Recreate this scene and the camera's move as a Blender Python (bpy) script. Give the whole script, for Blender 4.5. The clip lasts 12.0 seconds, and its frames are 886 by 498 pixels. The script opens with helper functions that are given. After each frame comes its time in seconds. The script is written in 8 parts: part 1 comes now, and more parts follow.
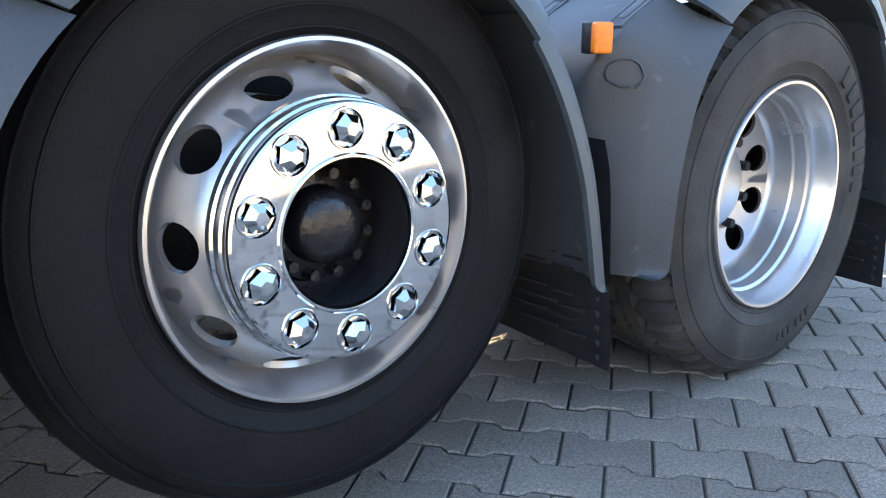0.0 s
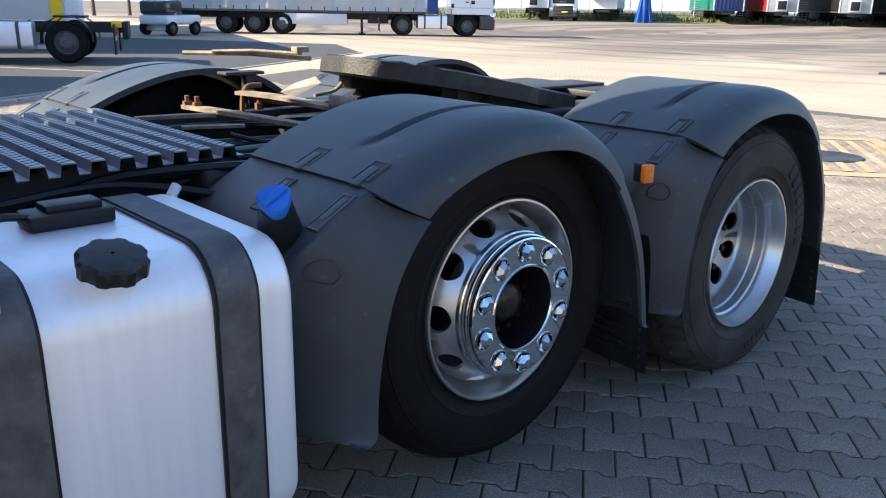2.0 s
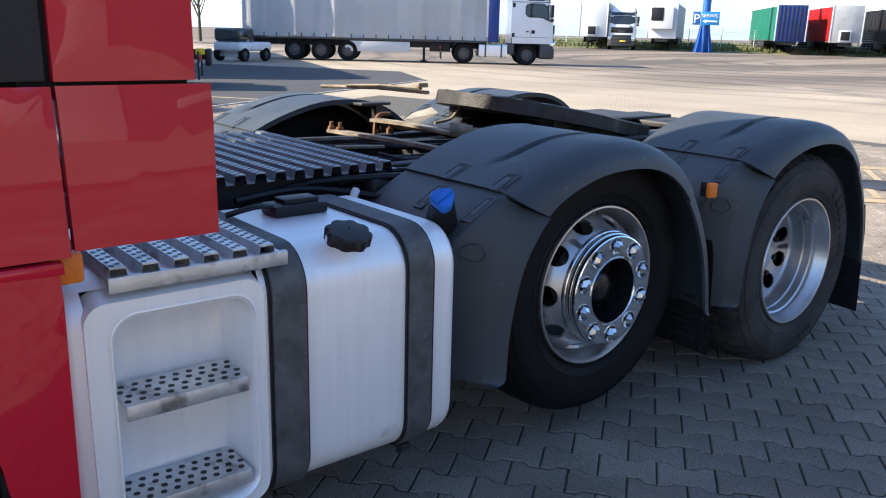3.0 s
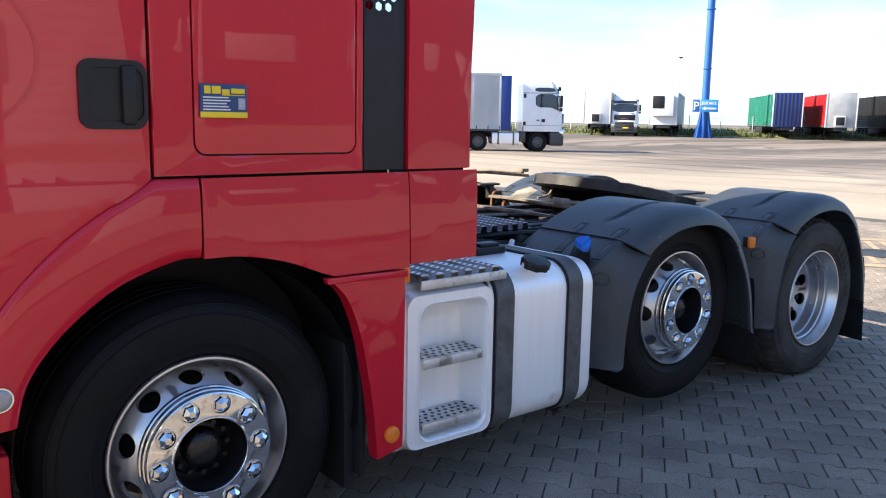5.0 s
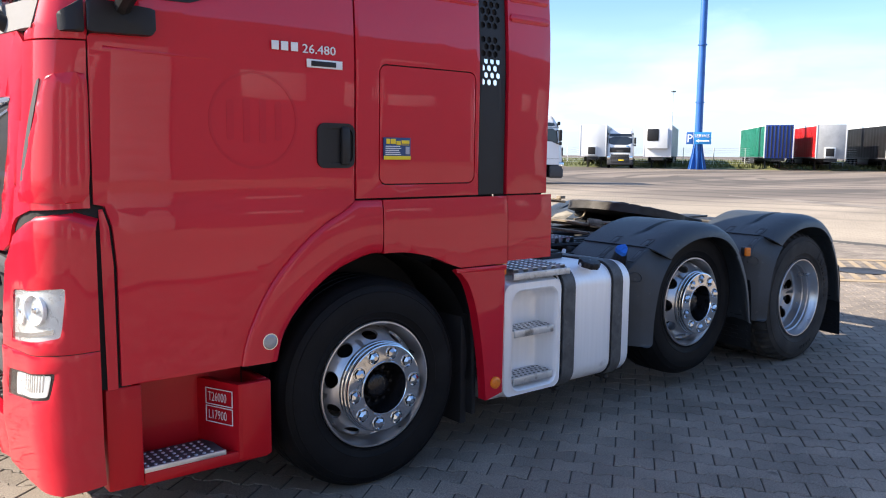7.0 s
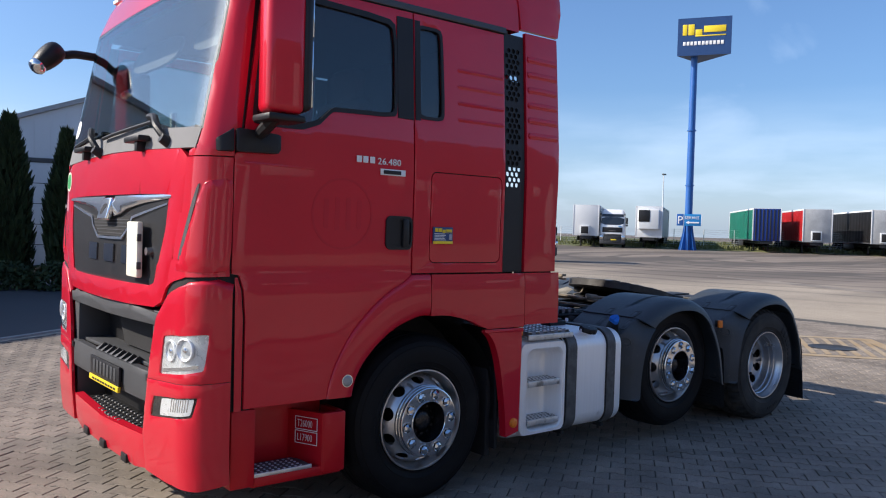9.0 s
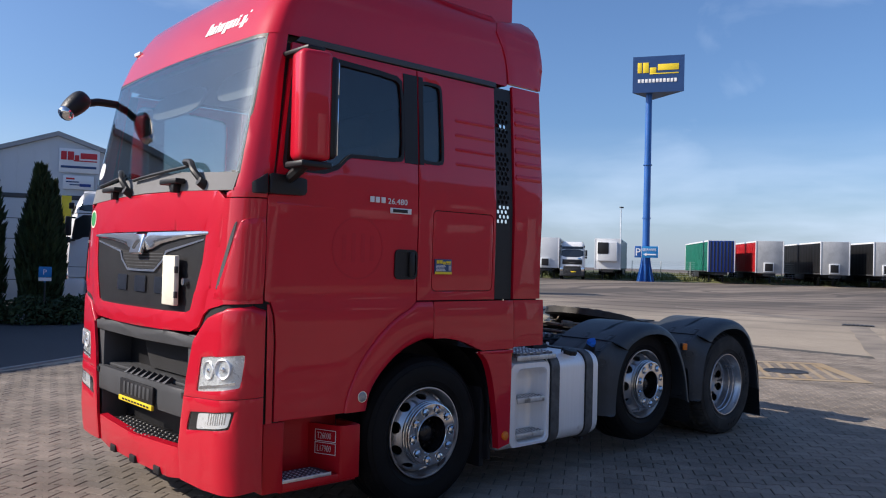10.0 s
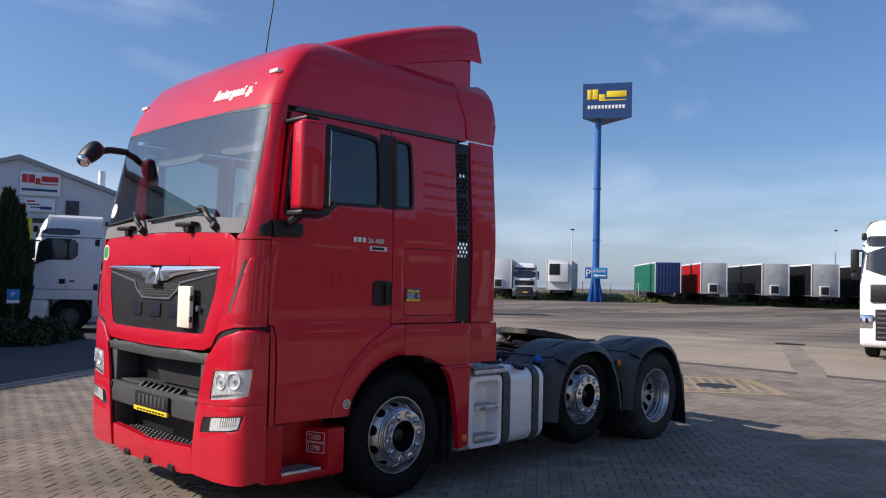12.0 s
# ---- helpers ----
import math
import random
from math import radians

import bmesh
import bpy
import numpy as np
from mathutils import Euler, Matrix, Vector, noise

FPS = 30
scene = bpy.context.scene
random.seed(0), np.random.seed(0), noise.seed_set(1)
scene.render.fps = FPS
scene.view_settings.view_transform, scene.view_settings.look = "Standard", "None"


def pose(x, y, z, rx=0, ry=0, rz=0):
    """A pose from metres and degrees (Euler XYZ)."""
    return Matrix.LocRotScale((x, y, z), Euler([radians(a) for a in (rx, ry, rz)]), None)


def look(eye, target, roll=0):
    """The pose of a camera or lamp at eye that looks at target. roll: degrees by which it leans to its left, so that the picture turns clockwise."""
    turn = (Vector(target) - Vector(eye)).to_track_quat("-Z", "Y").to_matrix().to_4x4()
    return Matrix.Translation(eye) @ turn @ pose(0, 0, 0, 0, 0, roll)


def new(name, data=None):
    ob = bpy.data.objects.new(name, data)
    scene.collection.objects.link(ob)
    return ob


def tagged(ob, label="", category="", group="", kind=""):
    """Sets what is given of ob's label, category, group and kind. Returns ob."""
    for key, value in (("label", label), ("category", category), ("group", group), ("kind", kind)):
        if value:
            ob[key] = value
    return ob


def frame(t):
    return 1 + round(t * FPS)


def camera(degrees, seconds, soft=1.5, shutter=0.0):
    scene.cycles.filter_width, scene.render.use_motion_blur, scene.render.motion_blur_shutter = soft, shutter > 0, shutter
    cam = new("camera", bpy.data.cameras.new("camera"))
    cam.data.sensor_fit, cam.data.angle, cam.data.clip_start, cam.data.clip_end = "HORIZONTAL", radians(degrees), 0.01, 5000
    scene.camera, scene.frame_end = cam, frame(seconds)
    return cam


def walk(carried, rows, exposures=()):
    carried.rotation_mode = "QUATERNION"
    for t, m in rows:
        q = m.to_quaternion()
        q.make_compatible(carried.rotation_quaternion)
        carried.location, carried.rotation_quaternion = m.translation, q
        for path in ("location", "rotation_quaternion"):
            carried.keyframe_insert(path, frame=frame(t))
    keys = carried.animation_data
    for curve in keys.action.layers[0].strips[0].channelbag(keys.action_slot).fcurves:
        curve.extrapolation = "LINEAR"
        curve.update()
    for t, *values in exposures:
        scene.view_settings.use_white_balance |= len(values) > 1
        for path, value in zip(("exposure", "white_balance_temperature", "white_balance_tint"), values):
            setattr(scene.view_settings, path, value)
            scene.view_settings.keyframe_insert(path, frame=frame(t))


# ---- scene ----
cam = camera(57.4, 12.0, soft=1.1)
PATH = [
    (0, (1.9377, -1.0645, 0.8952), (3.1611, 0.4336, 0.3862), 0.22),
    (0.5, (1.8242, -1.1378, 1.0253), (3.0881, 0.3246, 0.5117), 0.26),
    (1, (1.6398, -1.2639, 1.2429), (2.9093, 0.1684, 0.6626), 0.72),
    (1.5, (1.3620, -1.3812, 1.3675), (2.6271, 0.0528, 0.7817), 0.95),
    (2, (0.9796, -1.4362, 1.4062), (2.2798, -0.0293, 0.8318), 1.05),
    (2.5, (0.6525, -1.6003, 1.4477), (1.9402, -0.1773, 0.8845), 1.28),
    (3, (0.3602, -1.8064, 1.4851), (1.5751, -0.3042, 0.9678), 1.46),
    (3.5, (0.0098, -1.9609, 1.4990), (1.2055, -0.4179, 1.0635), 1.32),
    (5.5, (-1.2378, -2.6201, 1.5551), (-0.0022, -1.0778, 1.2477), 1.02),
    (6, (-1.5292, -2.8249, 1.5432), (-0.3042, -1.2746, 1.2335), 0.69),
    (6.5, (-1.8222, -2.9634, 1.5656), (-0.5905, -1.4171, 1.2623), 0.90),
    (7, (-2.0926, -3.0976, 1.5747), (-0.8469, -1.5505, 1.3404), 0.55),
    (7.5, (-2.3200, -3.3177, 1.5731), (-1.0973, -1.7437, 1.4073), 0.35),
    (9.5, (-3.2550, -3.9368, 1.6432), (-1.9637, -2.4096, 1.6407), 2.14),
    (10, (-3.5551, -4.0806, 1.6187), (-2.2157, -2.5957, 1.6539), 1.44),
    (10.5, (-3.7566, -4.2318, 1.6741), (-2.3838, -2.7782, 1.7217), 1.38),
    (11, (-3.9503, -4.4974, 1.6440), (-2.5819, -3.0411, 1.7245), 1.24),
    (11.5, (-4.1577, -4.6601, 1.6656), (-2.7768, -3.2167, 1.7642), 1.65),
    (12, (-4.3558, -4.7688, 1.6848), (-2.9353, -3.3636, 1.7724), 1.48),
]
EXPOSE = [(0, 3.5, 7400, 5), (0.5, 3.56, 7300, 5), (1, 3.1, 7050, 5), (1.5, 2.4, 6700, 6), (2.5, 1.5, 6300, 8), (3.5, 1.6, 6350, 9), (5.5, 1.7, 6450, 10), (6.5, 1.66, 6450, 11), (7.5, 1.2, 6200, 11), (9.5, 0.52, 6000, 12), (10.5, 0.32, 6050, 14), (12, 0.27, 6150, 14)]
walk(cam, [(t, look(eye, target, roll)) for t, eye, target, roll in PATH], EXPOSE)

# ---- world, sun ----
SUN = Vector((-0.672, 0.510, 0.537)).normalized()
world = bpy.data.worlds.new("sky")
scene.world = world
world.use_nodes = True
wn = world.node_tree
sky = wn.nodes.new("ShaderNodeTexSky")
sky.sky_type, sky.sun_disc = "NISHITA", False
sky.sun_elevation = math.asin(SUN.z)
sky.sun_rotation = math.atan2(SUN.x, SUN.y)
sky.air_density, sky.dust_density, sky.ozone_density = 1.0, 1.5, 6.0
bgn = wn.nodes["Background"]
bgn.inputs[1].default_value = 0.106
# thin bright haze low over the horizon and a few faint streaks of high cloud
geo = wn.nodes.new("ShaderNodeTexCoord")
sep = wn.nodes.new("ShaderNodeSeparateXYZ")
wn.links.new(geo.outputs["Generated"], sep.inputs[0])
ramp = wn.nodes.new("ShaderNodeValToRGB")
ramp.color_ramp.elements[0].position, ramp.color_ramp.elements[0].color = 0.0, (1, 1, 1, 1)
ramp.color_ramp.elements[1].position, ramp.color_ramp.elements[1].color = 0.17, (0, 0, 0, 1)
wn.links.new(sep.outputs[2], ramp.inputs[0])
mpw = wn.nodes.new("ShaderNodeMapping")
mpw.inputs["Scale"].default_value = (1.6, 1.6, 9.0)
wn.links.new(geo.outputs["Generated"], mpw.inputs[0])
cloud = wn.nodes.new("ShaderNodeTexNoise")
cloud.inputs["Scale"].default_value, cloud.inputs["Detail"].default_value = 2.2, 6
wn.links.new(mpw.outputs[0], cloud.inputs["Vector"])
cramp = wn.nodes.new("ShaderNodeValToRGB")
cramp.color_ramp.elements[0].position, cramp.color_ramp.elements[0].color = 0.42, (0.35, 0.35, 0.35, 1)
cramp.color_ramp.elements[1].position, cramp.color_ramp.elements[1].color = 0.68, (1, 1, 1, 1)
wn.links.new(cloud.outputs[0], cramp.inputs[0])
mulw = wn.nodes.new("ShaderNodeMath")
mulw.operation = "MULTIPLY"
wn.links.new(ramp.outputs[0], mulw.inputs[0])
wn.links.new(cramp.outputs[0], mulw.inputs[1])
mixw = wn.nodes.new("ShaderNodeMix")
mixw.data_type = "RGBA"
mixw.inputs[7].default_value = (6.0, 6.9, 8.0, 1)
wn.links.new(mulw.outputs[0], mixw.inputs[0])
wn.links.new(sky.outputs[0], mixw.inputs[6])
# faint high wisps
mpc = wn.nodes.new("ShaderNodeMapping")
mpc.inputs["Rotation"].default_value, mpc.inputs["Scale"].default_value = (0.3, 0.2, 0.5), (1.1, 3.4, 5.0)
wn.links.new(geo.outputs["Generated"], mpc.inputs[0])
wisp = wn.nodes.new("ShaderNodeTexNoise")
wisp.inputs["Scale"].default_value, wisp.inputs["Detail"].default_value, wisp.inputs["Distortion"].default_value = 1.7, 8, 0.6
wn.links.new(mpc.outputs[0], wisp.inputs["Vector"])
wrange = wn.nodes.new("ShaderNodeMapRange")
wrange.inputs[1].default_value, wrange.inputs[2].default_value, wrange.inputs[4].default_value = 0.55, 0.78, 0.28
wn.links.new(wisp.outputs[0], wrange.inputs[0])
mixc = wn.nodes.new("ShaderNodeMix")
mixc.data_type = "RGBA"
mixc.inputs[7].default_value = (6.0, 6.9, 8.0, 1)
wn.links.new(wrange.outputs[0], mixc.inputs[0])
wn.links.new(mixw.outputs[2], mixc.inputs[6])
wn.links.new(mixc.outputs[2], bgn.inputs[0])

sun = new("sun", bpy.data.lights.new("sun", "SUN"))
sun.data.energy, sun.data.angle, sun.data.color = 4.5, radians(0.55), (1.0, 0.87, 0.69)
sun.matrix_world = look((-67.2, 51.0, 53.7), (0, 0, 0))


# ---- materials ----
def material(name, col, rough=0.5, metal=0.0, var=0.12, scale=3.0, grain=60.0, bump=0.0, coat=0.0, spread=None, rvar=0.1, spec=0.5, tint=None, per=0.0, coat_rough=0.03, wobble=0.0):
    """Principled surface with variation at two scales, fine relief and uneven gloss."""
    m = bpy.data.materials.new(name)
    m.use_nodes = True
    nt = m.node_tree
    N, K = nt.nodes.new, nt.links.new
    b = nt.nodes["Principled BSDF"]
    b.inputs["Metallic"].default_value = metal
    b.inputs["Coat Weight"].default_value = coat
    b.inputs["Coat Roughness"].default_value = coat_rough
    b.inputs["Specular IOR Level"].default_value = spec
    tc = N("ShaderNodeTexCoord")
    n1, n2 = N("ShaderNodeTexNoise"), N("ShaderNodeTexNoise")
    n1.inputs["Scale"].default_value, n1.inputs["Detail"].default_value = scale, 5
    n2.inputs["Scale"].default_value, n2.inputs["Detail"].default_value = grain, 3
    src = tc.outputs["Object"]
    if spread:
        mp = N("ShaderNodeMapping")
        mp.inputs["Scale"].default_value = spread
        K(src, mp.inputs[0])
        src = mp.outputs[0]
    K(src, n1.inputs["Vector"])
    K(src, n2.inputs["Vector"])
    mx = N("ShaderNodeMix")
    mx.data_type = "RGBA"
    dark = [c * (1 - var) for c in col]
    light = list(tint) if tint else [min(1, c * (1 + var)) for c in col]
    mx.inputs[6].default_value, mx.inputs[7].default_value = (*dark, 1), (*light, 1)
    add = N("ShaderNodeMath")
    add.operation = "MULTIPLY_ADD"
    add.inputs[1].default_value = 0.45
    K(n2.outputs[0], add.inputs[0])
    sc = N("ShaderNodeMapRange")
    sc.inputs[1].default_value, sc.inputs[2].default_value = 0.3, 0.7
    sc.inputs[3].default_value, sc.inputs[4].default_value = -0.1, 0.6
    K(n1.outputs[0], sc.inputs[0])
    K(sc.outputs[0], add.inputs[2])
    K(add.outputs[0], mx.inputs[0])
    out = mx.outputs[2]
    if per:
        oi = N("ShaderNodeObjectInfo")
        hs = N("ShaderNodeHueSaturation")
        mr = N("ShaderNodeMapRange")
        mr.inputs[3].default_value, mr.inputs[4].default_value = 1 - per, 1 + per
        K(oi.outputs["Random"], mr.inputs[0])
        K(mr.outputs[0], hs.inputs["Value"])
        K(out, hs.inputs["Color"])
        out = hs.outputs[0]
    K(out, b.inputs["Base Color"])
    rr = N("ShaderNodeMapRange")
    rr.inputs[3].default_value, rr.inputs[4].default_value = max(0.02, rough * (1 - rvar)), min(1, rough * (1 + rvar))
    K(n1.outputs[0], rr.inputs[0])
    K(rr.outputs[0], b.inputs["Roughness"])
    if bump:
        bp = N("ShaderNodeBump")
        bp.inputs["Strength"].default_value, bp.inputs["Distance"].default_value = min(1, bump * 100), 0.01 if bump > 0.01 else 0.004
        K(n2.outputs[0], bp.inputs["Height"])
        K(bp.outputs[0], b.inputs["Normal"])
    if wobble:
        nw = N("ShaderNodeTexNoise")
        nw.inputs["Scale"].default_value, nw.inputs["Detail"].default_value = 2.6, 1
        K(tc.outputs["Object"], nw.inputs["Vector"])
        bw = N("ShaderNodeBump")
        bw.inputs["Strength"].default_value, bw.inputs["Distance"].default_value = 1.0, wobble
        K(nw.outputs[0], bw.inputs["Height"])
        K(bw.outputs[0], b.inputs["Normal"])
        K(bw.outputs[0], b.inputs["Coat Normal"])
    return m


def glass_material(name, tint, rough=0.0, base=0.04):
    """Thin tinted glazing: mostly clear, with a true dielectric reflection."""
    m = bpy.data.materials.new(name)
    m.use_nodes = True
    nt = m.node_tree
    for n in list(nt.nodes):
        if n.type != "OUTPUT_MATERIAL":
            nt.nodes.remove(n)
    o = [n for n in nt.nodes if n.type == "OUTPUT_MATERIAL"][0]
    tr = nt.nodes.new("ShaderNodeBsdfTransparent")
    tr.inputs[0].default_value = (*tint, 1)
    gl = nt.nodes.new("ShaderNodeBsdfGlossy")
    gl.inputs["Roughness"].default_value = rough
    lw = nt.nodes.new("ShaderNodeLayerWeight")
    lw.inputs[0].default_value = 0.5
    pw = nt.nodes.new("ShaderNodeMath")
    pw.operation, pw.inputs[1].default_value = "POWER", 5.0
    nt.links.new(lw.outputs["Facing"], pw.inputs[0])
    fr = nt.nodes.new("ShaderNodeMath")
    fr.operation, fr.inputs[1].default_value, fr.inputs[2].default_value = "MULTIPLY_ADD", 0.85, base
    nt.links.new(pw.outputs[0], fr.inputs[0])
    mx = nt.nodes.new("ShaderNodeMixShader")
    nt.links.new(fr.outputs[0], mx.inputs[0])
    nt.links.new(tr.outputs[0], mx.inputs[1])
    nt.links.new(gl.outputs[0], mx.inputs[2])
    nt.links.new(mx.outputs[0], o.inputs[0])
    return m


RED = material("red_paint", (0.55, 0.008, 0.026), 0.38, 0, 0.10, 1.2, 220, 0.0, coat=0.9, spec=0.10, coat_rough=0.028, wobble=0.0013)
DKRED = material("red_plastic", (0.46, 0.006, 0.014), 0.42, 0, 0.12, 2, 160, 0.0, coat=0.2, spec=0.2)
PLASTIC = material("grey_fender_plastic", (0.036, 0.044, 0.052), 0.46, 0, 0.25, 4, 500, 0.003, rvar=0.3, tint=(0.052, 0.063, 0.075), spec=0.5)
BLACK = material("black_plastic", (0.014, 0.014, 0.016), 0.45, 0, 0.25, 6, 400, 0.002, spec=0.35)
MATTE = material("black_underside", (0.014, 0.014, 0.016), 0.8, 0, 0.4, 5, 90, 0.004, spec=0.4)
GREYP = material("dark_grey_bumper_plastic", (0.055, 0.057, 0.062), 0.5, 0, 0.15, 5, 500, 0.002)
FLAP = material("mud_flap_rubber", (0.026, 0.027, 0.030), 0.6, 0, 0.3, 6, 160, 0.003, spec=0.35)
RUBBER = material("tyre_rubber", (0.0085, 0.0086, 0.0095), 0.62, 0, 0.3, 7, 140, 0.003, rvar=0.15, spec=0.14)
RUBBERD = material("dusty_tyre_rubber", (0.030, 0.029, 0.028), 0.8, 0, 0.35, 6, 120, 0.004, tint=(0.060, 0.057, 0.054), spec=0.3)
RIM = material("silver_rim_paint", (0.56, 0.56, 0.57), 0.30, 0.85, 0.10, 6, 200, 0.0, rvar=0.25)
CHROME = material("chrome", (0.78, 0.79, 0.80), 0.045, 1.0, 0.03, 9, 60, 0.0, rvar=0.5)
HUB = material("oily_black_hub", (0.013, 0.013, 0.015), 0.24, 0.0, 0.4, 14, 90, 0.004, spec=0.45)
ALU = material("brushed_aluminium_tank", (0.97, 0.972, 0.975), 0.40, 0.32, 0.06, 2.2, 30, 0.0, spread=(22, 22, 1.0), rvar=0.35)
ALUW = material("worn_aluminium", (0.66, 0.67, 0.68), 0.45, 0.8, 0.25, 12, 90, 0.002, rvar=0.3)
STRAP = material("rubber_lined_strap", (0.075, 0.077, 0.080), 0.6, 0.1, 0.35, 18, 70, 0.003, tint=(0.13, 0.13, 0.13))
STEELD = material("dark_chassis_steel", (0.020, 0.020, 0.022), 0.6, 0.2, 0.4, 6, 80, 0.004)
GREASY = material("greased_steel", (0.045, 0.042, 0.040), 0.55, 0.3, 0.4, 9, 90, 0.004)
RUSTY = material("dusty_rusty_steel", (0.20, 0.155, 0.105), 0.75, 0.1, 0.45, 16, 90, 0.004, tint=(0.40, 0.34, 0.26))
RUST = material("brown_rust", (0.17, 0.070, 0.030), 0.85, 0.1, 0.4, 20, 90, 0.004, tint=(0.26, 0.13, 0.06))
CONCRETE0 = material("dusty_pale_sheet", (0.26, 0.24, 0.20), 0.8, 0, 0.3, 12, 80, 0.002)
BLUE = material("blue_cap_plastic", (0.02, 0.17, 0.68), 0.4, 0, 0.1, 10, 200)
ORANGE = material("amber_lens", (0.85, 0.22, 0.02), 0.25, 0, 0.15, 60, 400, 0.004)
WHITE = material("white_truck_paint", (0.78, 0.79, 0.80), 0.3, 0, 0.05, 2, 60, coat=0.5)
WHITEP = material("white_sign_face", (0.8, 0.8, 0.8), 0.45, 0, 0.04, 2, 60)
YELLOW = material("yellow_vinyl", (0.85, 0.62, 0.02), 0.4, 0, 0.06, 9, 90)
NAVY = material("blue_sign_face", (0.018, 0.055, 0.17), 0.4, 0, 0.1, 2, 90)
SIGNBLUE = material("light_blue_sign_face", (0.02, 0.22, 0.55), 0.4, 0, 0.06, 2, 90)
POLEB = material("blue_pole_paint", (0.02, 0.11, 0.38), 0.4, 0, 0.15, 1.5, 40)
LENS = glass_material("clear_headlamp_lens", (0.94, 0.95, 0.95))
def smudge(m, col, scale, lo, hi, amount):
    """Scattered stains with soft edges, laid over a material."""
    nt = m.node_tree
    b = nt.nodes["Principled BSDF"]
    base = b.inputs["Base Color"].links[0].from_socket
    tc, nz = nt.nodes.new("ShaderNodeTexCoord"), nt.nodes.new("ShaderNodeTexNoise")
    nz.inputs["Scale"].default_value, nz.inputs["Detail"].default_value = scale, 6
    nt.links.new(tc.outputs["Object"], nz.inputs["Vector"])
    mr = nt.nodes.new("ShaderNodeMapRange")
    mr.inputs[1].default_value, mr.inputs[2].default_value, mr.inputs[4].default_value = lo, hi, amount
    nt.links.new(nz.outputs[0], mr.inputs[0])
    mx = nt.nodes.new("ShaderNodeMix")
    mx.data_type = "RGBA"
    mx.inputs[7].default_value = (*col, 1)
    nt.links.new(mr.outputs[0], mx.inputs[0])
    nt.links.new(base, mx.inputs[6])
    nt.links.new(mx.outputs[2], b.inputs["Base Color"])


smudge(PLASTIC, (0.15, 0.15, 0.15), 19.0, 0.66, 0.74, 0.45)
smudge(ALU, (0.30, 0.29, 0.27), 5.0, 0.66, 0.76, 0.6)
smudge(ALUW, (0.16, 0.15, 0.14), 14.0, 0.56, 0.68, 0.7)
smudge(RUBBERD, (0.09, 0.08, 0.07), 5.0, 0.55, 0.70, 0.5)
smudge(RUBBER, (0.022, 0.021, 0.020), 4.0, 0.58, 0.74, 0.35)
smudge(STRAP, (0.19, 0.185, 0.18), 26.0, 0.60, 0.72, 0.4)
smudge(GREASY, (0.012, 0.011, 0.010), 6.0, 0.50, 0.62, 0.8)
WALKWAY = material("weathered_catwalk_plate", (0.30, 0.32, 0.35), 0.42, 0.75, 0.3, 9, 90, 0.002, rvar=0.3)
# dark colour of the discs that stand in for shade inside punched holes
HOLE_SHADE = material("shaded_perforation", (0.10, 0.105, 0.115), 0.5, 0.5, 0.3, 9, 90)
POLISH = material("polished_trim_metal", (0.82, 0.83, 0.85), 0.13, 0.9, 0.04, 9, 60, 0.0, rvar=0.3)
SMOKED = material("dark_chrome", (0.16, 0.16, 0.17), 0.16, 0.9, 0.05, 9, 60, 0.0, rvar=0.3)
LAMPS = material("silvered_lamp_bowl", (0.86, 0.87, 0.88), 0.28, 0.35, 0.08, 14, 60, 0.0, rvar=0.3)
LAMPG = material("grey_lamp_lens", (0.34, 0.35, 0.36), 0.15, 0.2, 0.15, 40, 90, 0.0)
GLASS = glass_material("tinted_cab_glass", (0.87, 0.94, 0.92), base=0.13)
DGLASS = glass_material("dark_side_glass", (0.52, 0.57, 0.585), base=0.065)
MIRROR = material("mirror", (0.8, 0.8, 0.8), 0.02, 1.0, 0.0)
CREAM = material("cream_plastic_box", (0.80, 0.77, 0.64), 0.5, 0, 0.1, 9, 120)
TRIM = material("grey_cab_trim", (0.16, 0.16, 0.165), 0.7, 0, 0.15, 4, 300, 0.002)
INTER = material("dark_interior", (0.05, 0.05, 0.055), 0.75, 0, 0.2, 4, 200, 0.002)
CEIL = material("grey_headliner", (0.14, 0.14, 0.138), 0.85, 0, 0.1, 4, 200)
TEXTW = material("white_lettering", (0.8, 0.8, 0.8), 0.4, 0, 0.05, 9, 90)
BULKS = material("grey_sticker_patch", (0.42, 0.43, 0.50), 0.5, 0, 0.4, 300, 900)
GREEN = material("green_sticker", (0.05, 0.33, 0.10), 0.4, 0, 0.08, 9, 90)
REDV = material("red_vinyl", (0.55, 0.02, 0.03), 0.45, 0, 0.08, 3, 90)


# ---- builders ----
CY = 1.2          # the truck's centre line


def part(name, bm, mat, parent=None, label="", angle=35):
    """Links a bmesh as one mesh object, under a thing or a part."""
    me = bpy.data.meshes.new(name)
    if bm.faces:
        bmesh.ops.recalc_face_normals(bm, faces=bm.faces[:])
    bm.to_mesh(me)
    bm.free()
    me.materials.append(mat)
    for p in me.polygons:
        p.use_smooth = True
    me.set_sharp_from_angle(angle=radians(angle))
    ob = new(name, me)
    if parent:
        ob.parent = parent
    if label:
        ob["label"] = label
    return ob


def again(ob, m, parent=None):
    """One more object on the same mesh, with the parts under it."""
    o = new(ob.name.split(".")[0], ob.data)
    o.parent = parent if parent else ob.parent
    o.matrix_local = m
    for k in ("label",):
        if k in ob:
            o[k] = ob[k]
    for c in ob.children:
        again(c, c.matrix_local.copy(), o)
    return o


def thing(name, loc, label, category, group="", rz=0.0, kind=""):
    e = new(name)
    e.matrix_world = pose(*loc, 0, 0, rz)
    return tagged(e, label, category, group, kind)


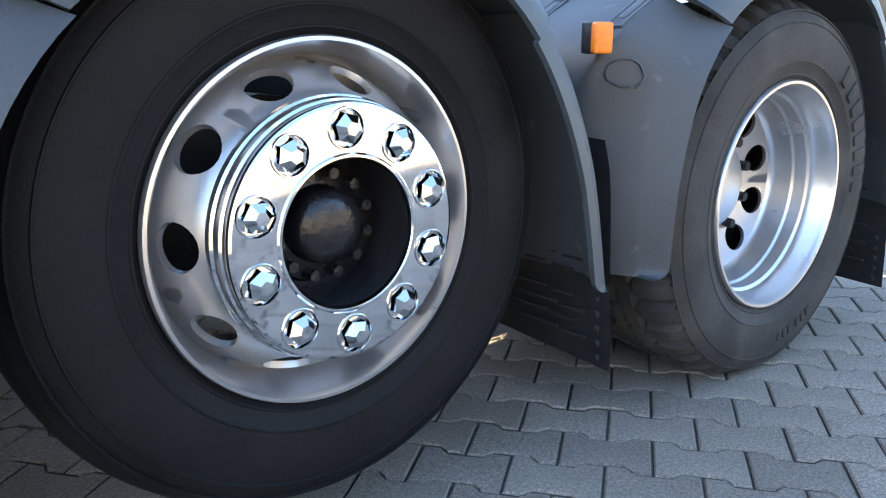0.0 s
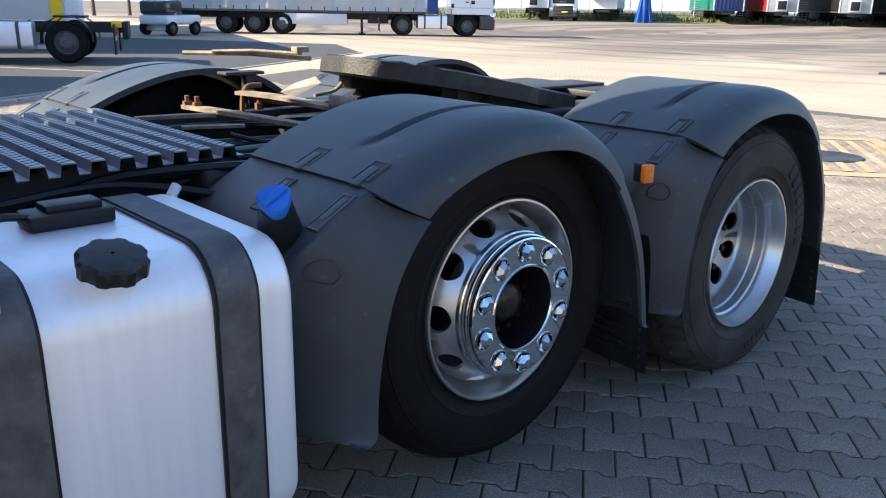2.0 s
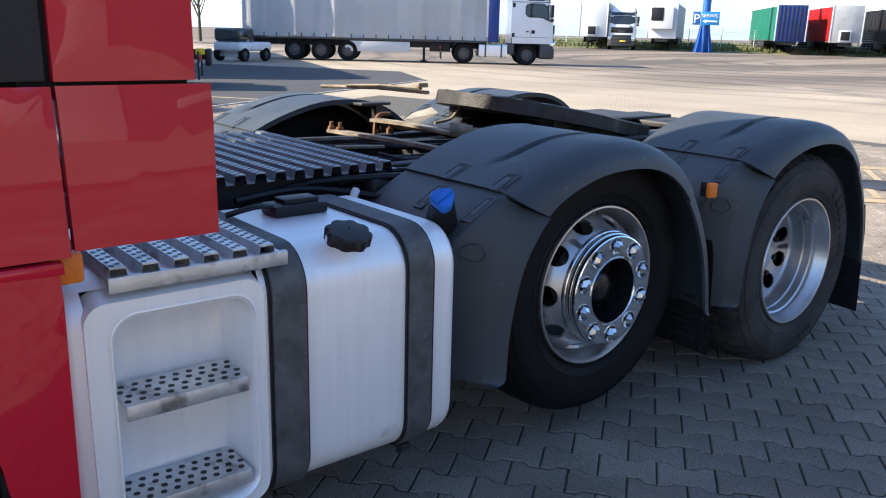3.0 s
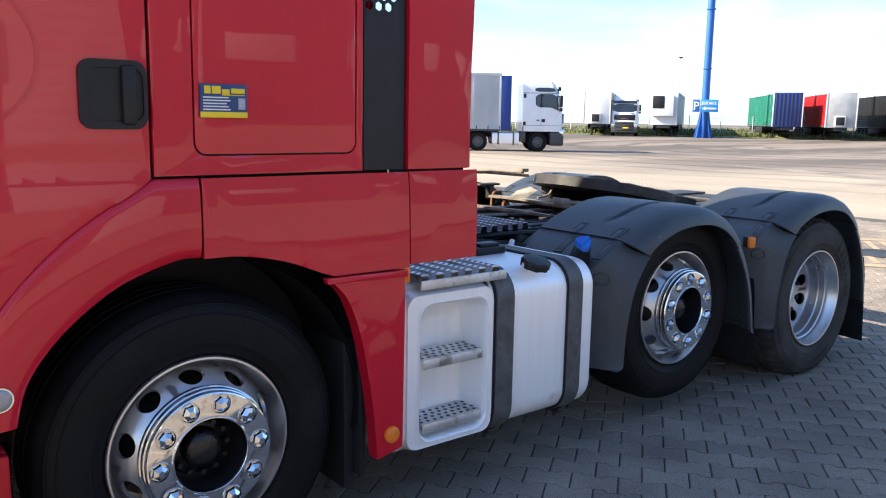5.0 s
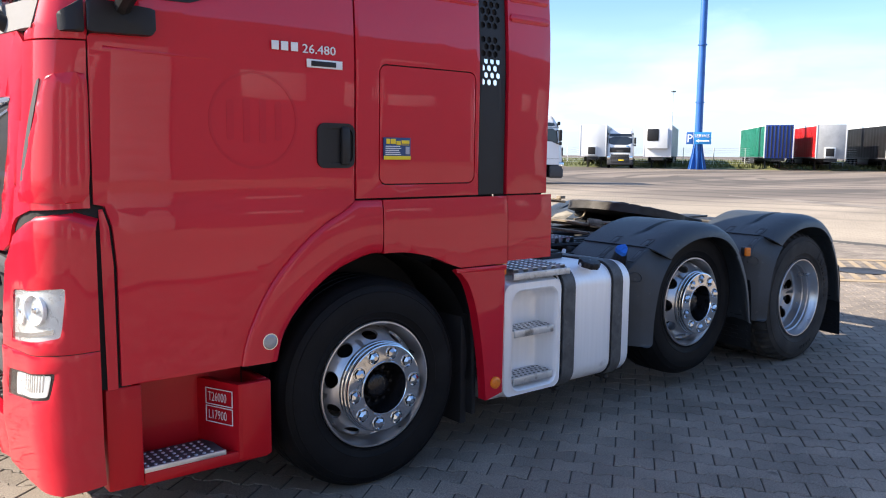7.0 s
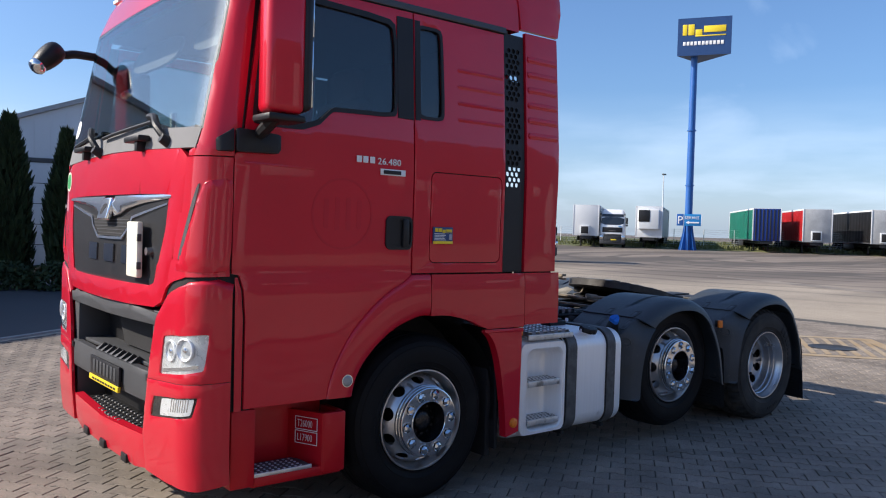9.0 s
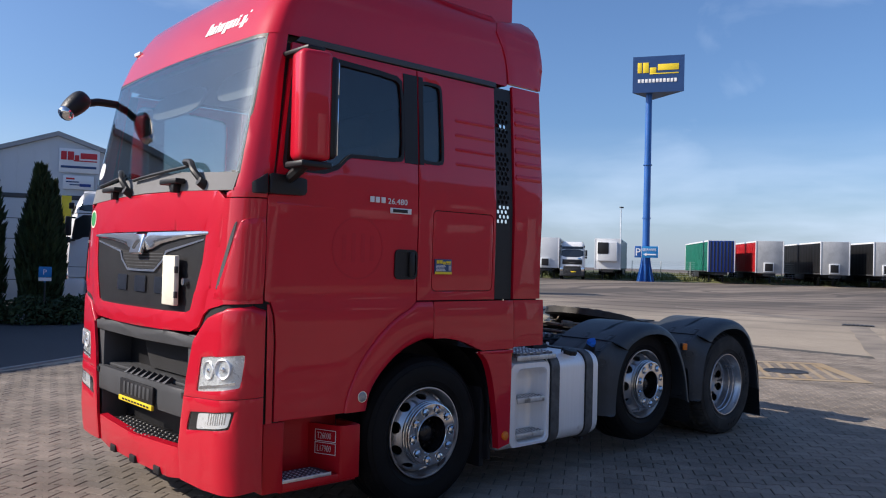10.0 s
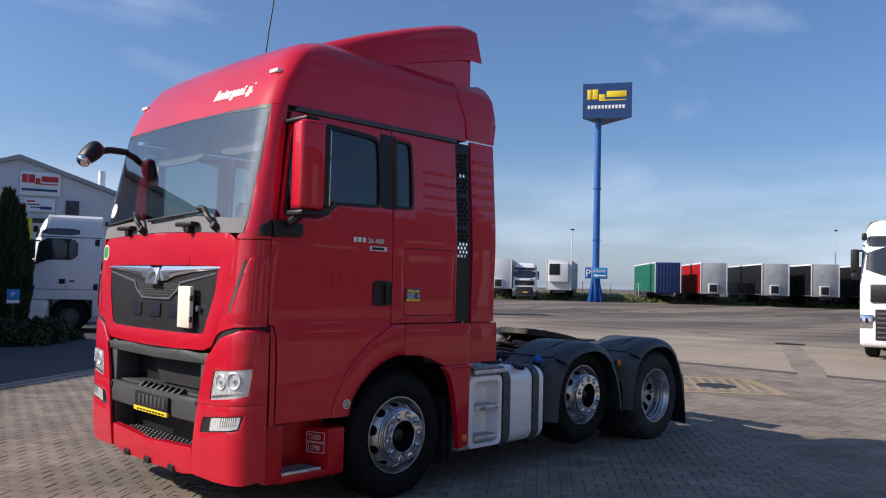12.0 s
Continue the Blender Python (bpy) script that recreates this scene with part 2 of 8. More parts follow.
def box(bm, x0, x1, y0, y1, z0, z1, bevel=0.0, seg=2, m=None):
    r = bmesh.ops.create_cube(bm, size=1.0)
    vs = r["verts"]
    for v in vs:
        v.co = Vector(((x0 + x1) / 2 + v.co.x * (x1 - x0), (y0 + y1) / 2 + v.co.y * (y1 - y0), (z0 + z1) / 2 + v.co.z * (z1 - z0)))
    es = list({e for v in vs for e in v.link_edges})
    if bevel:
        r = bmesh.ops.bevel(bm, geom=es, offset=bevel, segments=seg, affect="EDGES", profile=0.5)
        vs = list({v for f in r["faces"] for v in f.verts} | {v for v in vs if v.is_valid})
    if m is not None:
        bmesh.ops.transform(bm, matrix=m, verts=vs)
    return vs


def cyl(bm, p0, p1, r, r2=None, seg=16, caps=True):
    p0, p1 = Vector(p0), Vector(p1)
    d = p1 - p0
    m = Matrix.Translation((p0 + p1) / 2) @ d.to_track_quat("Z", "Y").to_matrix().to_4x4()
    return bmesh.ops.create_cone(bm, cap_ends=caps, segments=seg, radius1=r, radius2=r if r2 is None else r2, depth=d.length, matrix=m)["verts"]


def tube(bm, pts, r, seg=8):
    """A round rod along a line of points."""
    pts = [Vector(p) for p in pts]
    rings = []
    for i, p in enumerate(pts):
        d = (pts[min(i + 1, len(pts) - 1)] - pts[max(i - 1, 0)]).normalized()
        a = d.cross(Vector((0, 0, 1)) if abs(d.z) < 0.9 else Vector((1, 0, 0))).normalized()
        b = d.cross(a)
        rings.append([bm.verts.new(p + (a * math.cos(2 * math.pi * k / seg) + b * math.sin(2 * math.pi * k / seg)) * r) for k in range(seg)])
    for q, s in zip(rings, rings[1:]):
        for k in range(seg):
            bm.faces.new((q[k], q[(k + 1) % seg], s[(k + 1) % seg], s[k]))
    bm.faces.new(rings[0]), bm.faces.new(rings[-1])


def sheet(bm, rows, closed_u=False, closed_v=False):
    """Quads over a grid of points."""
    vs = [[bm.verts.new(p) for p in r] for r in rows]
    nr, nc = len(vs), len(vs[0])
    for i in range(nr if closed_u else nr - 1):
        for j in range(nc if closed_v else nc - 1):
            q = (vs[i][j], vs[(i + 1) % nr][j], vs[(i + 1) % nr][(j + 1) % nc], vs[i][(j + 1) % nc])
            try:
                bm.faces.new(q)
            except ValueError:
                pass
    return vs


def lathe(bm, prof, seg=64, a0=0.0, a1=360.0, shift=None):
    """Turns (radius, depth) points round the y axis."""
    full = abs(a1 - a0) >= 360
    n = seg if full else seg + 1
    rows = []
    for k in range(n):
        a = radians(a0 + (a1 - a0) * k / seg)
        rows.append([(r * math.cos(a), y, r * math.sin(a)) if shift is None else shift(r, y, a, k) for r, y in prof])
    return sheet(bm, rows, closed_u=full)


def flat(bm, outline, y0, y1):
    """A plate with that outline in x and z, from y0 to y1."""
    a = [bm.verts.new((x, y0, z)) for x, z in outline]
    b = [bm.verts.new((x, y1, z)) for x, z in outline]
    bm.faces.new(a), bm.faces.new(b)
    n = len(a)
    for i in range(n):
        bm.faces.new((a[i], a[(i + 1) % n], b[(i + 1) % n], b[i]))


def rounded(x0, x1, z0, z1, r, n=5):
    pts = []
    for cx, cz, s in ((x1 - r, z1 - r, 0), (x0 + r, z1 - r, 90), (x0 + r, z0 + r, 180), (x1 - r, z0 + r, 270)):
        for k in range(n + 1):
            a = radians(s + 90 * k / n)
            pts.append((cx + r * math.cos(a), cz + r * math.sin(a)))
    return pts


def ease(pts, n=3, k=0.2):
    """Rounds a closed outline by cutting its corners."""
    for _ in range(n):
        q = []
        for i, p in enumerate(pts):
            s = pts[(i + 1) % len(pts)]
            q += [(p[0] * (1 - k) + s[0] * k, p[1] * (1 - k) + s[1] * k), (p[0] * k + s[0] * (1 - k), p[1] * k + s[1] * (1 - k))]
        pts, k = q, max(k, 0.2)
    return pts


def smooth_line(pts, n=6):
    """A Catmull-Rom line through the points."""
    out = []
    P = [pts[0]] + list(pts) + [pts[-1]]
    for i in range(1, len(P) - 2):
        p0, p1, p2, p3 = (Vector(P[i + k]) for k in (-1, 0, 1, 2))
        for k in range(n):
            t = k / n
            out.append(tuple(0.5 * ((2 * p1) + (p2 - p0) * t + (2 * p0 - 5 * p1 + 4 * p2 - p3) * t * t + (3 * p1 - p0 - 3 * p2 + p3) * t ** 3)))
    out.append(tuple(pts[-1]))
    return out


def resample(pts, n):
    """n points at even steps along a line."""
    d = np.concatenate(([0.0], np.cumsum([math.dist(a, b) for a, b in zip(pts, pts[1:])])))
    return [(float(np.interp(q, d, [p[0] for p in pts])), float(np.interp(q, d, [p[1] for p in pts]))) for q in np.linspace(0, d[-1], n)]


def skin(bm, outline, fmap, out, holes=(), thick=0.01, du=0.08, dv=0.08, roll=0.0):
    """A curved panel: an outline with holes in two coordinates, cut finely, laid over fmap(u, v) and given thickness inwards."""
    fb = bmesh.new()
    for loop in (outline, *holes):
        vs = [fb.verts.new((u, v, 0)) for u, v in loop]
        for i in range(len(vs)):
            fb.edges.new((vs[i], vs[(i + 1) % len(vs)]))
    bmesh.ops.triangle_fill(fb, use_beauty=True, use_dissolve=False, edges=fb.edges[:])
    us, zs = [p[0] for p in outline], [p[1] for p in outline]
    for lo, hi, st, ax in ((min(us), max(us), du, 0), (min(zs), max(zs), dv, 1)):
        n = int((hi - lo) / st)
        for k in range(1, n + 1):
            co, no = [0, 0, 0], [0, 0, 0]
            co[ax], no[ax] = lo + (hi - lo) * k / (n + 1), 1
            bmesh.ops.bisect_plane(fb, geom=fb.verts[:] + fb.edges[:] + fb.faces[:], dist=1e-5, plane_co=co, plane_no=no)
    e = 1e-3
    pos, nor = [], []
    o = Vector(out)
    fb.verts.index_update()
    for v in fb.verts:
        p = Vector(fmap(v.co.x, v.co.y))
        a = Vector(fmap(v.co.x + e, v.co.y)) - p
        b = Vector(fmap(v.co.x, v.co.y + e)) - p
        n = a.cross(b)
        n = n.normalized() if n.length > 1e-12 else o.normalized()
        if n.dot(o) < 0:
            n = -n
        pos.append(p)
        nor.append(n)
    top = [bm.verts.new(p) for p in pos]
    low = [bm.verts.new(p - n * thick) for p, n in zip(pos, nor)]
    for f in fb.faces:
        ids = [v.index for v in f.verts]
        bm.faces.new([top[i] for i in ids])
        bm.faces.new([low[i] for i in reversed(ids)])
    for ed in fb.edges:
        if len(ed.link_faces) == 1:
            i, j = ed.verts[0].index, ed.verts[1].index
            if roll:
                for k in (i, j):
                    top[k].co = pos[k] - nor[k] * roll
            bm.faces.new((top[i], top[j], low[j], low[i]))
    fb.free()


def lettering(name, text, size, m, mat, parent=None, depth=0.002, align="LEFT", thin=0.0):
    """Words in the built-in font, as a thin mesh that lies in the pose's x-y plane."""
    cu = bpy.data.curves.new(name, "FONT")
    cu.body, cu.size, cu.extrude, cu.align_x, cu.resolution_u, cu.offset = text, size, depth, align, 2, -thin
    tmp = bpy.data.objects.new(name, cu)
    me = bpy.data.meshes.new_from_object(tmp)
    bpy.data.objects.remove(tmp)
    bpy.data.curves.remove(cu)
    me.materials.append(mat)
    ob = new(name, me)
    if parent:
        ob.parent = parent
    ob.matrix_local = m
    return ob


# ---- the shape of the cab: half width, front and corner by height ----
def knots(z, pts):
    return float(np.interp(z, [p[0] for p in pts], [p[1] for p in pts]))


HALF = [(0, 1.262), (1.25, 1.260), (1.325, 1.258), (1.395, 1.248), (1.45, 1.249), (1.95, 1.253), (2.1, 1.247), (2.9, 1.195), (3.2, 1.165), (3.35, 1.12), (3.45, 1.05), (3.52, 0.96), (3.57, 0.84), (3.62, 0.62), (3.65, 0.4)]
NOSE = [(0, 0.03), (0.3, 0.02), (0.5, 0.0), (1.2, 0.0), (1.45, 0.005), (2.0, 0.03), (2.1, 0.05), (2.92, 0.205), (3.1, 0.275), (3.25, 0.36), (3.35, 0.43), (3.45, 0.54), (3.52, 0.69), (3.57, 0.88), (3.62, 1.2), (3.65, 1.9)]
CORNER = [(0, -1.19), (1.95, -1.19), (2.92, -1.11), (3.1, -1.04), (3.25, -0.95), (3.35, -0.87), (3.45, -0.72), (3.52, -0.52), (3.57, -0.3), (3.62, 0.1), (3.65, 0.6)]


def front(w, z, off=0.0):
    """The cab's front at w metres from its middle (plus: the driver's side), bent round the corner past 1.0."""
    s, w = (1 if w >= 0 else -1), abs(w)
    cx, xs = -1.48 + knots(z, NOSE), knots(z, CORNER)
    if w <= 1.0:
        v, x = w, cx + 0.03 * w ** 2
    elif w <= 1.45:
        a = (w - 1.0) / 0.45 * math.pi / 2
        v = 1.0 + 0.245 * math.sin(a) ** 0.8
        x = xs - (xs - cx - 0.03) * max(0.0, math.cos(a)) ** 0.8
    else:
        v, x = 1.245, xs + (w - 1.45)
    return (x - off * max(0.0, 1.25 - v) / 1.25, CY - s * (v * knots(z, HALF) / 1.245 + off * min(1, v / 1.2) * 0.3), z)


def side(x, z, s=1, off=0.0):
    """The cab's flank, driver's side s = 1."""
    cx, xs = -1.48 + knots(z, NOSE), knots(z, CORNER)
    v = 1.245
    if x < xs:
        c = min(1.0, (xs - x) / (xs - cx - 0.03)) ** 1.25
        v = 1.0 + 0.245 * math.sqrt(max(0.0, 1 - c * c)) ** 0.8
    return (x, CY - s * (v * knots(z, HALF) / 1.245 + off), z)


truck = thing("tractor_unit", (0, 0, 0), "glossy red three-axle tractor truck with high roof and bare chassis", "truck")


def cab_panel(name, outline, mat, s, holes=(), thick=0.02, off=0.0, parent=None, label="", du=0.09, dv=0.09, roll=0.0):
    bm = bmesh.new()
    skin(bm, outline, lambda u, v: side(u, v, s, off), (0, -s, 0), holes, thick, du, dv, roll)
    return part(name, bm, mat, parent or truck, label)


def nose_panel(name, outline, mat, holes=(), thick=0.02, off=0.0, parent=None, label="", du=0.06, dv=0.09, roll=0.0):
    bm = bmesh.new()
    skin(bm, outline, lambda u, v: front(u, v, off), (-1, 0, 0.01), holes, thick, du, dv, roll)
    return part(name, bm, mat, parent or truck, label)


# door, with the line of the wheel arch cut into its rear lower edge
ARCH_DOOR = smooth_line([(-0.700, 0.70), (-0.668, 0.83), (-0.568, 1.02), (-0.430, 1.17), (-0.305, 1.265), (-0.195, 1.325), (-0.145, 1.365)], 4)
WIN_DOOR = ease([(-1.152, 2.155), (-0.87, 2.155), (-0.77, 2.19), (-0.69, 2.265), (-0.27, 2.275), (-0.275, 2.80), (-1.062, 2.83)], 2, 0.07)
QUARTER = ease([(-0.115, 2.285), (0.075, 2.285), (0.065, 2.81), (-0.115, 2.81)], 2, 0.09)
HATCH = rounded(-0.008, 0.555, 1.435, 1.965, 0.035)
ARCH_IN = smooth_line([(-0.535, 0.70), (-0.50, 0.82), (-0.40, 0.945), (-0.25, 1.055), (-0.08, 1.115), (-0.008, 1.118)], 4)
ARCH_BACK = smooth_line([(0.0, 1.118), (0.12, 1.115), (0.27, 1.085), (0.40, 1.035), (0.46, 1.015)], 4)
SKIRT = smooth_line([(0.440, 1.0), (0.505, 0.93), (0.556, 0.80), (0.594, 0.62), (0.618, 0.45), (0.630, 0.31)], 4)

for s in (1, -1):
    door = cab_panel("door", [(-1.178, 0.70)] + ARCH_DOOR + [(-0.145, 2.885), (-1.088, 2.885), (-1.208, 2.03), (-1.250, 1.97), (-1.250, 1.382), (-1.212, 1.374), (-1.190, 1.30), (-1.178, 1.15)], RED, s, [WIN_DOOR], roll=0.003, dv=0.03)
    cab_panel("window_pane", [(x * 1.0, z) for x, z in WIN_DOOR], DGLASS, s, thick=0.006, off=-0.012, parent=door).visible_shadow = False
    cab_panel("step_pillar", [(-1.228, 0.69), (-1.190, 0.69), (-1.190, 1.15), (-1.202, 1.30), (-1.220, 1.362), (-1.234, 1.362)], RED, s, thick=0.006, off=-0.004, roll=0.003)
    # black frame round the glass
    cx, cz = -0.66, 2.5
    ring = [(cx + (x - cx) * 1.03, cz + (z - cz) * 1.075) for x, z in WIN_DOOR]
    inn = [(cx + (x - cx) * 0.985, cz + (z - cz) * 0.972) for x, z in WIN_DOOR]
    cab_panel("window_frame", ring, BLACK, s, [inn], thick=0.012, off=0.004, parent=door, label="black rubber window surround")
    cab_panel("pillar_trim", [(-0.258, 2.26), (-0.148, 2.26), (-0.148, 2.845), (-0.262, 2.845)], BLACK, s, thick=0.01, off=0.005, parent=door)
    # handle in a dark bowl
    bm = bmesh.new()
    skin(bm, rounded(-0.335, -0.150, 1.508, 1.700, 0.035), lambda u, v: side(u, v, s, 0.004), (0, -s, 0), (), 0.008, 0.1, 0.1, 0.002)
    skin(bm, rounded(-0.335, -0.150, 1.508, 1.700, 0.035), lambda u, v: side(u, v, s, 0.012), (0, -s, 0), [rounded(-0.312, -0.160, 1.530, 1.678, 0.03)], 0.010, 0.1, 0.1, 0.002)
    part("handle_bowl", bm, BLACK, door, "black recessed door handle")
    bm = bmesh.new()
    y = side(-0.2, 1.58, s)[1]
    box(bm, -0.222, -0.182, *sorted((y - s * 0.003, y - s * 0.024)), 1.522, 1.686, 0.008)
    part("handle_grip", bm, BLACK, door)
    # crease lines pressed into the door skin
    bm = bmesh.new()
    skin(bm, [(-1.20, 1.932), (-0.80, 1.922), (-0.80, 1.932), (-1.20, 1.944)], lambda u, v: side(u, v, s, 0.003), (0, -s, 0), (), 0.005, 0.2, 0.01, 0.003)
    part("door_crease", bm, RED, door)

    rear = cab_panel("sleeper_side", [(-0.135, 1.372), (0.585, 1.372), (0.585, 2.885), (-0.135, 2.885)], RED, s, [QUARTER, [(x, z) for x, z in rounded(-0.014, 0.561, 1.429, 1.971, 0.04)]], roll=0.003)
    cab_panel("quarter_pane", QUARTER, DGLASS, s, thick=0.006, off=-0.012, parent=rear).visible_shadow = False
    cab_panel("quarter_frame", [(-0.02 + (x + 0.02) * 1.13, 2.55 + (z - 2.55) * 1.05) for x, z in QUARTER], BLACK, s, [[(-0.02 + (x + 0.02) * 0.93, 2.55 + (z - 2.55) * 0.975) for x, z in QUARTER]], thick=0.012, off=0.004, parent=rear)
    cab_panel("pillar_trim", [(-0.132, 2.262), (-0.096, 2.262), (-0.096, 2.845), (-0.132, 2.845)], BLACK, s, thick=0.01, off=0.005, parent=rear)
    cab_panel("locker_hatch", HATCH, RED, s, off=0.0, roll=0.003)
    cab_panel("hatch_shadow_gap", rounded(-0.03, 0.575, 1.41, 1.99, 0.04), BLACK, s, thick=0.004, off=-0.024, parent=rear)
    for zc in (2.30, 2.40, 2.50, 2.60):
        bm = bmesh.new()
        skin(bm, rounded(0.19, 0.575, zc - 0.013, zc + 0.013, 0.012, 3), lambda u, v: side(u, v, s, 0.005), (0, -s, 0), (), 0.012, 0.2, 0.013, 0.0045)
        part("pressed_rib", bm, RED, rear)

    # black vent strip with hexagon mesh
    hexes = []
    for zc in np.arange(1.93, 2.80, 0.0346):
        if 2.14 < zc < 2.20 or 2.42 < zc < 2.47:
            continue
        for k in range(4):
            xc = 0.617 + 0.04 * k + (0.02 if int(round((zc - 1.93) / 0.0346)) % 2 else 0.0)
            if xc < 0.735:
                hexes.append([(xc + 0.0168 * math.cos(radians(60 * q + 30)), zc + 0.0168 * math.sin(radians(60 * q + 30))) for q in range(6)])
    cab_panel("vent_strip", [(0.595, 1.372), (0.765, 1.372), (0.765, 2.90), (0.595, 2.90)], BLACK, s, hexes, thick=0.008, off=-0.012, label="black plastic strip with honeycomb vents", du=0.3, dv=0.25)
    cab_panel("vent_backing", [(0.585, 1.40), (0.83, 1.40), (0.83, 2.89), (0.585, 2.89)], MATTE, s, [[(0.61, 1.915), (0.75, 1.915), (0.75, 2.045), (0.61, 2.045)], [(0.61, 2.60), (0.75, 2.60), (0.75, 2.64), (0.61, 2.64)]], thick=0.006, off=-0.0235, du=0.3, dv=0.3)
    fair = cab_panel("side_fairing", [(0.778, 1.372), (1.068, 1.372), (1.068, 1.75), (1.083, 2.20), (1.075, 2.93), (0.778, 2.93)], RED, s, thick=0.03, off=0.004, roll=0.004)
    for zc in (2.26, 2.36, 2.46, 2.56, 2.66, 2.76):
        bm = bmesh.new()
        skin(bm, rounded(0.79, 1.07, zc - 0.022, zc + 0.022, 0.02, 3), lambda u, v: side(u, v, s, 0.010), (0, -s, 0), (), 0.012, 0.2, 0.02, 0.0055)
        part("pressed_rib", bm, RED, fair)
    cab_panel("fairing_skirt", [(0.785, 1.025), (1.10, 1.025), (1.10, 1.364), (0.778, 1.364)], RED, s, thick=0.03, off=0.008, roll=0.004)
    bm = bmesh.new()
    outer_line, inner_line = resample(ARCH_DOOR[:-1] + [(-0.150, 1.363), (-0.008, 1.363)], 40), resample(ARCH_IN, 40)
    rows = []
    for (x0, z0), (x1, z1) in zip(outer_line, inner_line):
        rows.append([side(x0 + (x1 - x0) * t, z0 + (z1 - z0) * t, s, off) for t, off in ((0.0, -0.03), (0.0, 0.004), (0.03, 0.009), (0.12, 0.012), (0.3, 0.014), (0.55, 0.015), (0.78, 0.014), (0.90, 0.010), (0.97, 0.002), (1.0, -0.012), (1.0, -0.05))])
    vs = sheet(bm, rows)
    part("arch_flare", bm, RED, truck, angle=60)
    cab_panel("lower_side_panel", [(0.0, 1.363)] + ARCH_BACK + [(0.775, 1.015), (0.768, 1.363)], RED, s, thick=0.05, off=0.012, roll=0.002, du=0.05, dv=0.05)
    cab_panel("wheel_skirt", SKIRT + [(0.742, 0.335), (0.75, 0.93), (0.745, 1.0)], RED, s, thick=0.06, off=0.020, roll=0.0015, du=0.04, dv=0.04)
    # matte black sheets added behind the flank's joints to stop light showing through
    cab_panel("joint_backing", [(-0.13, 1.335), (0.72, 1.335), (0.72, 1.40), (-0.13, 1.40)], MATTE, s, thick=0.01, off=-0.05, du=0.4, dv=0.2)
    cab_panel("joint_backing", [(0.72, 1.335), (1.06, 1.335), (1.06, 1.40), (0.72, 1.40)], MATTE, s, thick=0.01, off=-0.03, du=0.4, dv=0.2)
    cab_panel("skirt_backing", [(0.47, 1.05), (0.52, 0.95), (0.785, 0.95), (0.785, 1.06)], MATTE, s, thick=0.01, off=-0.05, du=0.4, dv=0.2)
    cab_panel("joint_backing", [(-0.19, 1.37), (-0.09, 1.37), (-0.09, 2.24), (-0.19, 2.24)], MATTE, s, thick=0.01, off=-0.026, du=0.4, dv=0.3)
    cab_panel("skirt_lip", [(0.425, 0.992), (0.755, 0.985), (0.755, 1.010), (0.418, 1.012)], RED, s, thick=0.03, off=0.030, roll=0.004, du=0.05, dv=0.02)
    # lamps on the flank
    for nm, xx, zz, rr, mt, lb in (("fender_lamp", -0.58, 0.79, 0.031, LENS, "round clear side lamp"), ("side_reflector", 0.69, 0.397, 0.028, ORANGE, "round amber reflector")):
        yy = side(xx, zz, s, 0.012 if rr > 0.03 else 0.022)[1]
        bm = bmesh.new()
        cyl(bm, (xx, yy + s * 0.01, zz), (xx, yy - s * 0.008, zz), rr * 1.12, seg=24)
        lp = part(nm, bm, CHROME if mt is LENS else ORANGE, truck, lb)
        bm = bmesh.new()
        bmesh.ops.create_uvsphere(bm, u_segments=20, v_segments=8, radius=rr, matrix=Matrix.Translation((xx, yy - s * 0.008, zz)) @ Matrix.Diagonal((1, 0.25, 1, 1)))
        part("lens", bm, LAMPG if mt is LENS else ORANGE, lp)
    bm = bmesh.new()
    yy = CY - s * 1.235
    box(bm, 0.742, 0.808, min(yy, yy + s * 0.03), max(yy, yy + s * 0.03), 0.945, 1.015, 0.01)
    part("side_marker_lamp", bm, ORANGE, truck, "square amber side marker lamp")

    # entry steps: an open red box under the door
    y0, y1 = CY - s * 1.245, CY - s * 1.03
    def yb(a, b):
        return (min(a, b), max(a, b))

    bm = bmesh.new()
    box(bm, -1.12, -0.60, *yb(y1, y1 + s * 0.03), 0.29, 0.70, 0.005)
    steps = part("entry_step_box", bm, DKRED, truck, "red entry step box with tread plate")
    for nm, dims, bv in (("front_cheek", (-1.236, -1.10, *yb(y0, y1), 0.29, 0.692), 0.012), ("outer_skin", (-0.70, -0.56, *yb(y0, y0 + s * 0.04), 0.29, 0.62), 0.012), ("sill", (-1.10, -0.70, *yb(y0 + s * 0.005, y0 + s * 0.04), 0.29, 0.335), 0.008), ("rear_wall", (-0.60, -0.562, *yb(y0 + s * 0.042, y1 - s * 0.002), 0.302, 0.62), 0.005), ("step_floor", (-1.10, -0.56, *yb(y0 + s * 0.042, y1 - s * 0.002), 0.27, 0.30), 0.005)):
        bm = bmesh.new()
        box(bm, *dims, bv)
        part(nm, bm, DKRED, steps)
    # slanted cheek from the recess to the outer skin
    bm = bmesh.new()
    a = [(-0.68, y0 + s * 0.002), (-0.71, y0 + s * 0.002), (-0.80, y1), (-0.76, y1)]
    lo = [bm.verts.new((x, y, 0.30)) for x, y in a]
    hi = [bm.verts.new((x, y, 0.619)) for x, y in a]
    for i in range(4):
        bm.faces.new((lo[i], lo[(i + 1) % 4], hi[(i + 1) % 4], hi[i]))
    bm.faces.new(lo), bm.faces.new(hi)
    part("slanted_cheek", bm, DKRED, steps)
    bm = bmesh.new()
    box(bm, -1.10, -0.765, *yb(y0 + s * 0.012, y0 + s * 0.20), 0.335, 0.350, 0.004)
    st = part("step_tread", bm, STRAP, steps, "dark perforated tread with a bright nosing")
    bm = bmesh.new()
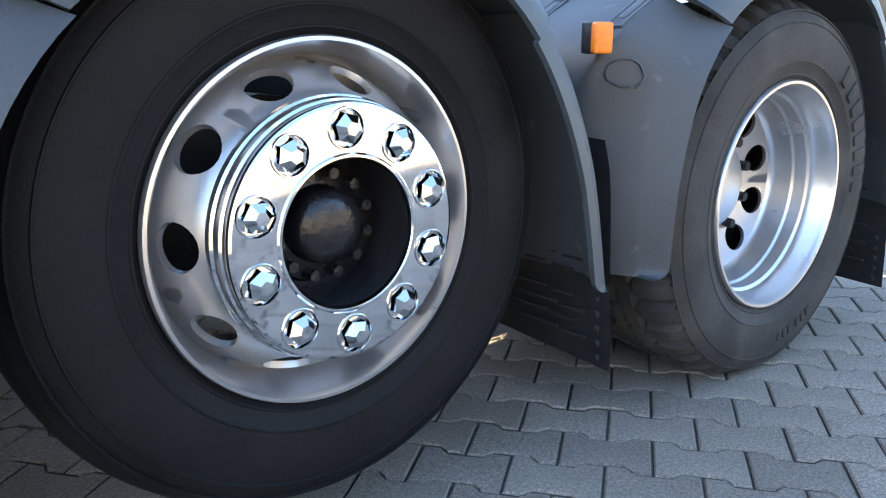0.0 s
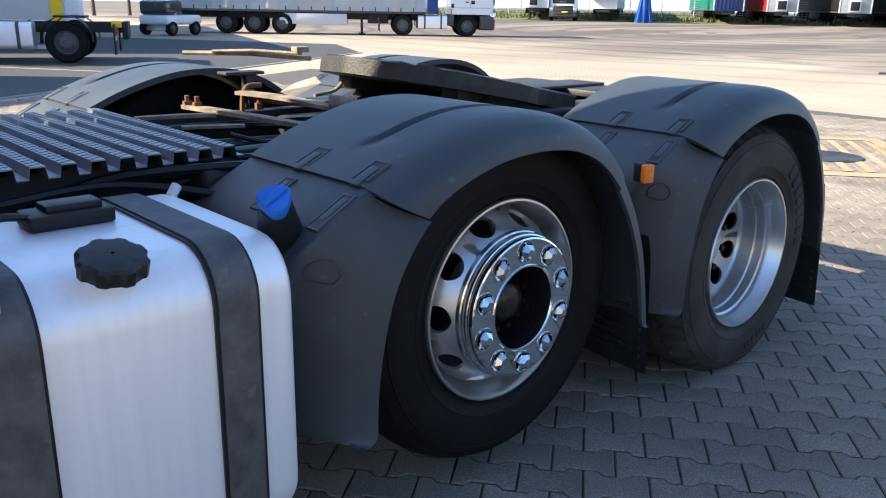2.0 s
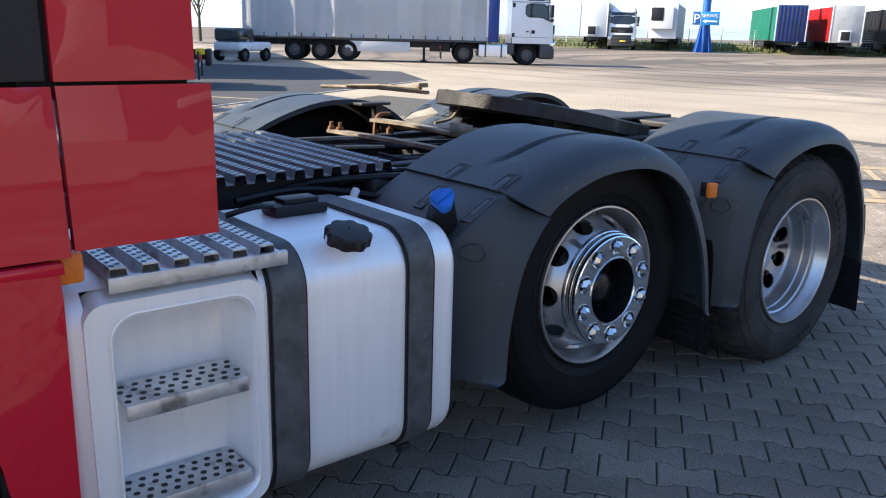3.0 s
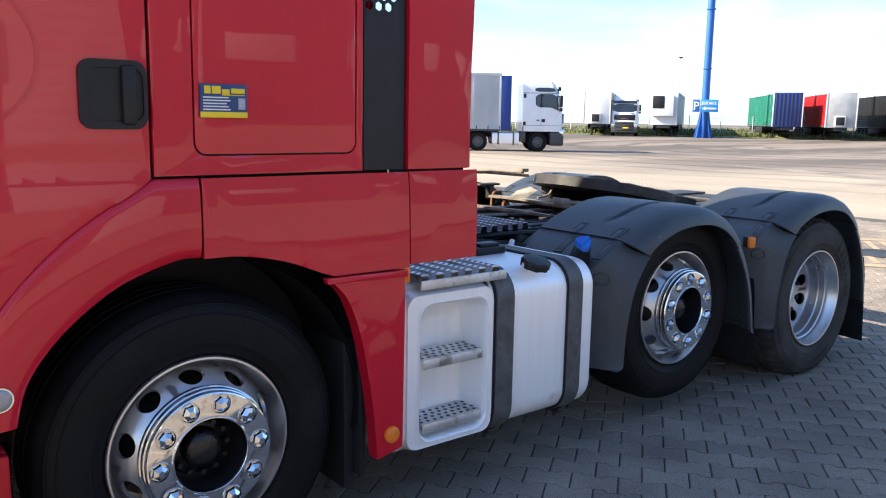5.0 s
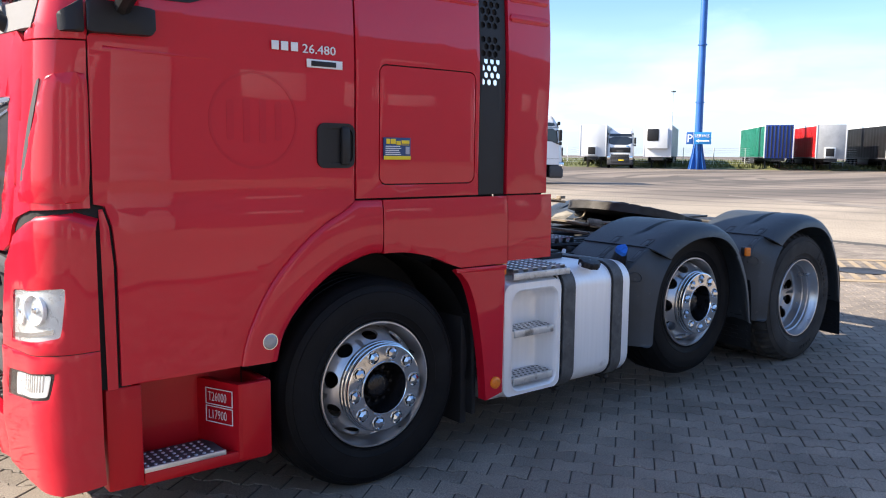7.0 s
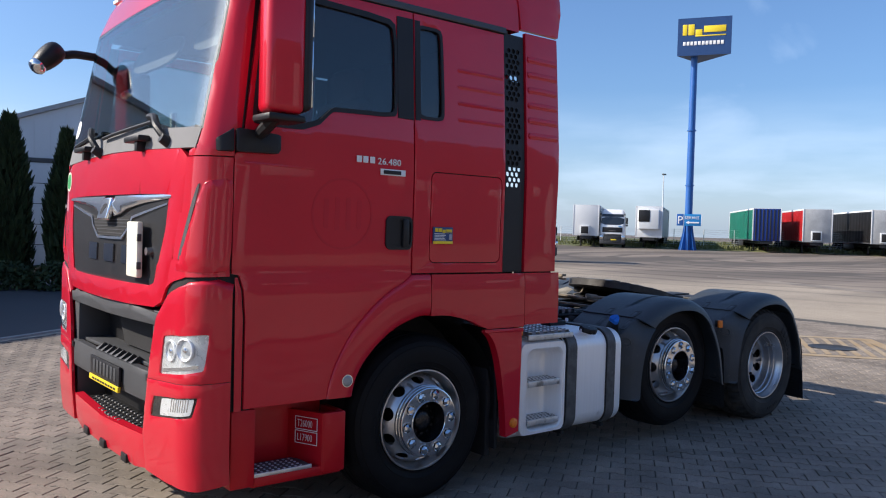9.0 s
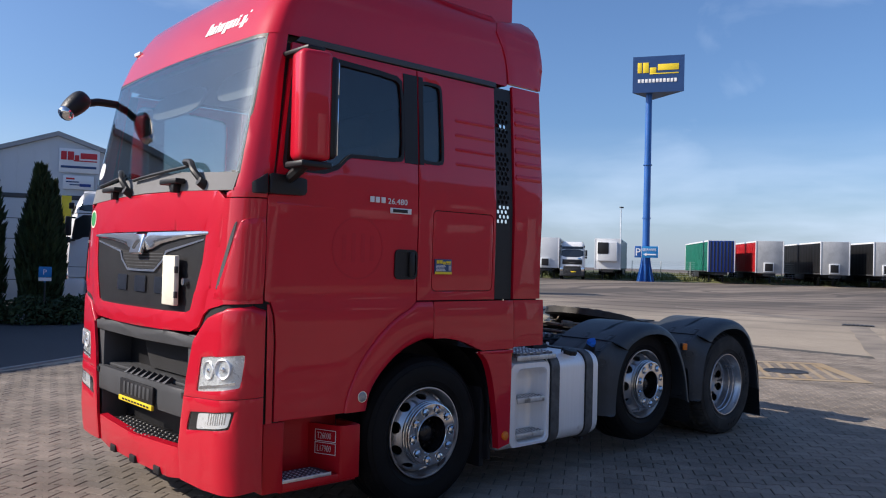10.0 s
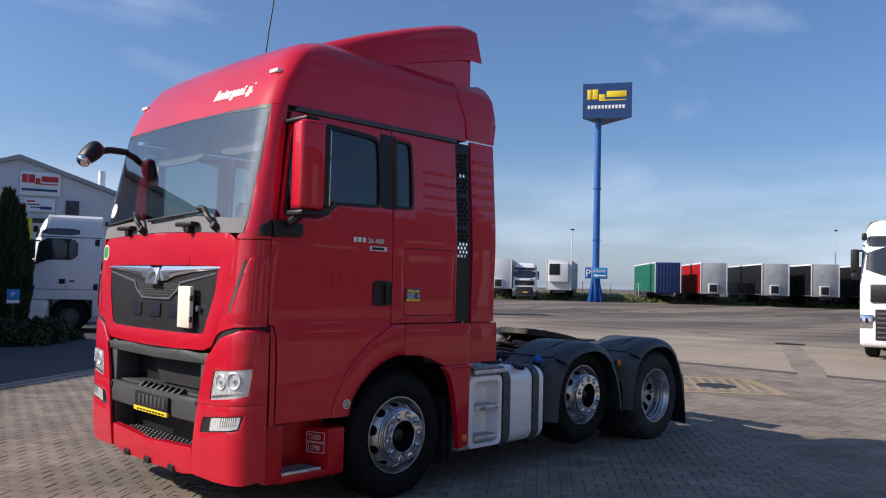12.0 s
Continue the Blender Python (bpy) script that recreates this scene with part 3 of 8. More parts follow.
    box(bm, -1.10, -0.765, *yb(y0 + s * 0.006, y0 + s * 0.018), 0.333, 0.354, 0.003)
    part("tread_nosing", bm, ALUW, st)
    bm = bmesh.new()
    for i in range(9):
        for j in range(5):
            cyl(bm, (-1.08 + i * 0.033, y0 + s * (0.035 + j * 0.034), 0.349), (-1.08 + i * 0.033, y0 + s * (0.035 + j * 0.034), 0.3535), 0.009, 0.006, seg=8)
    tagged(part("tread_perforation", bm, ALUW, steps), kind="stuff")

# weight plate on the slanted cheek of the entry steps


def cheek_pose(u, z, lift=0.006):
    """u metres along the cheek from its inner end towards the flank, at that height."""
    a, b = Vector((-0.80, 0.17)), Vector((-0.71, -0.045))
    d = (b - a).normalized()
    n = Vector((d.y, -d.x))
    n = n if n.x < 0 else -n
    p = a + d * u + n * lift
    m = Matrix(((d.x, 0, n.x, p.x), (d.y, 0, n.y, p.y), (0, 1, 0, z), (0, 0, 0, 1)))
    return m


plate = bmesh.new()
for z0, z1 in ((0.440, 0.511), (0.517, 0.588)):
    for (u0, u1, a0, a1) in ((0.055, 0.205, z0, z0 + 0.0035), (0.055, 0.205, z1 - 0.0035, z1), (0.055, 0.0585, z0, z1), (0.2015, 0.205, z0, z1)):
        r = box(plate, u0, u1, a0, a1, 0, 0.002)
        bmesh.ops.transform(plate, matrix=cheek_pose(0, 0), verts=r)
part("weight_frame", plate, TEXTW, truck, "white outline of the weight marking")
lettering("weight_marking", "T26000", 0.046, cheek_pose(0.068, 0.532) @ Matrix.Diagonal((0.72, 1.25, 1, 1)), TEXTW, truck, 0.001, thin=0.0009)
lettering("weight_marking", "L17900", 0.046, cheek_pose(0.068, 0.455) @ Matrix.Diagonal((0.75, 1.25, 1, 1)), TEXTW, truck, 0.001, thin=0.0009)

# front: flap with the dark grille, corner deflectors, pillars, glass
GR = ease([(-0.925, 1.778), (0.925, 1.778), (0.745, 1.285), (-0.745, 1.285)], 2, 0.05)
flap = nose_panel("front_flap", [(-1.08, 1.93), (-0.97, 1.45), (-0.90, 1.30), (-0.84, 1.215), (-0.75, 1.18), (-0.4, 1.168), (0, 1.165), (0.4, 1.168), (0.75, 1.18), (0.84, 1.215), (0.90, 1.30), (0.97, 1.45), (1.08, 1.93), (0.97, 2.005), (0.5, 2.02), (0, 2.025), (-0.5, 2.02), (-0.97, 2.005)], RED, [GR], thick=0.05, roll=0.006, off=0.012)
nose_panel("grille_panel", ease([(-0.935, 1.785), (0.935, 1.785), (0.755, 1.278), (-0.755, 1.278)], 2, 0.05), BLACK, thick=0.02, off=-0.02, parent=flap, label="black grille panel with chrome wings")
for e in (1, -1):
    bm = bmesh.new()
    rows = []
    for w in np.linspace(0.092, 0.908, 34):
        zl = float(np.interp(w, [0.092, 0.16, 0.30, 0.55, 0.908], [1.652, 1.662, 1.698, 1.728, 1.752]))
        zm = 1.771 - (1.771 - zl) * float(np.interp(w, [0.092, 0.30, 0.908], [0.36, 0.50, 0.62]))
        rows.append([front(e * w, z, lift) for z, lift in ((1.773, -0.014), (1.771, 0.0), (zm + 0.003, 0.020), (zm - 0.004, 0.021), (zl + 0.004, 0.006), (zl, 0.0), (zl - 0.001, -0.014))])
    sheet(bm, rows)
    part("chrome_wing", bm, POLISH, flap)
    nose_panel("chrome_chevron", [(e * 0.86, 1.728), (e * 0.37, 1.655), (e * 0.33, 1.60), (e * 0.22, 1.535), (e * 0.0, 1.532), (e * 0.0, 1.518), (e * 0.225, 1.520), (e * 0.348, 1.592), (e * 0.385, 1.642), (e * 0.86, 1.718)], POLISH, thick=0.012, off=-0.004, parent=flap, dv=0.03)
MESHH = [(-0.36, 1.66), (-0.17, 1.645), (0.17, 1.645), (0.36, 1.66), (0.32, 1.60), (0.21, 1.537), (-0.21, 1.537), (-0.32, 1.60)]
nose_panel("grille_mesh", MESHH, MATTE, thick=0.01, off=-0.012, parent=flap)
for k in range(5):
    zz = 1.552 + 0.020 * k
    half = float(np.interp(zz, [1.537, 1.60, 1.66], [0.20, 0.31, 0.35]))
    nose_panel("mesh_bar", [(-half, zz), (half, zz), (half, zz + 0.005), (-half, zz + 0.005)], GREYP, thick=0.004, off=-0.009, parent=flap, dv=0.1)
ETILT = Matrix.Translation((front(0, 1.695)[0] - 0.020, CY, 1.695)) @ Matrix.Rotation(radians(15), 4, "Y")
bm = bmesh.new()
box(bm, -0.016, 0.02, -0.088, 0.088, -0.068, 0.068, 0.012, 3)
bmesh.ops.transform(bm, matrix=ETILT, verts=bm.verts[:])
part("emblem", bm, POLISH, flap, "square chrome emblem")
bm = bmesh.new()
skin(bm, ease([(-0.05, -0.035), (-0.02, 0.025), (0.045, 0.03), (0.05, 0.005), (0.02, -0.005), (0.0, -0.04)], 2), lambda v, z: (-0.0175, -v, z), (-1, 0, 0), (), 0.004, 0.1, 0.1)
bmesh.ops.transform(bm, matrix=ETILT, verts=bm.verts[:])
part("emblem_shape", bm, BLACK, flap)
# plain raised chrome bars where the maker's letters stand
for w0, w1 in ((-0.40, -0.23), (-0.09, 0.09), (0.23, 0.40)):
    nose_panel("maker_bar", rounded(w0, w1, 1.385, 1.49, 0.012), SMOKED, thick=0.012, off=-0.006, parent=flap, label="plain raised dark chrome bar", dv=0.05, roll=0.002)
bm = bmesh.new()
r = box(bm, -0.016, 0.016, -0.10, 0.10, 1.325, 1.625, 0.008)
bmesh.ops.transform(bm, matrix=Matrix.Translation((-1.49, CY - 0.53, 0)) @ Matrix.Rotation(radians(-3), 4, "Z"), verts=bm.verts[:])
crb = part("plate_box", bm, CREAM, truck, "cream plastic plate box hung over the grille")
for zc in (1.39, 1.54):
    bm = bmesh.new()
    box(bm, -1.512, -1.49, CY - 0.640, CY - 0.625, zc - 0.02, zc + 0.02, 0.003)
    part("hinge", bm, GREYP, crb)
bm = bmesh.new()
cyl(bm, (-1.45, CY - 0.68, 1.47), (-1.48, CY - 0.68, 1.47), 0.022, seg=16)
part("grille_lock", bm, CHROME, truck, "small chrome lock")

for s in (1, -1):
    defl = nose_panel("corner_deflector", ease([(s * 1.20, 1.835), (s * 1.393, 1.850), (s * 1.393, 1.385), (s * 0.98, 1.385), (s * 1.03, 1.44)], 2, 0.08), RED, thick=0.03, off=0.032, roll=0.006, du=0.025, dv=0.04)
    nose_panel("deflector_back", [(s * 0.90, 1.955), (s * 1.391, 1.955), (s * 1.391, 1.368), (s * 1.10, 1.358), (s * 0.95, 1.322), (s * 0.82, 1.245)], RED, thick=0.02, off=-0.006, parent=defl)
    nose_panel("deflector_slot", ease([(s * 1.15, 1.81), (s * 1.185, 1.83), (s * 1.055, 1.46), (s * 1.010, 1.43)], 2), GREYP, thick=0.012, off=0.004, parent=defl, label="grey air slot")
    nose_panel("windscreen_pillar", [(s * 1.135, 2.02), (s * 1.06, 1.985), (s * 1.06, 1.962), (s * 1.393, 1.962), (s * 1.394, 1.985), (s * 1.417, 2.04), (s * 1.438, 2.93), (s * 1.205, 2.93)], RED, thick=0.03, off=0.006, roll=0.004)
    nose_panel("pillar_lining", [(s * 1.115, 2.02), (s * 1.43, 2.02), (s * 1.44, 2.92), (s * 1.185, 2.92)], INTER, thick=0.006, off=-0.042)
    # mirror bracket
    bm = bmesh.new()
    skin(bm, ease([(-1.258, 1.985), (-1.035, 1.990), (-1.02, 2.010), (-1.02, 2.085), (-1.258, 2.103)], 1, 0.06), lambda u, v: side(u, v, s, 0.045), (0, -s, 0), (), 0.07, 0.06, 0.06, 0.006)
    skin(bm, ease([(-1.345, 1.985), (-1.264, 1.985), (-1.264, 2.103), (-1.345, 2.045)], 1, 0.06), lambda u, v: side(u, v, s, 0.030), (0, -s, 0), (), 0.05, 0.02, 0.06, 0.005)
    part("mirror_bracket", bm, BLACK, truck, "black mirror bracket")
    # side mirror: red shell, dark back with glass; the far one is folded in
    MX, MY, MA = (0.0, 0.0, -12) if s > 0 else (0.20, 0.10, -80)
    bm = bmesh.new()
    box(bm, -0.10, 0.10, -0.088, 0.088, 2.165, 2.775, 0.038, 4)
    for v in bm.verts:
        if v.co.x > 0.02:
            v.co.y *= 0.96
        v.co.x += 0.04 * (v.co.y * 6) ** 2 * (1 if v.co.x < 0 else 0)
    bmesh.ops.transform(bm, matrix=Matrix.Translation((-1.115 + MX, CY - s * (1.455 - MY), 0)) @ Matrix.Rotation(radians(MA), 4, "Z"), verts=bm.verts[:])
    mh = part("mirror_housing", bm, RED, truck, "red mirror housing")
    bm = bmesh.new()
    box(bm, 0.06, 0.115, -0.088, 0.088, 2.18, 2.75, 0.03, 3)
    bmesh.ops.transform(bm, matrix=Matrix.Translation((-1.095 + MX, CY - s * (1.455 - MY), 0)) @ Matrix.Rotation(radians(MA), 4, "Z"), verts=bm.verts[:])
    part("mirror_rim", bm, BLACK, mh)
    for zz in ((2.20, 2.52), (2.54, 2.72)):
        bm = bmesh.new()
        box(bm, 0.112, 0.118, -0.07, 0.07, *zz, 0.002)
        bmesh.ops.transform(bm, matrix=Matrix.Translation((-1.095 + MX, CY - s * (1.455 - MY), 0)) @ Matrix.Rotation(radians(MA), 4, "Z"), verts=bm.verts[:])
        part("mirror_glass", bm, MIRROR, mh)
    bm = bmesh.new()
    tube(bm, [(-1.13, CY - s * 1.22, 2.06), (-1.14 + MX * 0.5, CY - s * (1.34 - MY * 0.5), 2.10), (-1.13 + MX, CY - s * (1.44 - MY), 2.15)], 0.032)
    part("mirror_arm", bm, BLACK, mh)
    bm = bmesh.new()
    box(bm, -1.22 + MX, -1.02 + MX, *sorted((CY - s * (1.36 - MY), CY - s * (1.54 - MY))), 2.125, 2.16, 0.012)
    part("mirror_foot", bm, BLACK, mh)
    bm = bmesh.new()
    box(bm, -1.15 + MX, -1.03 + MX, *sorted((CY - s * 1.17, CY - s * (1.46 - MY))), 2.785, 2.815, 0.012)
    part("mirror_arm", bm, BLACK, mh)
    # roof gutter trim
    bm = bmesh.new()
    skin(bm, [(-1.07, 2.893), (0.60, 2.893), (0.60, 2.93), (-1.03, 2.93)], lambda u, v: side(u, v, s, 0.012), (0, -s, 0), (), 0.03, 0.1, 0.05, 0.004)
    part("roof_trim", bm, GREYP, truck, "dark grey roof joint trim")

bm = bmesh.new()
skin(bm, [(-1.145, 2.105), (-0.5, 2.085), (0, 2.08), (0.5, 2.085), (1.145, 2.105), (1.205, 2.905), (0.5, 2.925), (0, 2.93), (-0.5, 2.925), (-1.205, 2.905)], lambda u, v: front(u, v, 0.0), (-1, 0, 0.1), (), 0.006, 0.08, 0.12)
glass = part("windscreen", bm, GLASS, truck, "raked windscreen with a pale sticker")
glass.visible_shadow = False
nose_panel("windscreen_seal", [(-1.165, 2.095), (0, 2.07), (1.165, 2.095), (1.22, 2.925), (0, 2.945), (-1.22, 2.925)], BLACK, [[(-1.125, 2.115), (0, 2.095), (1.125, 2.115), (1.19, 2.898), (0.5, 2.915), (0, 2.92), (-0.5, 2.915), (-1.19, 2.898)]], thick=0.012, off=-0.004)
nose_panel("wiper_cowl", [(-1.12, 2.0), (-0.5, 2.022), (0, 2.03), (0.5, 2.022), (1.12, 2.0), (1.145, 2.10), (0.5, 2.14), (0, 2.145), (-0.5, 2.14), (-1.145, 2.10)], TRIM, thick=0.02, off=0.004, label="weathered grey cowl under the windscreen")
for w0, we, w1, wg in ((0.80, 0.60, -0.22, 0.45), (-0.26, -0.42, -0.98, -0.56)):
    foot, elbow, head = Vector(front(w0, 2.055, 0.03)), Vector(front(we + 0.05, 2.185, 0.085)), Vector(front(we - 0.04, 2.195, 0.06))
    bm = bmesh.new()
    cyl(bm, foot + Vector((0.03, 0, -0.02)), foot + Vector((-0.03, 0, 0.01)), 0.034, 0.026, seg=14)
    tube(bm, smooth_line([tuple(foot), tuple(foot.lerp(elbow, 0.5) + Vector((-0.02, 0, 0.01))), tuple(elbow), tuple(head)], 4), 0.020)
    wp = part("wiper_arm", bm, BLACK, truck, "black wiper arm")
    bm = bmesh.new()
    tube(bm, [Vector(front(we + 0.02 + (w1 - we) * t, 2.172 - 0.045 * t, 0.03)) for t in np.linspace(0, 1, 9)], 0.011)
    part("wiper_blade", bm, BLACK, wp)
    bm = bmesh.new()
    q = Vector(front(wg, 2.07, 0.03))
    box(bm, q.x - 0.05, q.x + 0.02, q.y - 0.12, q.y + 0.12, 2.062, 2.095, 0.010)
    box(bm, q.x - 0.035, q.x + 0.02, q.y - 0.06, q.y - 0.02, 2.01, 2.07, 0.004)
    part("washer_grip", bm, BLACK, truck)
# slatted duct on the far corner
duct = nose_panel("corner_duct", ease([(-1.17, 1.80), (-1.33, 1.80), (-1.31, 1.40), (-1.10, 1.42)], 2, 0.05), BLACK, thick=0.03, off=0.075, label="black corner duct with silver slats")
for zc in (1.58, 1.76):
    nose_panel("duct_slat", [(-1.15, zc - 0.06), (-1.32, zc - 0.06), (-1.32, zc - 0.032), (-1.15, zc - 0.032)], POLISH, thick=0.01, off=0.085, parent=duct)
# stickers on the glass and the flap
for nm, w, z, r, mt in (("pass_sticker", -1.03, 2.25, 0.055, WHITEP), ("ring_sticker", -1.0, 1.885, 0.058, CREAM), ("disc_sticker", -1.0, 1.885, 0.046, GREEN)):
    nose_panel(nm, [(w + r * math.cos(a), z + 1.15 * r * math.sin(a)) for a in np.linspace(0, 2 * math.pi, 24)[:-1]], mt, thick=0.002, off=0.018 if nm == "ring_sticker" else (0.022 if nm == "disc_sticker" else 0.006), parent=truck, label={"pass_sticker": "round white windscreen sticker", "ring_sticker": "pale ring of a round sticker", "disc_sticker": "round green sticker"}[nm])

# bumper
nose_panel("bumper_centre", [(-0.64, 0.48), (-0.66, 0.30), (-0.5, 0.275), (0.5, 0.275), (0.66, 0.30), (0.64, 0.48), (0, 0.455)], RED, thick=0.06, off=0.015, roll=0.008)
for w in (-0.36, 0.0, 0.36):
    x, y, z = front(w, 0.30, 0.02)
    bm = bmesh.new()
    box(bm, x - 0.006, x + 0.04, y - 0.045, y + 0.045, 0.268, 0.318, 0.006)
    part("bumper_notch", bm, BLACK, truck, "dark tow notch in the bumper")
for s in (1, -1):
    HL = [(s * u, v) for u, v in ease([(0.858, 0.845), (1.250, 0.900), (1.282, 1.085), (0.895, 1.050)], 2, 0.05)]
    FL = [(s * u, v) for u, v in ease([(0.755, 0.608), (1.175, 0.668), (1.215, 0.772), (0.79, 0.722)], 2, 0.05)]
    UP = [(s * u, v) for u, v in [(0.715, 0.802), (1.402, 0.848), (1.402, 1.300), (1.30, 1.328), (1.12, 1.320), (0.93, 1.258), (0.80, 1.128), (0.745, 0.95)]]
    LOW = [(s * u, v) for u, v in [(0.665, 0.30), (0.9, 0.29), (1.2, 0.30), (1.402, 0.335), (1.402, 0.845), (0.714, 0.799), (0.70, 0.72), (0.665, 0.5)]]
    bc = nose_panel("bumper_corner", UP, RED, [HL], thick=0.022, off=0.03, label="glossy red bumper corner with lamps", roll=0.003, du=0.025, dv=0.04)
    lc = nose_panel("bumper_lower_corner", LOW, RED, [FL], thick=0.022, off=0.03, label="glossy red lower bumper corner", roll=0.003, du=0.025, dv=0.04)
    nose_panel("bumper_seam", [(s * 0.68, 0.78), (s * 1.397, 0.83), (s * 1.397, 0.86), (s * 0.68, 0.815)], BLACK, thick=0.006, off=0.012, parent=bc)
    # shelf over the lamps, bending back under the deflector
    bm = bmesh.new()
    edge = [(0.80, 1.128), (0.865, 1.195), (0.93, 1.258), (1.02, 1.290), (1.12, 1.320), (1.21, 1.325), (1.30, 1.328), (1.402, 1.300)]
    rows = []
    for d, h in ((0.006, -0.012), (0.006, 0.0), (0.014, 0.014), (0.035, 0.027), (0.08, 0.036), (0.16, 0.040)):
        row = []
        for u, v in edge:
            p = Vector(front(s * u, v, 0.03))
            q = Vector((-1.06, CY - s * 0.98, v)) - p
            row.append(p + q.normalized() * d + Vector((0, 0, h)))
        rows.append(row)
    sheet(bm, rows)
    part("bumper_shelf", bm, RED, bc, angle=60)
    nose_panel("headlamp_bowl", [(s * u, v) for u, v in [(0.84, 0.825), (1.265, 0.885), (1.297, 1.10), (0.88, 1.07)]], LAMPS, thick=0.008, off=0.0, parent=bc, label="silver lamp bowl")
    nose_panel("headlamp_lens", HL, LENS, thick=0.004, off=0.024, parent=bc, label="clear headlamp lens")
    # two round concave reflectors, each with its bulb
    for cu, cv, r in ((0.985, 0.980, 0.052), (1.115, 0.998, 0.056)):
        c = Vector(front(s * cu, cv, 0.008))
        along = Vector(front(s * (cu + 0.04), cv)) - Vector(front(s * (cu - 0.04), cv))
        n = along.cross(Vector((0, 0, 1))).normalized()
        n = n if n.x < 0 else -n
        turned = Matrix.Translation(c) @ Vector((0, -1, 0)).rotation_difference(n).to_matrix().to_4x4()
        bm = bmesh.new()
        lathe(bm, [(r * 1.04, 0.008), (r * 1.04, -0.006), (r * 0.97, -0.008), (r * 0.92, -0.002), (r * 0.70, 0.005), (r * 0.40, 0.008), (r * 0.26, 0.008)], 32)
        bmesh.ops.transform(bm, matrix=turned, verts=bm.verts[:])
        bowl = part("reflector", bm, LAMPS, bc)
        bm = bmesh.new()
        lathe(bm, [(r * 0.26, 0.008), (r * 0.25, -0.004), (r * 0.16, -0.009), (0.0, -0.010)], 16)
        bmesh.ops.transform(bm, matrix=turned, verts=bm.verts[:])
        part("bulb", bm, POLISH, bowl)
    nose_panel("indicator_strip", [(s * u, v) for u, v in [(0.885, 0.862), (1.215, 0.915), (1.218, 0.932), (0.888, 0.880)]], POLISH, thick=0.012, off=0.014, parent=bc)
    nose_panel("fog_lamp_bowl", [(s * u, v) for u, v in [(0.735, 0.590), (1.20, 0.650), (1.235, 0.785), (0.77, 0.740)]], BLACK, thick=0.008, off=0.0, parent=bc)
    nose_panel("fog_lamp", [(s * u, v) for u, v in ease([(0.865, 0.632), (1.165, 0.678), (1.195, 0.762), (0.885, 0.725)], 2, 0.06)], LAMPS, thick=0.014, off=0.012, parent=lc, label="rectangular clear fog lamp")
    for k in range(8):
        w = 0.985 + k * 0.021
        nose_panel("fog_flute", [(s * u, v) for u, v in [(w, 0.655 + 0.145 * (w - 0.87)), (w + 0.009, 0.656 + 0.145 * (w - 0.87)), (w + 0.022, 0.728 + 0.125 * (w - 0.87)), (w + 0.013, 0.727 + 0.125 * (w - 0.87))]], POLISH, thick=0.006, off=0.0145, parent=lc)
    nose_panel("fog_lens", FL, LENS, thick=0.004, off=0.022, parent=bc)

# dark bumper middle: upper bar, grille cave, number plate bar, lower step
bm = bmesh.new()
skin(bm, [(-0.80, 1.085), (0, 1.075), (0.80, 1.085), (0.84, 1.145), (0.4, 1.165), (0, 1.17), (-0.4, 1.165), (-0.84, 1.145)], lambda u, v: front(u, v, -0.01), (-1, 0, 0), (), 0.05, 0.08, 0.05, 0.008)
part("grille_upper_bar", bm, GREYP, truck, "dark grey bumper bar")
bm = bmesh.new()
skin(bm, [(-0.70, 0.665), (0.70, 0.665), (0.735, 0.83), (-0.735, 0.83)], lambda u, v: front(u, v, 0.0), (-1, 0, 0), (), 0.05, 0.08, 0.05, 0.006)
part("plate_bar", bm, GREYP, truck, "dark grey bar that carries the number plate")
bm = bmesh.new()
for k in range(8):
    w = -0.22 + 0.088 * k
    x, y, z = front(w, 0.83, -0.02)
    a = [bm.verts.new(p) for p in ((x, y - 0.022, 0.828), (x, y + 0.022, 0.828), (x + 0.10, y + 0.004, 0.832), (x + 0.10, y - 0.004, 0.832), (x + 0.045, y - 0.026, 0.872))]
    for f in ((0, 1, 4), (1, 2, 4), (2, 3, 4), (3, 0, 4), (3, 2, 1, 0)):
        bm.faces.new([a[i] for i in f])
part("air_guide_teeth", bm, GREYP, truck, "row of grey air guide teeth")
for nm, dims, bv, mt in (("cave_shelf", (-1.40, -1.20, CY - 0.78, CY + 0.78, 0.82, 0.845), 0.006, GREYP), ("cave_back", (-1.24, -1.18, CY - 0.78, CY + 0.78, 0.84, 1.15), 0.006, BLACK), ("cave_cheek", (-1.44, -1.20, CY - 0.79, CY - 0.69, 0.40, 1.16), 0.01, GREYP), ("cave_cheek", (-1.44, -1.20, CY + 0.69, CY + 0.79, 0.40, 1.16), 0.01, GREYP), ("lower_cave_back", (-1.26, -1.20, CY - 0.72, CY + 0.72, 0.40, 0.72), 0.006, BLACK)):
    bm = bmesh.new()
    box(bm, *dims, bv)
    part(nm, bm, mt, truck)
# slanted filler panel within the upper cave
bm = bmesh.new()
vs = [bm.verts.new(p) for p in ((-1.25, CY - 0.62, 0.85), (-1.25, CY + 0.22, 0.85), (-1.25, CY + 0.40, 1.12), (-1.25, CY - 0.62, 1.12), (-1.30, CY - 0.60, 0.86), (-1.30, CY + 0.18, 0.86), (-1.30, CY + 0.36, 1.11), (-1.30, CY - 0.60, 1.11))]
for f in ((4, 5, 6, 7), (0, 1, 5, 4), (1, 2, 6, 5), (2, 3, 7, 6), (3, 0, 4, 7)):
    bm.faces.new([vs[i] for i in f])
part("radiator_panel", bm, MATTE, truck)
bm = bmesh.new()
box(bm, -1.46, -1.24, CY - 0.60, CY + 0.60, 0.43, 0.462, 0.008)
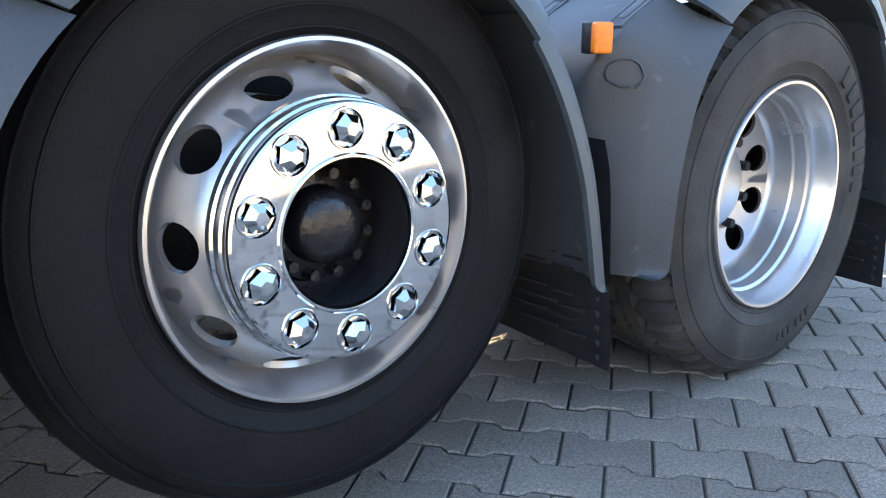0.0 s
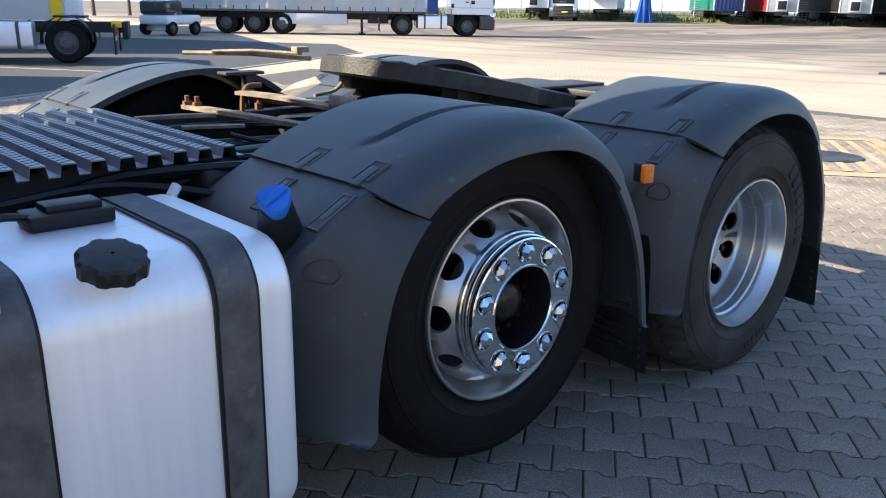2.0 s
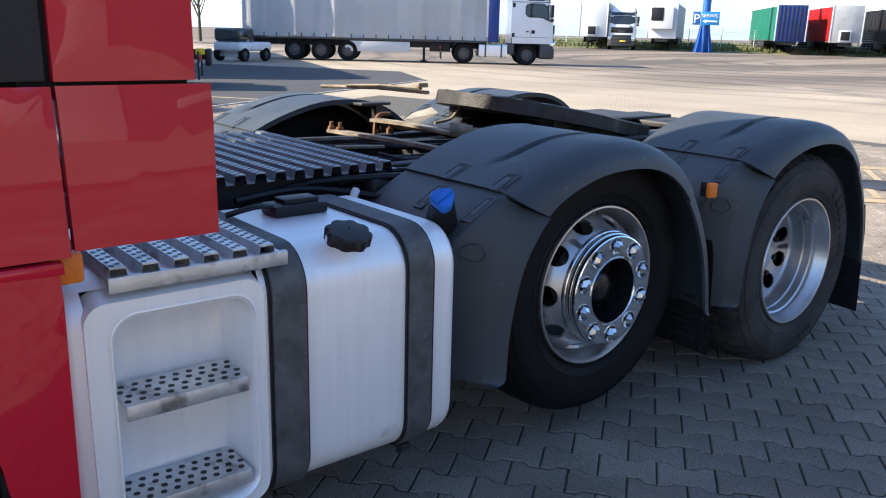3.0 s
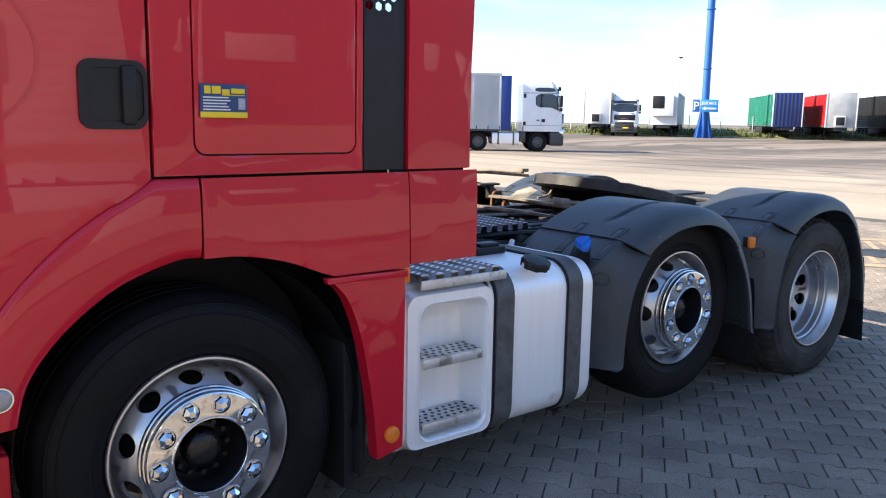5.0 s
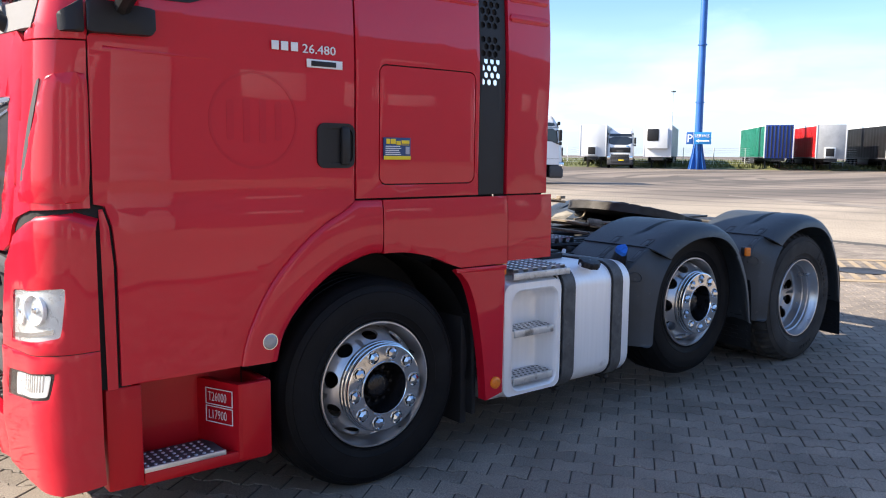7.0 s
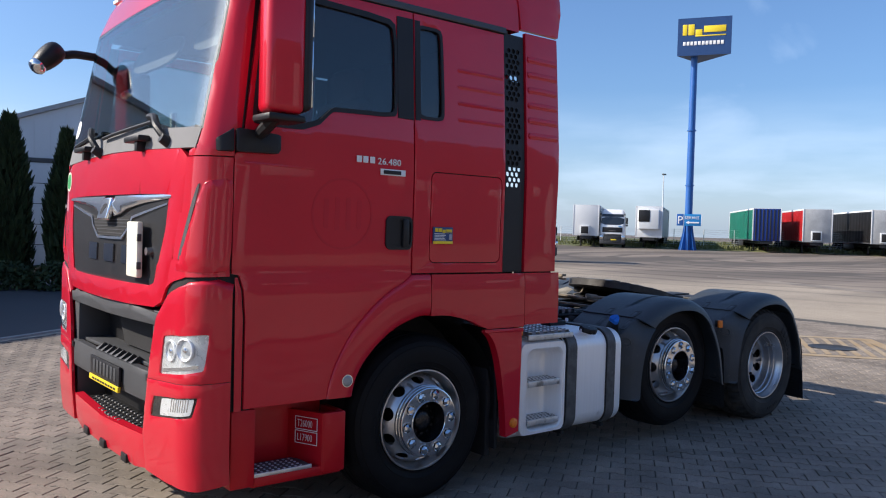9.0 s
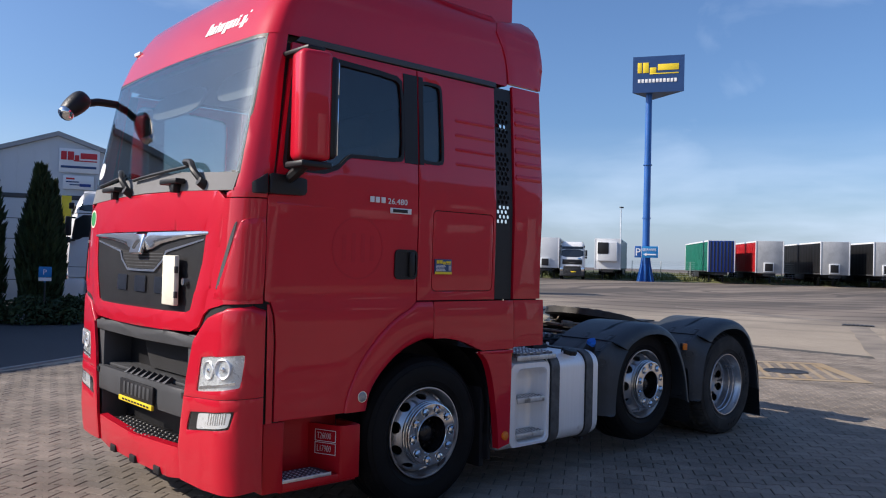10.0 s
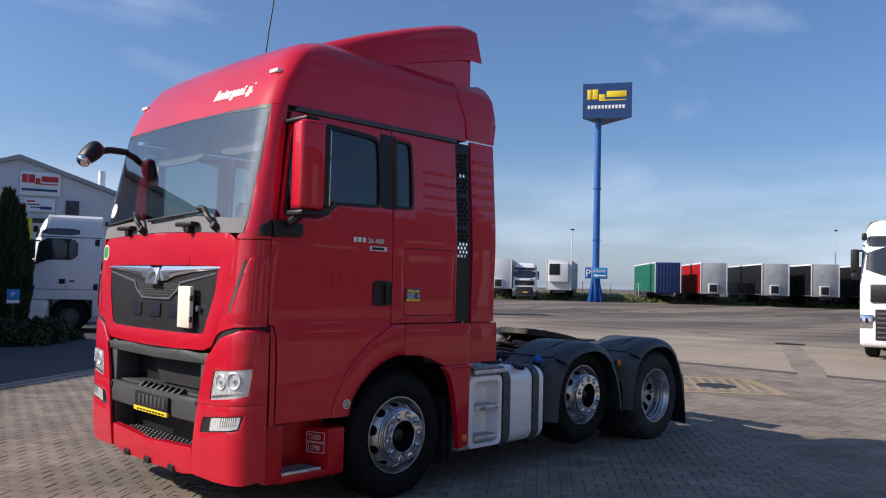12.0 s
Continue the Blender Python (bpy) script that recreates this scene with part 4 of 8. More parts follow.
tr = part("bumper_step", bm, BLACK, truck, "black studded bumper step")
for i in range(19):
    for j in range(4):
        bm = bmesh.new()
        cyl(bm, (-1.44 + j * 0.045, CY - 0.55 + i * 0.061, 0.46), (-1.44 + j * 0.045, CY - 0.55 + i * 0.061, 0.468), 0.016, 0.012, seg=8)
        part("stud", bm, GREYP, tr)
bm = bmesh.new()
box(bm, -1.500, -1.484, CY - 0.34, CY + 0.20, 0.685, 0.80, 0.004)
np_ = part("number_plate", bm, BLACK, truck, "dark number plate holder with a yellow strip")
bm = bmesh.new()
box(bm, -1.506, -1.488, CY - 0.342, CY + 0.202, 0.655, 0.688, 0.003)
part("plate_strip", bm, YELLOW, np_)
bm = bmesh.new()
for k in range(7):
    yk = CY - 0.29 + k * 0.065
    box(bm, -1.503, -1.499, yk, yk + 0.035, 0.71, 0.785, 0.001)
part("plate_marks", bm, GREYP, np_)
bm = bmesh.new()
for k in range(9):
    yk = CY - 0.30 + k * 0.05
    box(bm, -1.508, -1.505, yk, yk + 0.035, 0.664, 0.676, 0.001)
part("strip_marks", bm, BLACK, np_)
# matte black sheets added behind the cab front's joints to darken the gaps
for s in (1, -1):
    for outline, off in (([(s * 0.70, 1.20), (s * 1.33, 1.20), (s * 1.33, 1.40), (s * 0.70, 1.40)], -0.05), ([(s * 1.33, 0.69), (s * 1.50, 0.69), (s * 1.50, 1.96), (s * 1.33, 1.96)], -0.075), ([(s * 1.38, 1.96), (s * 1.50, 1.96), (s * 1.50, 2.88), (s * 1.38, 2.88)], -0.075), ([(s * 1.36, 0.34), (s * 1.40, 0.34), (s * 1.40, 0.69), (s * 1.36, 0.69)], -0.06)):
        nose_panel("seam_liner", outline, MATTE, thick=0.006, off=off)

# roof shell, lofted by height, with the front brow
bm = bmesh.new()
rows = []
for z in (2.925, 3.0, 3.1, 3.2, 3.28, 3.35, 3.41, 3.46, 3.50, 3.535, 3.565, 3.59, 3.615, 3.635, 3.645):
    ring = [front(w, z) for w in np.linspace(-1.45, 1.45, 43)]
    hv, xs = knots(z, HALF), knots(z, CORNER)
    back = max(0.72, xs + 0.05)
    left = [(xs + (back - xs) * t, CY - hv, z) for t in np.linspace(0.1, 1, 9)]
    right = [(xs + (back - xs) * t, CY + hv, z) for t in np.linspace(1, 0.1, 9)]
    rows.append(ring + left + right)
vs = sheet(bm, rows, closed_v=True)
bm.faces.new(vs[-1])
part("roof", bm, RED, truck, "high red roof with a brow over the windscreen", angle=40)
# joint line between roof cap and cab behind
for s in (1, -1):
    cab_panel("roof_side_fairing", [(0.735, 2.945), (1.08, 2.945), (1.115, 3.10), (1.13, 3.48), (1.08, 3.51), (0.72, 3.42), (0.66, 3.33), (0.72, 3.12)], RED, s, thick=0.03, off=0.012, roll=0.004)
# spoiler
bm = bmesh.new()
rows = []
for x, zt, hw in ((-0.75, 3.50, 0.80), (-0.55, 3.58, 0.93), (-0.2, 3.72, 0.99), (0.2, 3.86, 1.02), (0.6, 3.98, 1.045), (0.85, 4.04, 1.05), (1.0, 4.045, 1.05)):
    zl, xl = max(3.40, zt - 0.32 - 0.02 * (x > 0.5)), x + (0.06 if x > 0.9 else 0)
    xd = x - (0.06 if x > 0.9 else 0)
    right = [(xd, hw - 0.03, 3.36), (xd, hw - 0.03, zl + 0.005), (xl, hw, zl), (x, hw - 0.02, zt - 0.07), (x, hw - 0.10, zt - 0.01), (x, hw * 0.5, zt + 0.015)]
    rows.append([(a, CY - b, c) for a, b, c in right] + [(x, CY, zt + 0.02)] + [(a, CY + b, c) for a, b, c in right[::-1]])
vs = sheet(bm, rows)
bm.faces.new(vs[-1])
bm.faces.new(vs[0])
part("roof_spoiler", bm, RED, truck, "red roof spoiler", angle=50)
bm = bmesh.new()
tube(bm, [(-0.35, CY + 0.35, 3.60), (-0.31, CY + 0.35, 3.95), (-0.26, CY + 0.35, 4.30)], 0.006, 6)
cyl(bm, (-0.35, CY + 0.35, 3.56), (-0.35, CY + 0.35, 3.64), 0.014, seg=10)
part("aerial", bm, BLACK, truck, "thin black roof aerial")
bm = bmesh.new()
cyl(bm, (-0.55, CY - 0.45, 3.52), (-0.52, CY - 0.45, 3.62), 0.03, 0.012, seg=12)
part("roof_antenna", bm, BLACK, truck)
for w in (-1.10, 1.085):
    x, y, z = front(w, 3.19, 0.0)
    bm = bmesh.new()
    box(bm, x - 0.022, x + 0.05, y - 0.055, y + 0.055, z - 0.012, z + 0.018, 0.010)
    part("clearance_lamp", bm, WHITEP, truck, "small clear roof lamp")
# plain white bars where the lettering stands over the windscreen
bm = bmesh.new()
u = 0.36
for wd, hi, lo in ((0.035, 0.075, 0), (0.05, 0.05, 0), (0.02, 0.065, 0), (0.05, 0.05, 0), (0.036, 0.05, -0.02), (0.036, 0.05, 0), (0.026, 0.05, 0), (0.022, 0.065, 0), (0.012, 0.012, 0), (0.036, 0.05, -0.02), (0.014, 0.075, 0)):
    wd, hi, lo = wd * 1.22, hi * 1.15, lo * 1.15
    skin(bm, [(u, 3.045 + lo), (u + wd, 3.045 + lo), (u + wd + 0.016, 3.045 + hi), (u + 0.016, 3.045 + hi)], lambda a, b: front(a, b, 0.006), (-1, 0, 0.3), (), 0.003, 0.2, 0.2)
    u += wd + 0.012
part("roof_marking", bm, TEXTW, truck, "plain white bars on the roof brow")

# flank lettering: plain bars for the maker's type, the plain number, small plates
def flank(x, z, lift=0.006):
    y = side(x, z, 1)[1] - lift
    return Matrix(((1, 0, 0, x), (0, 0, -1, y), (0, 1, 0, z), (0, 0, 0, 1)))


bm = bmesh.new()
for x0 in (-0.545, -0.503, -0.458):
    box(bm, x0, x0 + 0.032, -0.047, -0.043, 1.987, 2.023, 0.001)
part("type_marking", bm, TEXTW, truck, "plain white bars of the type marking").location.y = -0.016
lettering("type_number", "26.480", 0.052, flank(-0.405, 1.985) @ Matrix.Diagonal((1.15, 1, 1, 1)), TEXTW, truck)
bm = bmesh.new()
box(bm, -0.385, -0.212, -0.046, -0.042, 1.927, 1.962, 0.001)
tp = part("type_plate", bm, WHITEP, truck, "small white and black plate")
tp.location.y = -0.016
bm = bmesh.new()
box(bm, -0.365, -0.245, -0.049, -0.045, 1.934, 1.955, 0.001)
part("plate_bar_mark", bm, BLACK, tp)
bm = bmesh.new()
box(bm, 0.005, 0.155, -0.044, -0.036, 1.545, 1.645, 0.001)
stk = part("dealer_sticker", bm, NAVY, truck, "blue dealer sticker with yellow bars")
stk.location.y = -0.016
for x0, x1, z0, z1 in ((0.005, 0.155, 1.545, 1.562), (0.018, 0.038, 1.616, 1.639), (0.042, 0.070, 1.616, 1.639), (0.074, 0.098, 1.612, 1.630), (0.103, 0.147, 1.618, 1.633), (0.074, 0.147, 1.611, 1.614)):
    bm = bmesh.new()
    box(bm, x0, x1, -0.046, -0.043, z0, z1, 0.0005)
    part("sticker_bar", bm, YELLOW, stk)
for k in range(5):
    bm = bmesh.new()
    box(bm, 0.014, 0.10 - 0.006 * (k % 3), -0.046, -0.043, 1.567 + k * 0.009, 1.571 + k * 0.009, 0.0004)
    part("sticker_line", bm, TEXTW, stk)
bm = bmesh.new()
box(bm, 0.126, 0.148, -0.046, -0.043, 1.57, 1.604, 0.0005)
part("sticker_patch", bm, BULKS, stk)

# faint ghost of a removed round decal on the door
GHOST = material("faded_red_paint", (0.50, 0.008, 0.026), 0.42, 0, 0.10, 1.2, 220, 0.0, coat=0.75, spec=0.10, coat_rough=0.08)
bm = bmesh.new()
ring = [(-0.62 + 0.195 * math.cos(a), 1.70 + 0.195 * math.sin(a)) for a in np.linspace(0, 2 * math.pi, 49)[:-1]]
hole = [(-0.62 + 0.183 * math.cos(a), 1.70 + 0.183 * math.sin(a)) for a in np.linspace(0, 2 * math.pi, 49)[:-1]]
skin(bm, ring, lambda u, v: side(u, v, 1, 0.0012), (0, -1, 0), [hole], 0.001, 0.5, 0.5)
for x0, z0, z1 in ((-0.74, 1.62, 1.78), (-0.67, 1.61, 1.79), (-0.60, 1.61, 1.79), (-0.53, 1.62, 1.78)):
    skin(bm, rounded(x0, x0 + 0.03, z0, z1, 0.012, 3), lambda u, v: side(u, v, 1, 0.0012), (0, -1, 0), (), 0.001, 0.5, 0.5)
part("decal_ghost", bm, GHOST, truck, "faint ghost of a removed round decal")

# cab box within: floor, back wall, headliner, dash, seats, wheel
bm = bmesh.new()
box(bm, -1.17, 0.74, CY - 1.19, CY + 1.19, 1.18, 1.24)
part("cab_floor", bm, INTER, truck)
bm = bmesh.new()
box(bm, 0.70, 0.735, CY - 1.10, CY + 1.10, 1.05, 2.93)
part("cab_back_wall", bm, DKRED, truck, "dark red cab back wall")
bm = bmesh.new()
box(bm, 0.66, 0.695, CY - 1.09, CY + 1.09, 1.25, 2.93)
box(bm, -0.02, 0.65, CY - 1.12, CY + 1.12, 1.75, 1.90, 0.05)
part("sleeper_bunk", bm, INTER, truck)
bm = bmesh.new()
box(bm, -1.15, 0.69, CY - 1.12, CY + 1.12, 2.905, 2.94)
part("headliner", bm, CEIL, truck)
bm = bmesh.new()
box(bm, -1.33, -0.92, CY - 1.08, CY + 1.08, 1.80, 2.06, 0.06, 3)
box(bm, -1.05, -0.80, CY + 0.0, CY + 0.35, 1.3, 2.0, 0.05, 3)
part("dashboard", bm, INTER, truck, "dark grey dashboard")
for yc in (CY - 0.62, CY + 0.62):
    bm = bmesh.new()
    box(bm, -0.72, -0.20, yc - 0.26, yc + 0.26, 1.72, 1.86, 0.05, 3)
    r = box(bm, -0.30, -0.16, yc - 0.25, yc + 0.25, 1.80, 2.42, 0.06, 3)
    box(bm, -0.27, -0.15, yc - 0.14, yc + 0.14, 2.40, 2.62, 0.05, 3)
    box(bm, -0.60, -0.30, yc - 0.18, yc + 0.18, 1.24, 1.74)
    part("driver_seat", bm, INTER, truck, "dark cab seat")
bm = bmesh.new()
rows = []
mw = Matrix.Translation((-0.86, CY - 0.62, 2.05)) @ Matrix.Rotation(radians(-35), 4, "Y")
for a in np.linspace(0, 2 * math.pi, 33)[:-1]:
    rows.append([mw @ Vector(((0.23 + 0.016 * math.cos(b)) * math.cos(a), (0.23 + 0.016 * math.cos(b)) * math.sin(a), 0.016 * math.sin(b))) for b in np.linspace(0, 2 * math.pi, 9)[:-1]])
sheet(bm, rows, True, True)
cyl(bm, mw @ Vector((0, 0, -0.01)), mw @ Vector((0, 0, 0.02)), 0.07)
tube(bm, [mw @ Vector((-0.22, 0, 0)), mw @ Vector((0.22, 0, 0))], 0.015)
part("steering_wheel", bm, BLACK, truck)
for yc in (CY - 0.55, CY + 0.55):
    bm = bmesh.new()
    skin(bm, ease([(yc - 0.42, 2.66), (yc + 0.42, 2.66), (yc + 0.45, 2.86), (yc - 0.45, 2.86)], 2), lambda u, v: (-1.04 + (v - 2.66) * 0.3, u, v), (-1, 0, 0), (), 0.02)
    part("sun_visor", bm, INTER, truck)
# front-corner mirror on the far side of the windscreen, and a rear-view pair
bm = bmesh.new()
tube(bm, smooth_line([front(-1.30, 2.80, 0.0), (-1.36, CY + 1.17, 2.80), (-1.43, CY + 1.17, 2.785), (-1.50, CY + 1.15, 2.775)], 4), 0.030)
part("ramp_mirror_arm", bm, BLACK, truck, "black arm of the front mirror")
RAMP = Matrix.Translation((-1.565, CY + 1.12, 2.735)) @ Matrix.Rotation(radians(44), 4, "Y")
bm = bmesh.new()
bmesh.ops.create_uvsphere(bm, u_segments=24, v_segments=14, radius=1.0)
for v in bm.verts:
    q = v.co.copy()
    v.co = Vector((math.copysign(abs(q.x) ** 0.8, q.x) * 0.075 * (1.0 + 0.25 * q.z), q.y * 0.10, math.copysign(abs(q.z) ** 0.85, q.z) * 0.130))
bmesh.ops.transform(bm, matrix=RAMP, verts=bm.verts[:])
fm = part("ramp_mirror", bm, BLACK, truck, "glossy black rounded front mirror")
bm = bmesh.new()
bmesh.ops.create_uvsphere(bm, u_segments=20, v_segments=8, radius=1.0, matrix=Matrix.Translation((0.0, -0.03, -0.095)) @ Matrix.Diagonal((0.062, 0.075, 0.045, 1)))
bmesh.ops.transform(bm, matrix=RAMP, verts=bm.verts[:])
part("mirror_glass", bm, MIRROR, fm)


# ---- wheels ----
def tyre_mesh(bm, lugs, zflat):
    prof = [(0.288, 0.020), (0.300, 0.006), (0.312, -0.003), (0.3135, -0.0065), (0.3165, -0.0065), (0.318, -0.005), (0.345, -0.014), (0.347, -0.0165), (0.3495, -0.0165), (0.351, -0.015), (0.385, -0.020), (0.425, -0.018), (0.440, -0.014), (0.4415, -0.0165), (0.444, -0.0160), (0.4455, -0.012), (0.455, -0.008), (0.468, 0.001), (0.470, -0.003), (0.474, -0.001), (0.476, 0.008), (0.487, 0.020), (0.498, 0.040), (0.503, 0.060)]
    tread = []
    for g in (0.105, 0.160, 0.215):
        tread += [(0.505, g - 0.008), (0.491, g - 0.005), (0.491, g + 0.005), (0.505, g + 0.008)]
    prof = prof + tread + [(0.503, 0.27), (0.49, 0.30), (0.45, 0.325), (0.38, 0.33), (0.30, 0.31), (0.285, 0.28)]

    def place(r, y, a, k):
        if lugs and r > 0.475 and k % 6 in (0, 1) and (y < 0.10 or y > 0.22):
            r -= 0.022 if r > 0.49 else 0.015
        elif lugs and r > 0.50 and k % 6 in (3,) and 0.10 < y < 0.22:
            r -= 0.012
        x, z = r * math.cos(a), r * math.sin(a)
        if z < -zflat:
            z = -zflat + (z + zflat) * 0.02
        return (x, y, z)
    lathe(bm, prof, 252 if lugs else 96, shift=place)


def steer_wheel(loc, zflat, turn):
    """Rim with oval holes, tyre, chrome ring, capped nuts and an oily hub."""
    bm = bmesh.new()
    lathe(bm, [(0.288, 0.03), (0.296, 0.018), (0.302, 0.004), (0.303, -0.004), (0.300, -0.010), (0.294, -0.011), (0.289, -0.004), (0.285, 0.010), (0.278, 0.030), (0.274, 0.055), (0.272, 0.075), (0.268, 0.082)], 96)
    lathe(bm, [(0.205, -0.030), (0.19, -0.034), (0.123, -0.034), (0.1195, -0.02), (0.1195, 0.12), (0.0, 0.12)], 64)
    # cone with hand holes
    for k in range(10):
        a0 = 36 * k
        hole = [(a0 + 9.4 * math.cos(q), 0.54 + 0.30 * math.sin(q)) for q in np.linspace(0, 2 * math.pi, 21)[:-1]]

        def cone(a, t):
            r = 0.268 - 0.063 * t - 0.010 * math.sin(math.pi * t) * -1
            y = 0.082 - 0.112 * (t ** 0.9)
            return (r * math.cos(radians(a)), y, r * math.sin(radians(a)))
        skin(bm, [(a0 - 18, 0), (a0 + 18, 0), (a0 + 18, 1), (a0 - 18, 1)], cone, (0, -1, 0), [hole], 0.012, 4.5, 0.17)
    lathe(bm, [(0.274, 0.09), (0.270, 0.30)], 48)
    bmesh.ops.remove_doubles(bm, verts=bm.verts[:], dist=0.0004)
    wheel = part("wheel", bm, RIM, truck, "silver steel wheel with a chrome ring", angle=40)
    bm = bmesh.new()
    tyre_mesh(bm, False, zflat)
    part("tyre", bm, RUBBER, wheel, "clean black tyre")
    bm = bmesh.new()
    # ring plate with round nut wells
    wells = [[(0.1655 * math.cos(b) + 0.0305 * math.cos(q), 0.1655 * math.sin(b) + 0.0305 * math.sin(q)) for q in np.linspace(0, 2 * math.pi, 17)[:-1]] for b in [2 * math.pi * (k + 0.5) / 10 for k in range(10)]]
    outer = [(0.199 * math.cos(q), 0.199 * math.sin(q)) for q in np.linspace(0, 2 * math.pi, 73)[:-1]]
    inner = [(0.128 * math.cos(q), 0.128 * math.sin(q)) for q in np.linspace(0, 2 * math.pi, 61)[:-1]]
    skin(bm, outer, lambda u, v: (u, -0.079, v), (0, -1, 0), [inner] + wells, 0.006, 5, 5)
    lathe(bm, [(0.199, -0.079), (0.2035, -0.077), (0.206, -0.072), (0.206, -0.062), (0.203, -0.060), (0.209, -0.057), (0.211, -0.050), (0.211, -0.042), (0.208, -0.040), (0.214, -0.036), (0.215, -0.024)], 96)
    lathe(bm, [(0.128, -0.079), (0.125, -0.082), (0.121, -0.082), (0.118, -0.078), (0.117, -0.05), (0.117, -0.02)], 72)
    part("chrome_ring", bm, CHROME, wheel, "polished chrome wheel trim ring")
    bm = bmesh.new()
    lathe(bm, [(0.0335, -0.0795), (0.0325, -0.0825), (0.0305, -0.0825), (0.0290, -0.079), (0.0282, -0.070), (0.0, -0.068)], 20)
    well = part("nut_well", bm, CHROME, wheel)
    for k in range(10):
        b = 2 * math.pi * (k + 0.5) / 10
        m = Matrix.Translation((0.1655 * math.cos(b), 0, 0.1655 * math.sin(b)))
        if k == 0:
            well.matrix_local = m
        else:
            again(well, m, wheel)
    bm = bmesh.new()
    cyl(bm, (0, -0.050, 0), (0, -0.088, 0), 0.0275, 0.0245, seg=6)
    cyl(bm, (0, -0.088, 0), (0, -0.099, 0), 0.0245, 0.011, seg=6)
    nut0 = part("nut_cap", bm, CHROME, wheel, "chrome hexagon nut cap", angle=20)
    for k in range(10):
        b = 2 * math.pi * (k + 0.5) / 10
        m = Matrix.Translation((0.1655 * math.cos(b), 0, 0.1655 * math.sin(b))) @ Matrix.Rotation(0.4 * k, 4, "Y")
        if k == 0:
            nut0.matrix_local = m
        else:
            again(nut0, m, wheel)
    bm = bmesh.new()
    lathe(bm, [(0.1163, -0.074), (0.1163, 0.046), (0.105, 0.045), (0.098, 0.03), (0.075, 0.024), (0.066, 0.022), (0.064, 0.0), (0.062, -0.014), (0.056, -0.022), (0.040, -0.030), (0.022, -0.034), (0.0, -0.035)], 48)
    part("hub", bm, HUB, wheel, "oily black wheel hub")
    for k in range(12):
        a = 2 * math.pi * (k + 0.5) / 12
        bm = bmesh.new()
        cyl(bm, (0.086 * math.cos(a), 0.03, 0.086 * math.sin(a)), (0.086 * math.cos(a), -0.002, 0.086 * math.sin(a)), 0.0115, 0.0100, seg=6)
        part("hub_bolt", bm, HUB, wheel)
    wheel.matrix_local = Matrix.Translation(loc) @ Matrix.Rotation(radians(turn), 4, "Y")
    # the flat of the tyre stays down
    for c in wheel.children:
        if c.name.startswith("tyre"):
            c.matrix_local = Matrix.Rotation(radians(-turn), 4, "Y")
    return wheel


def drive_wheel(loc, zflat):
    bm = bmesh.new()
    lathe(bm, [(0.288, 0.03), (0.296, 0.018), (0.303, 0.004), (0.303, -0.004), (0.299, -0.010), (0.292, -0.009), (0.288, 0.002), (0.284, 0.025), (0.273, 0.040), (0.271, 0.060), (0.263, 0.066), (0.262, 0.100), (0.256, 0.106), (0.255, 0.155), (0.251, 0.168), (0.246, 0.175)], 96)
    for k in range(10):
        a0 = 36 * k
        hole = [(a0 + 18 + 11.2 * math.cos(q), 0.36 + 0.31 * math.sin(q)) for q in np.linspace(0, 2 * math.pi, 21)[:-1]]
        skin(bm, [(a0, 0), (a0 + 36, 0), (a0 + 36, 1), (a0, 1)], lambda a, t: ((0.246 - 0.126 * t) * math.cos(radians(a)), 0.175 + 0.035 * t, (0.246 - 0.126 * t) * math.sin(radians(a))), (0, -1, 0), [hole], 0.012, 4.5, 0.25)
    lathe(bm, [(0.12, 0.21), (0.115, 0.205), (0.112, 0.178), (0.10, 0.172), (0.0, 0.170)], 64)
    bmesh.ops.remove_doubles(bm, verts=bm.verts[:], dist=0.0004)
    wheel = part("wheel", bm, RIM, truck, "deep-dished silver drive wheel", angle=40)
    bm = bmesh.new()
    tyre_mesh(bm, True, zflat)
    part("tyre", bm, RUBBERD, wheel, "dusty tyre with coarse tread")
    bm = bmesh.new()
    tyre_mesh(bm, True, zflat)
    bmesh.ops.translate(bm, verts=bm.verts[:], vec=(0, 0.34, 0))
    part("inner_tyre", bm, RUBBERD, wheel)
    for k in range(10):
        a = 2 * math.pi * (k + 0.5) / 10
        bm = bmesh.new()
        cyl(bm, (0.1445 * math.cos(a), 0.21, 0.1445 * math.sin(a)), (0.1445 * math.cos(a), 0.176, 0.1445 * math.sin(a)), 0.015, 0.0135, seg=6)
        part("wheel_nut", bm, STEELD, wheel)
    # plain raised bars where the sidewall carries words
    for a, r0, r1, half in [(a, 0.365, 0.425, 0.014) for a in (50, 41, 33, 26, 19, 12, 5, -2)] + [(a, 0.385, 0.410, 0.009) for a in (-62, -66, -70, -76, -80, -84)]:
        bm = bmesh.new()
        box(bm, r0, r1, -0.0235, -0.018, -half, half, 0.002)
        bmesh.ops.transform(bm, matrix=Matrix.Rotation(radians(-a), 4, "Y"), verts=bm.verts[:])
        part("sidewall_bar", bm, RUBBERD, wheel)
    wheel.matrix_local = Matrix.Translation(loc)
    return wheel


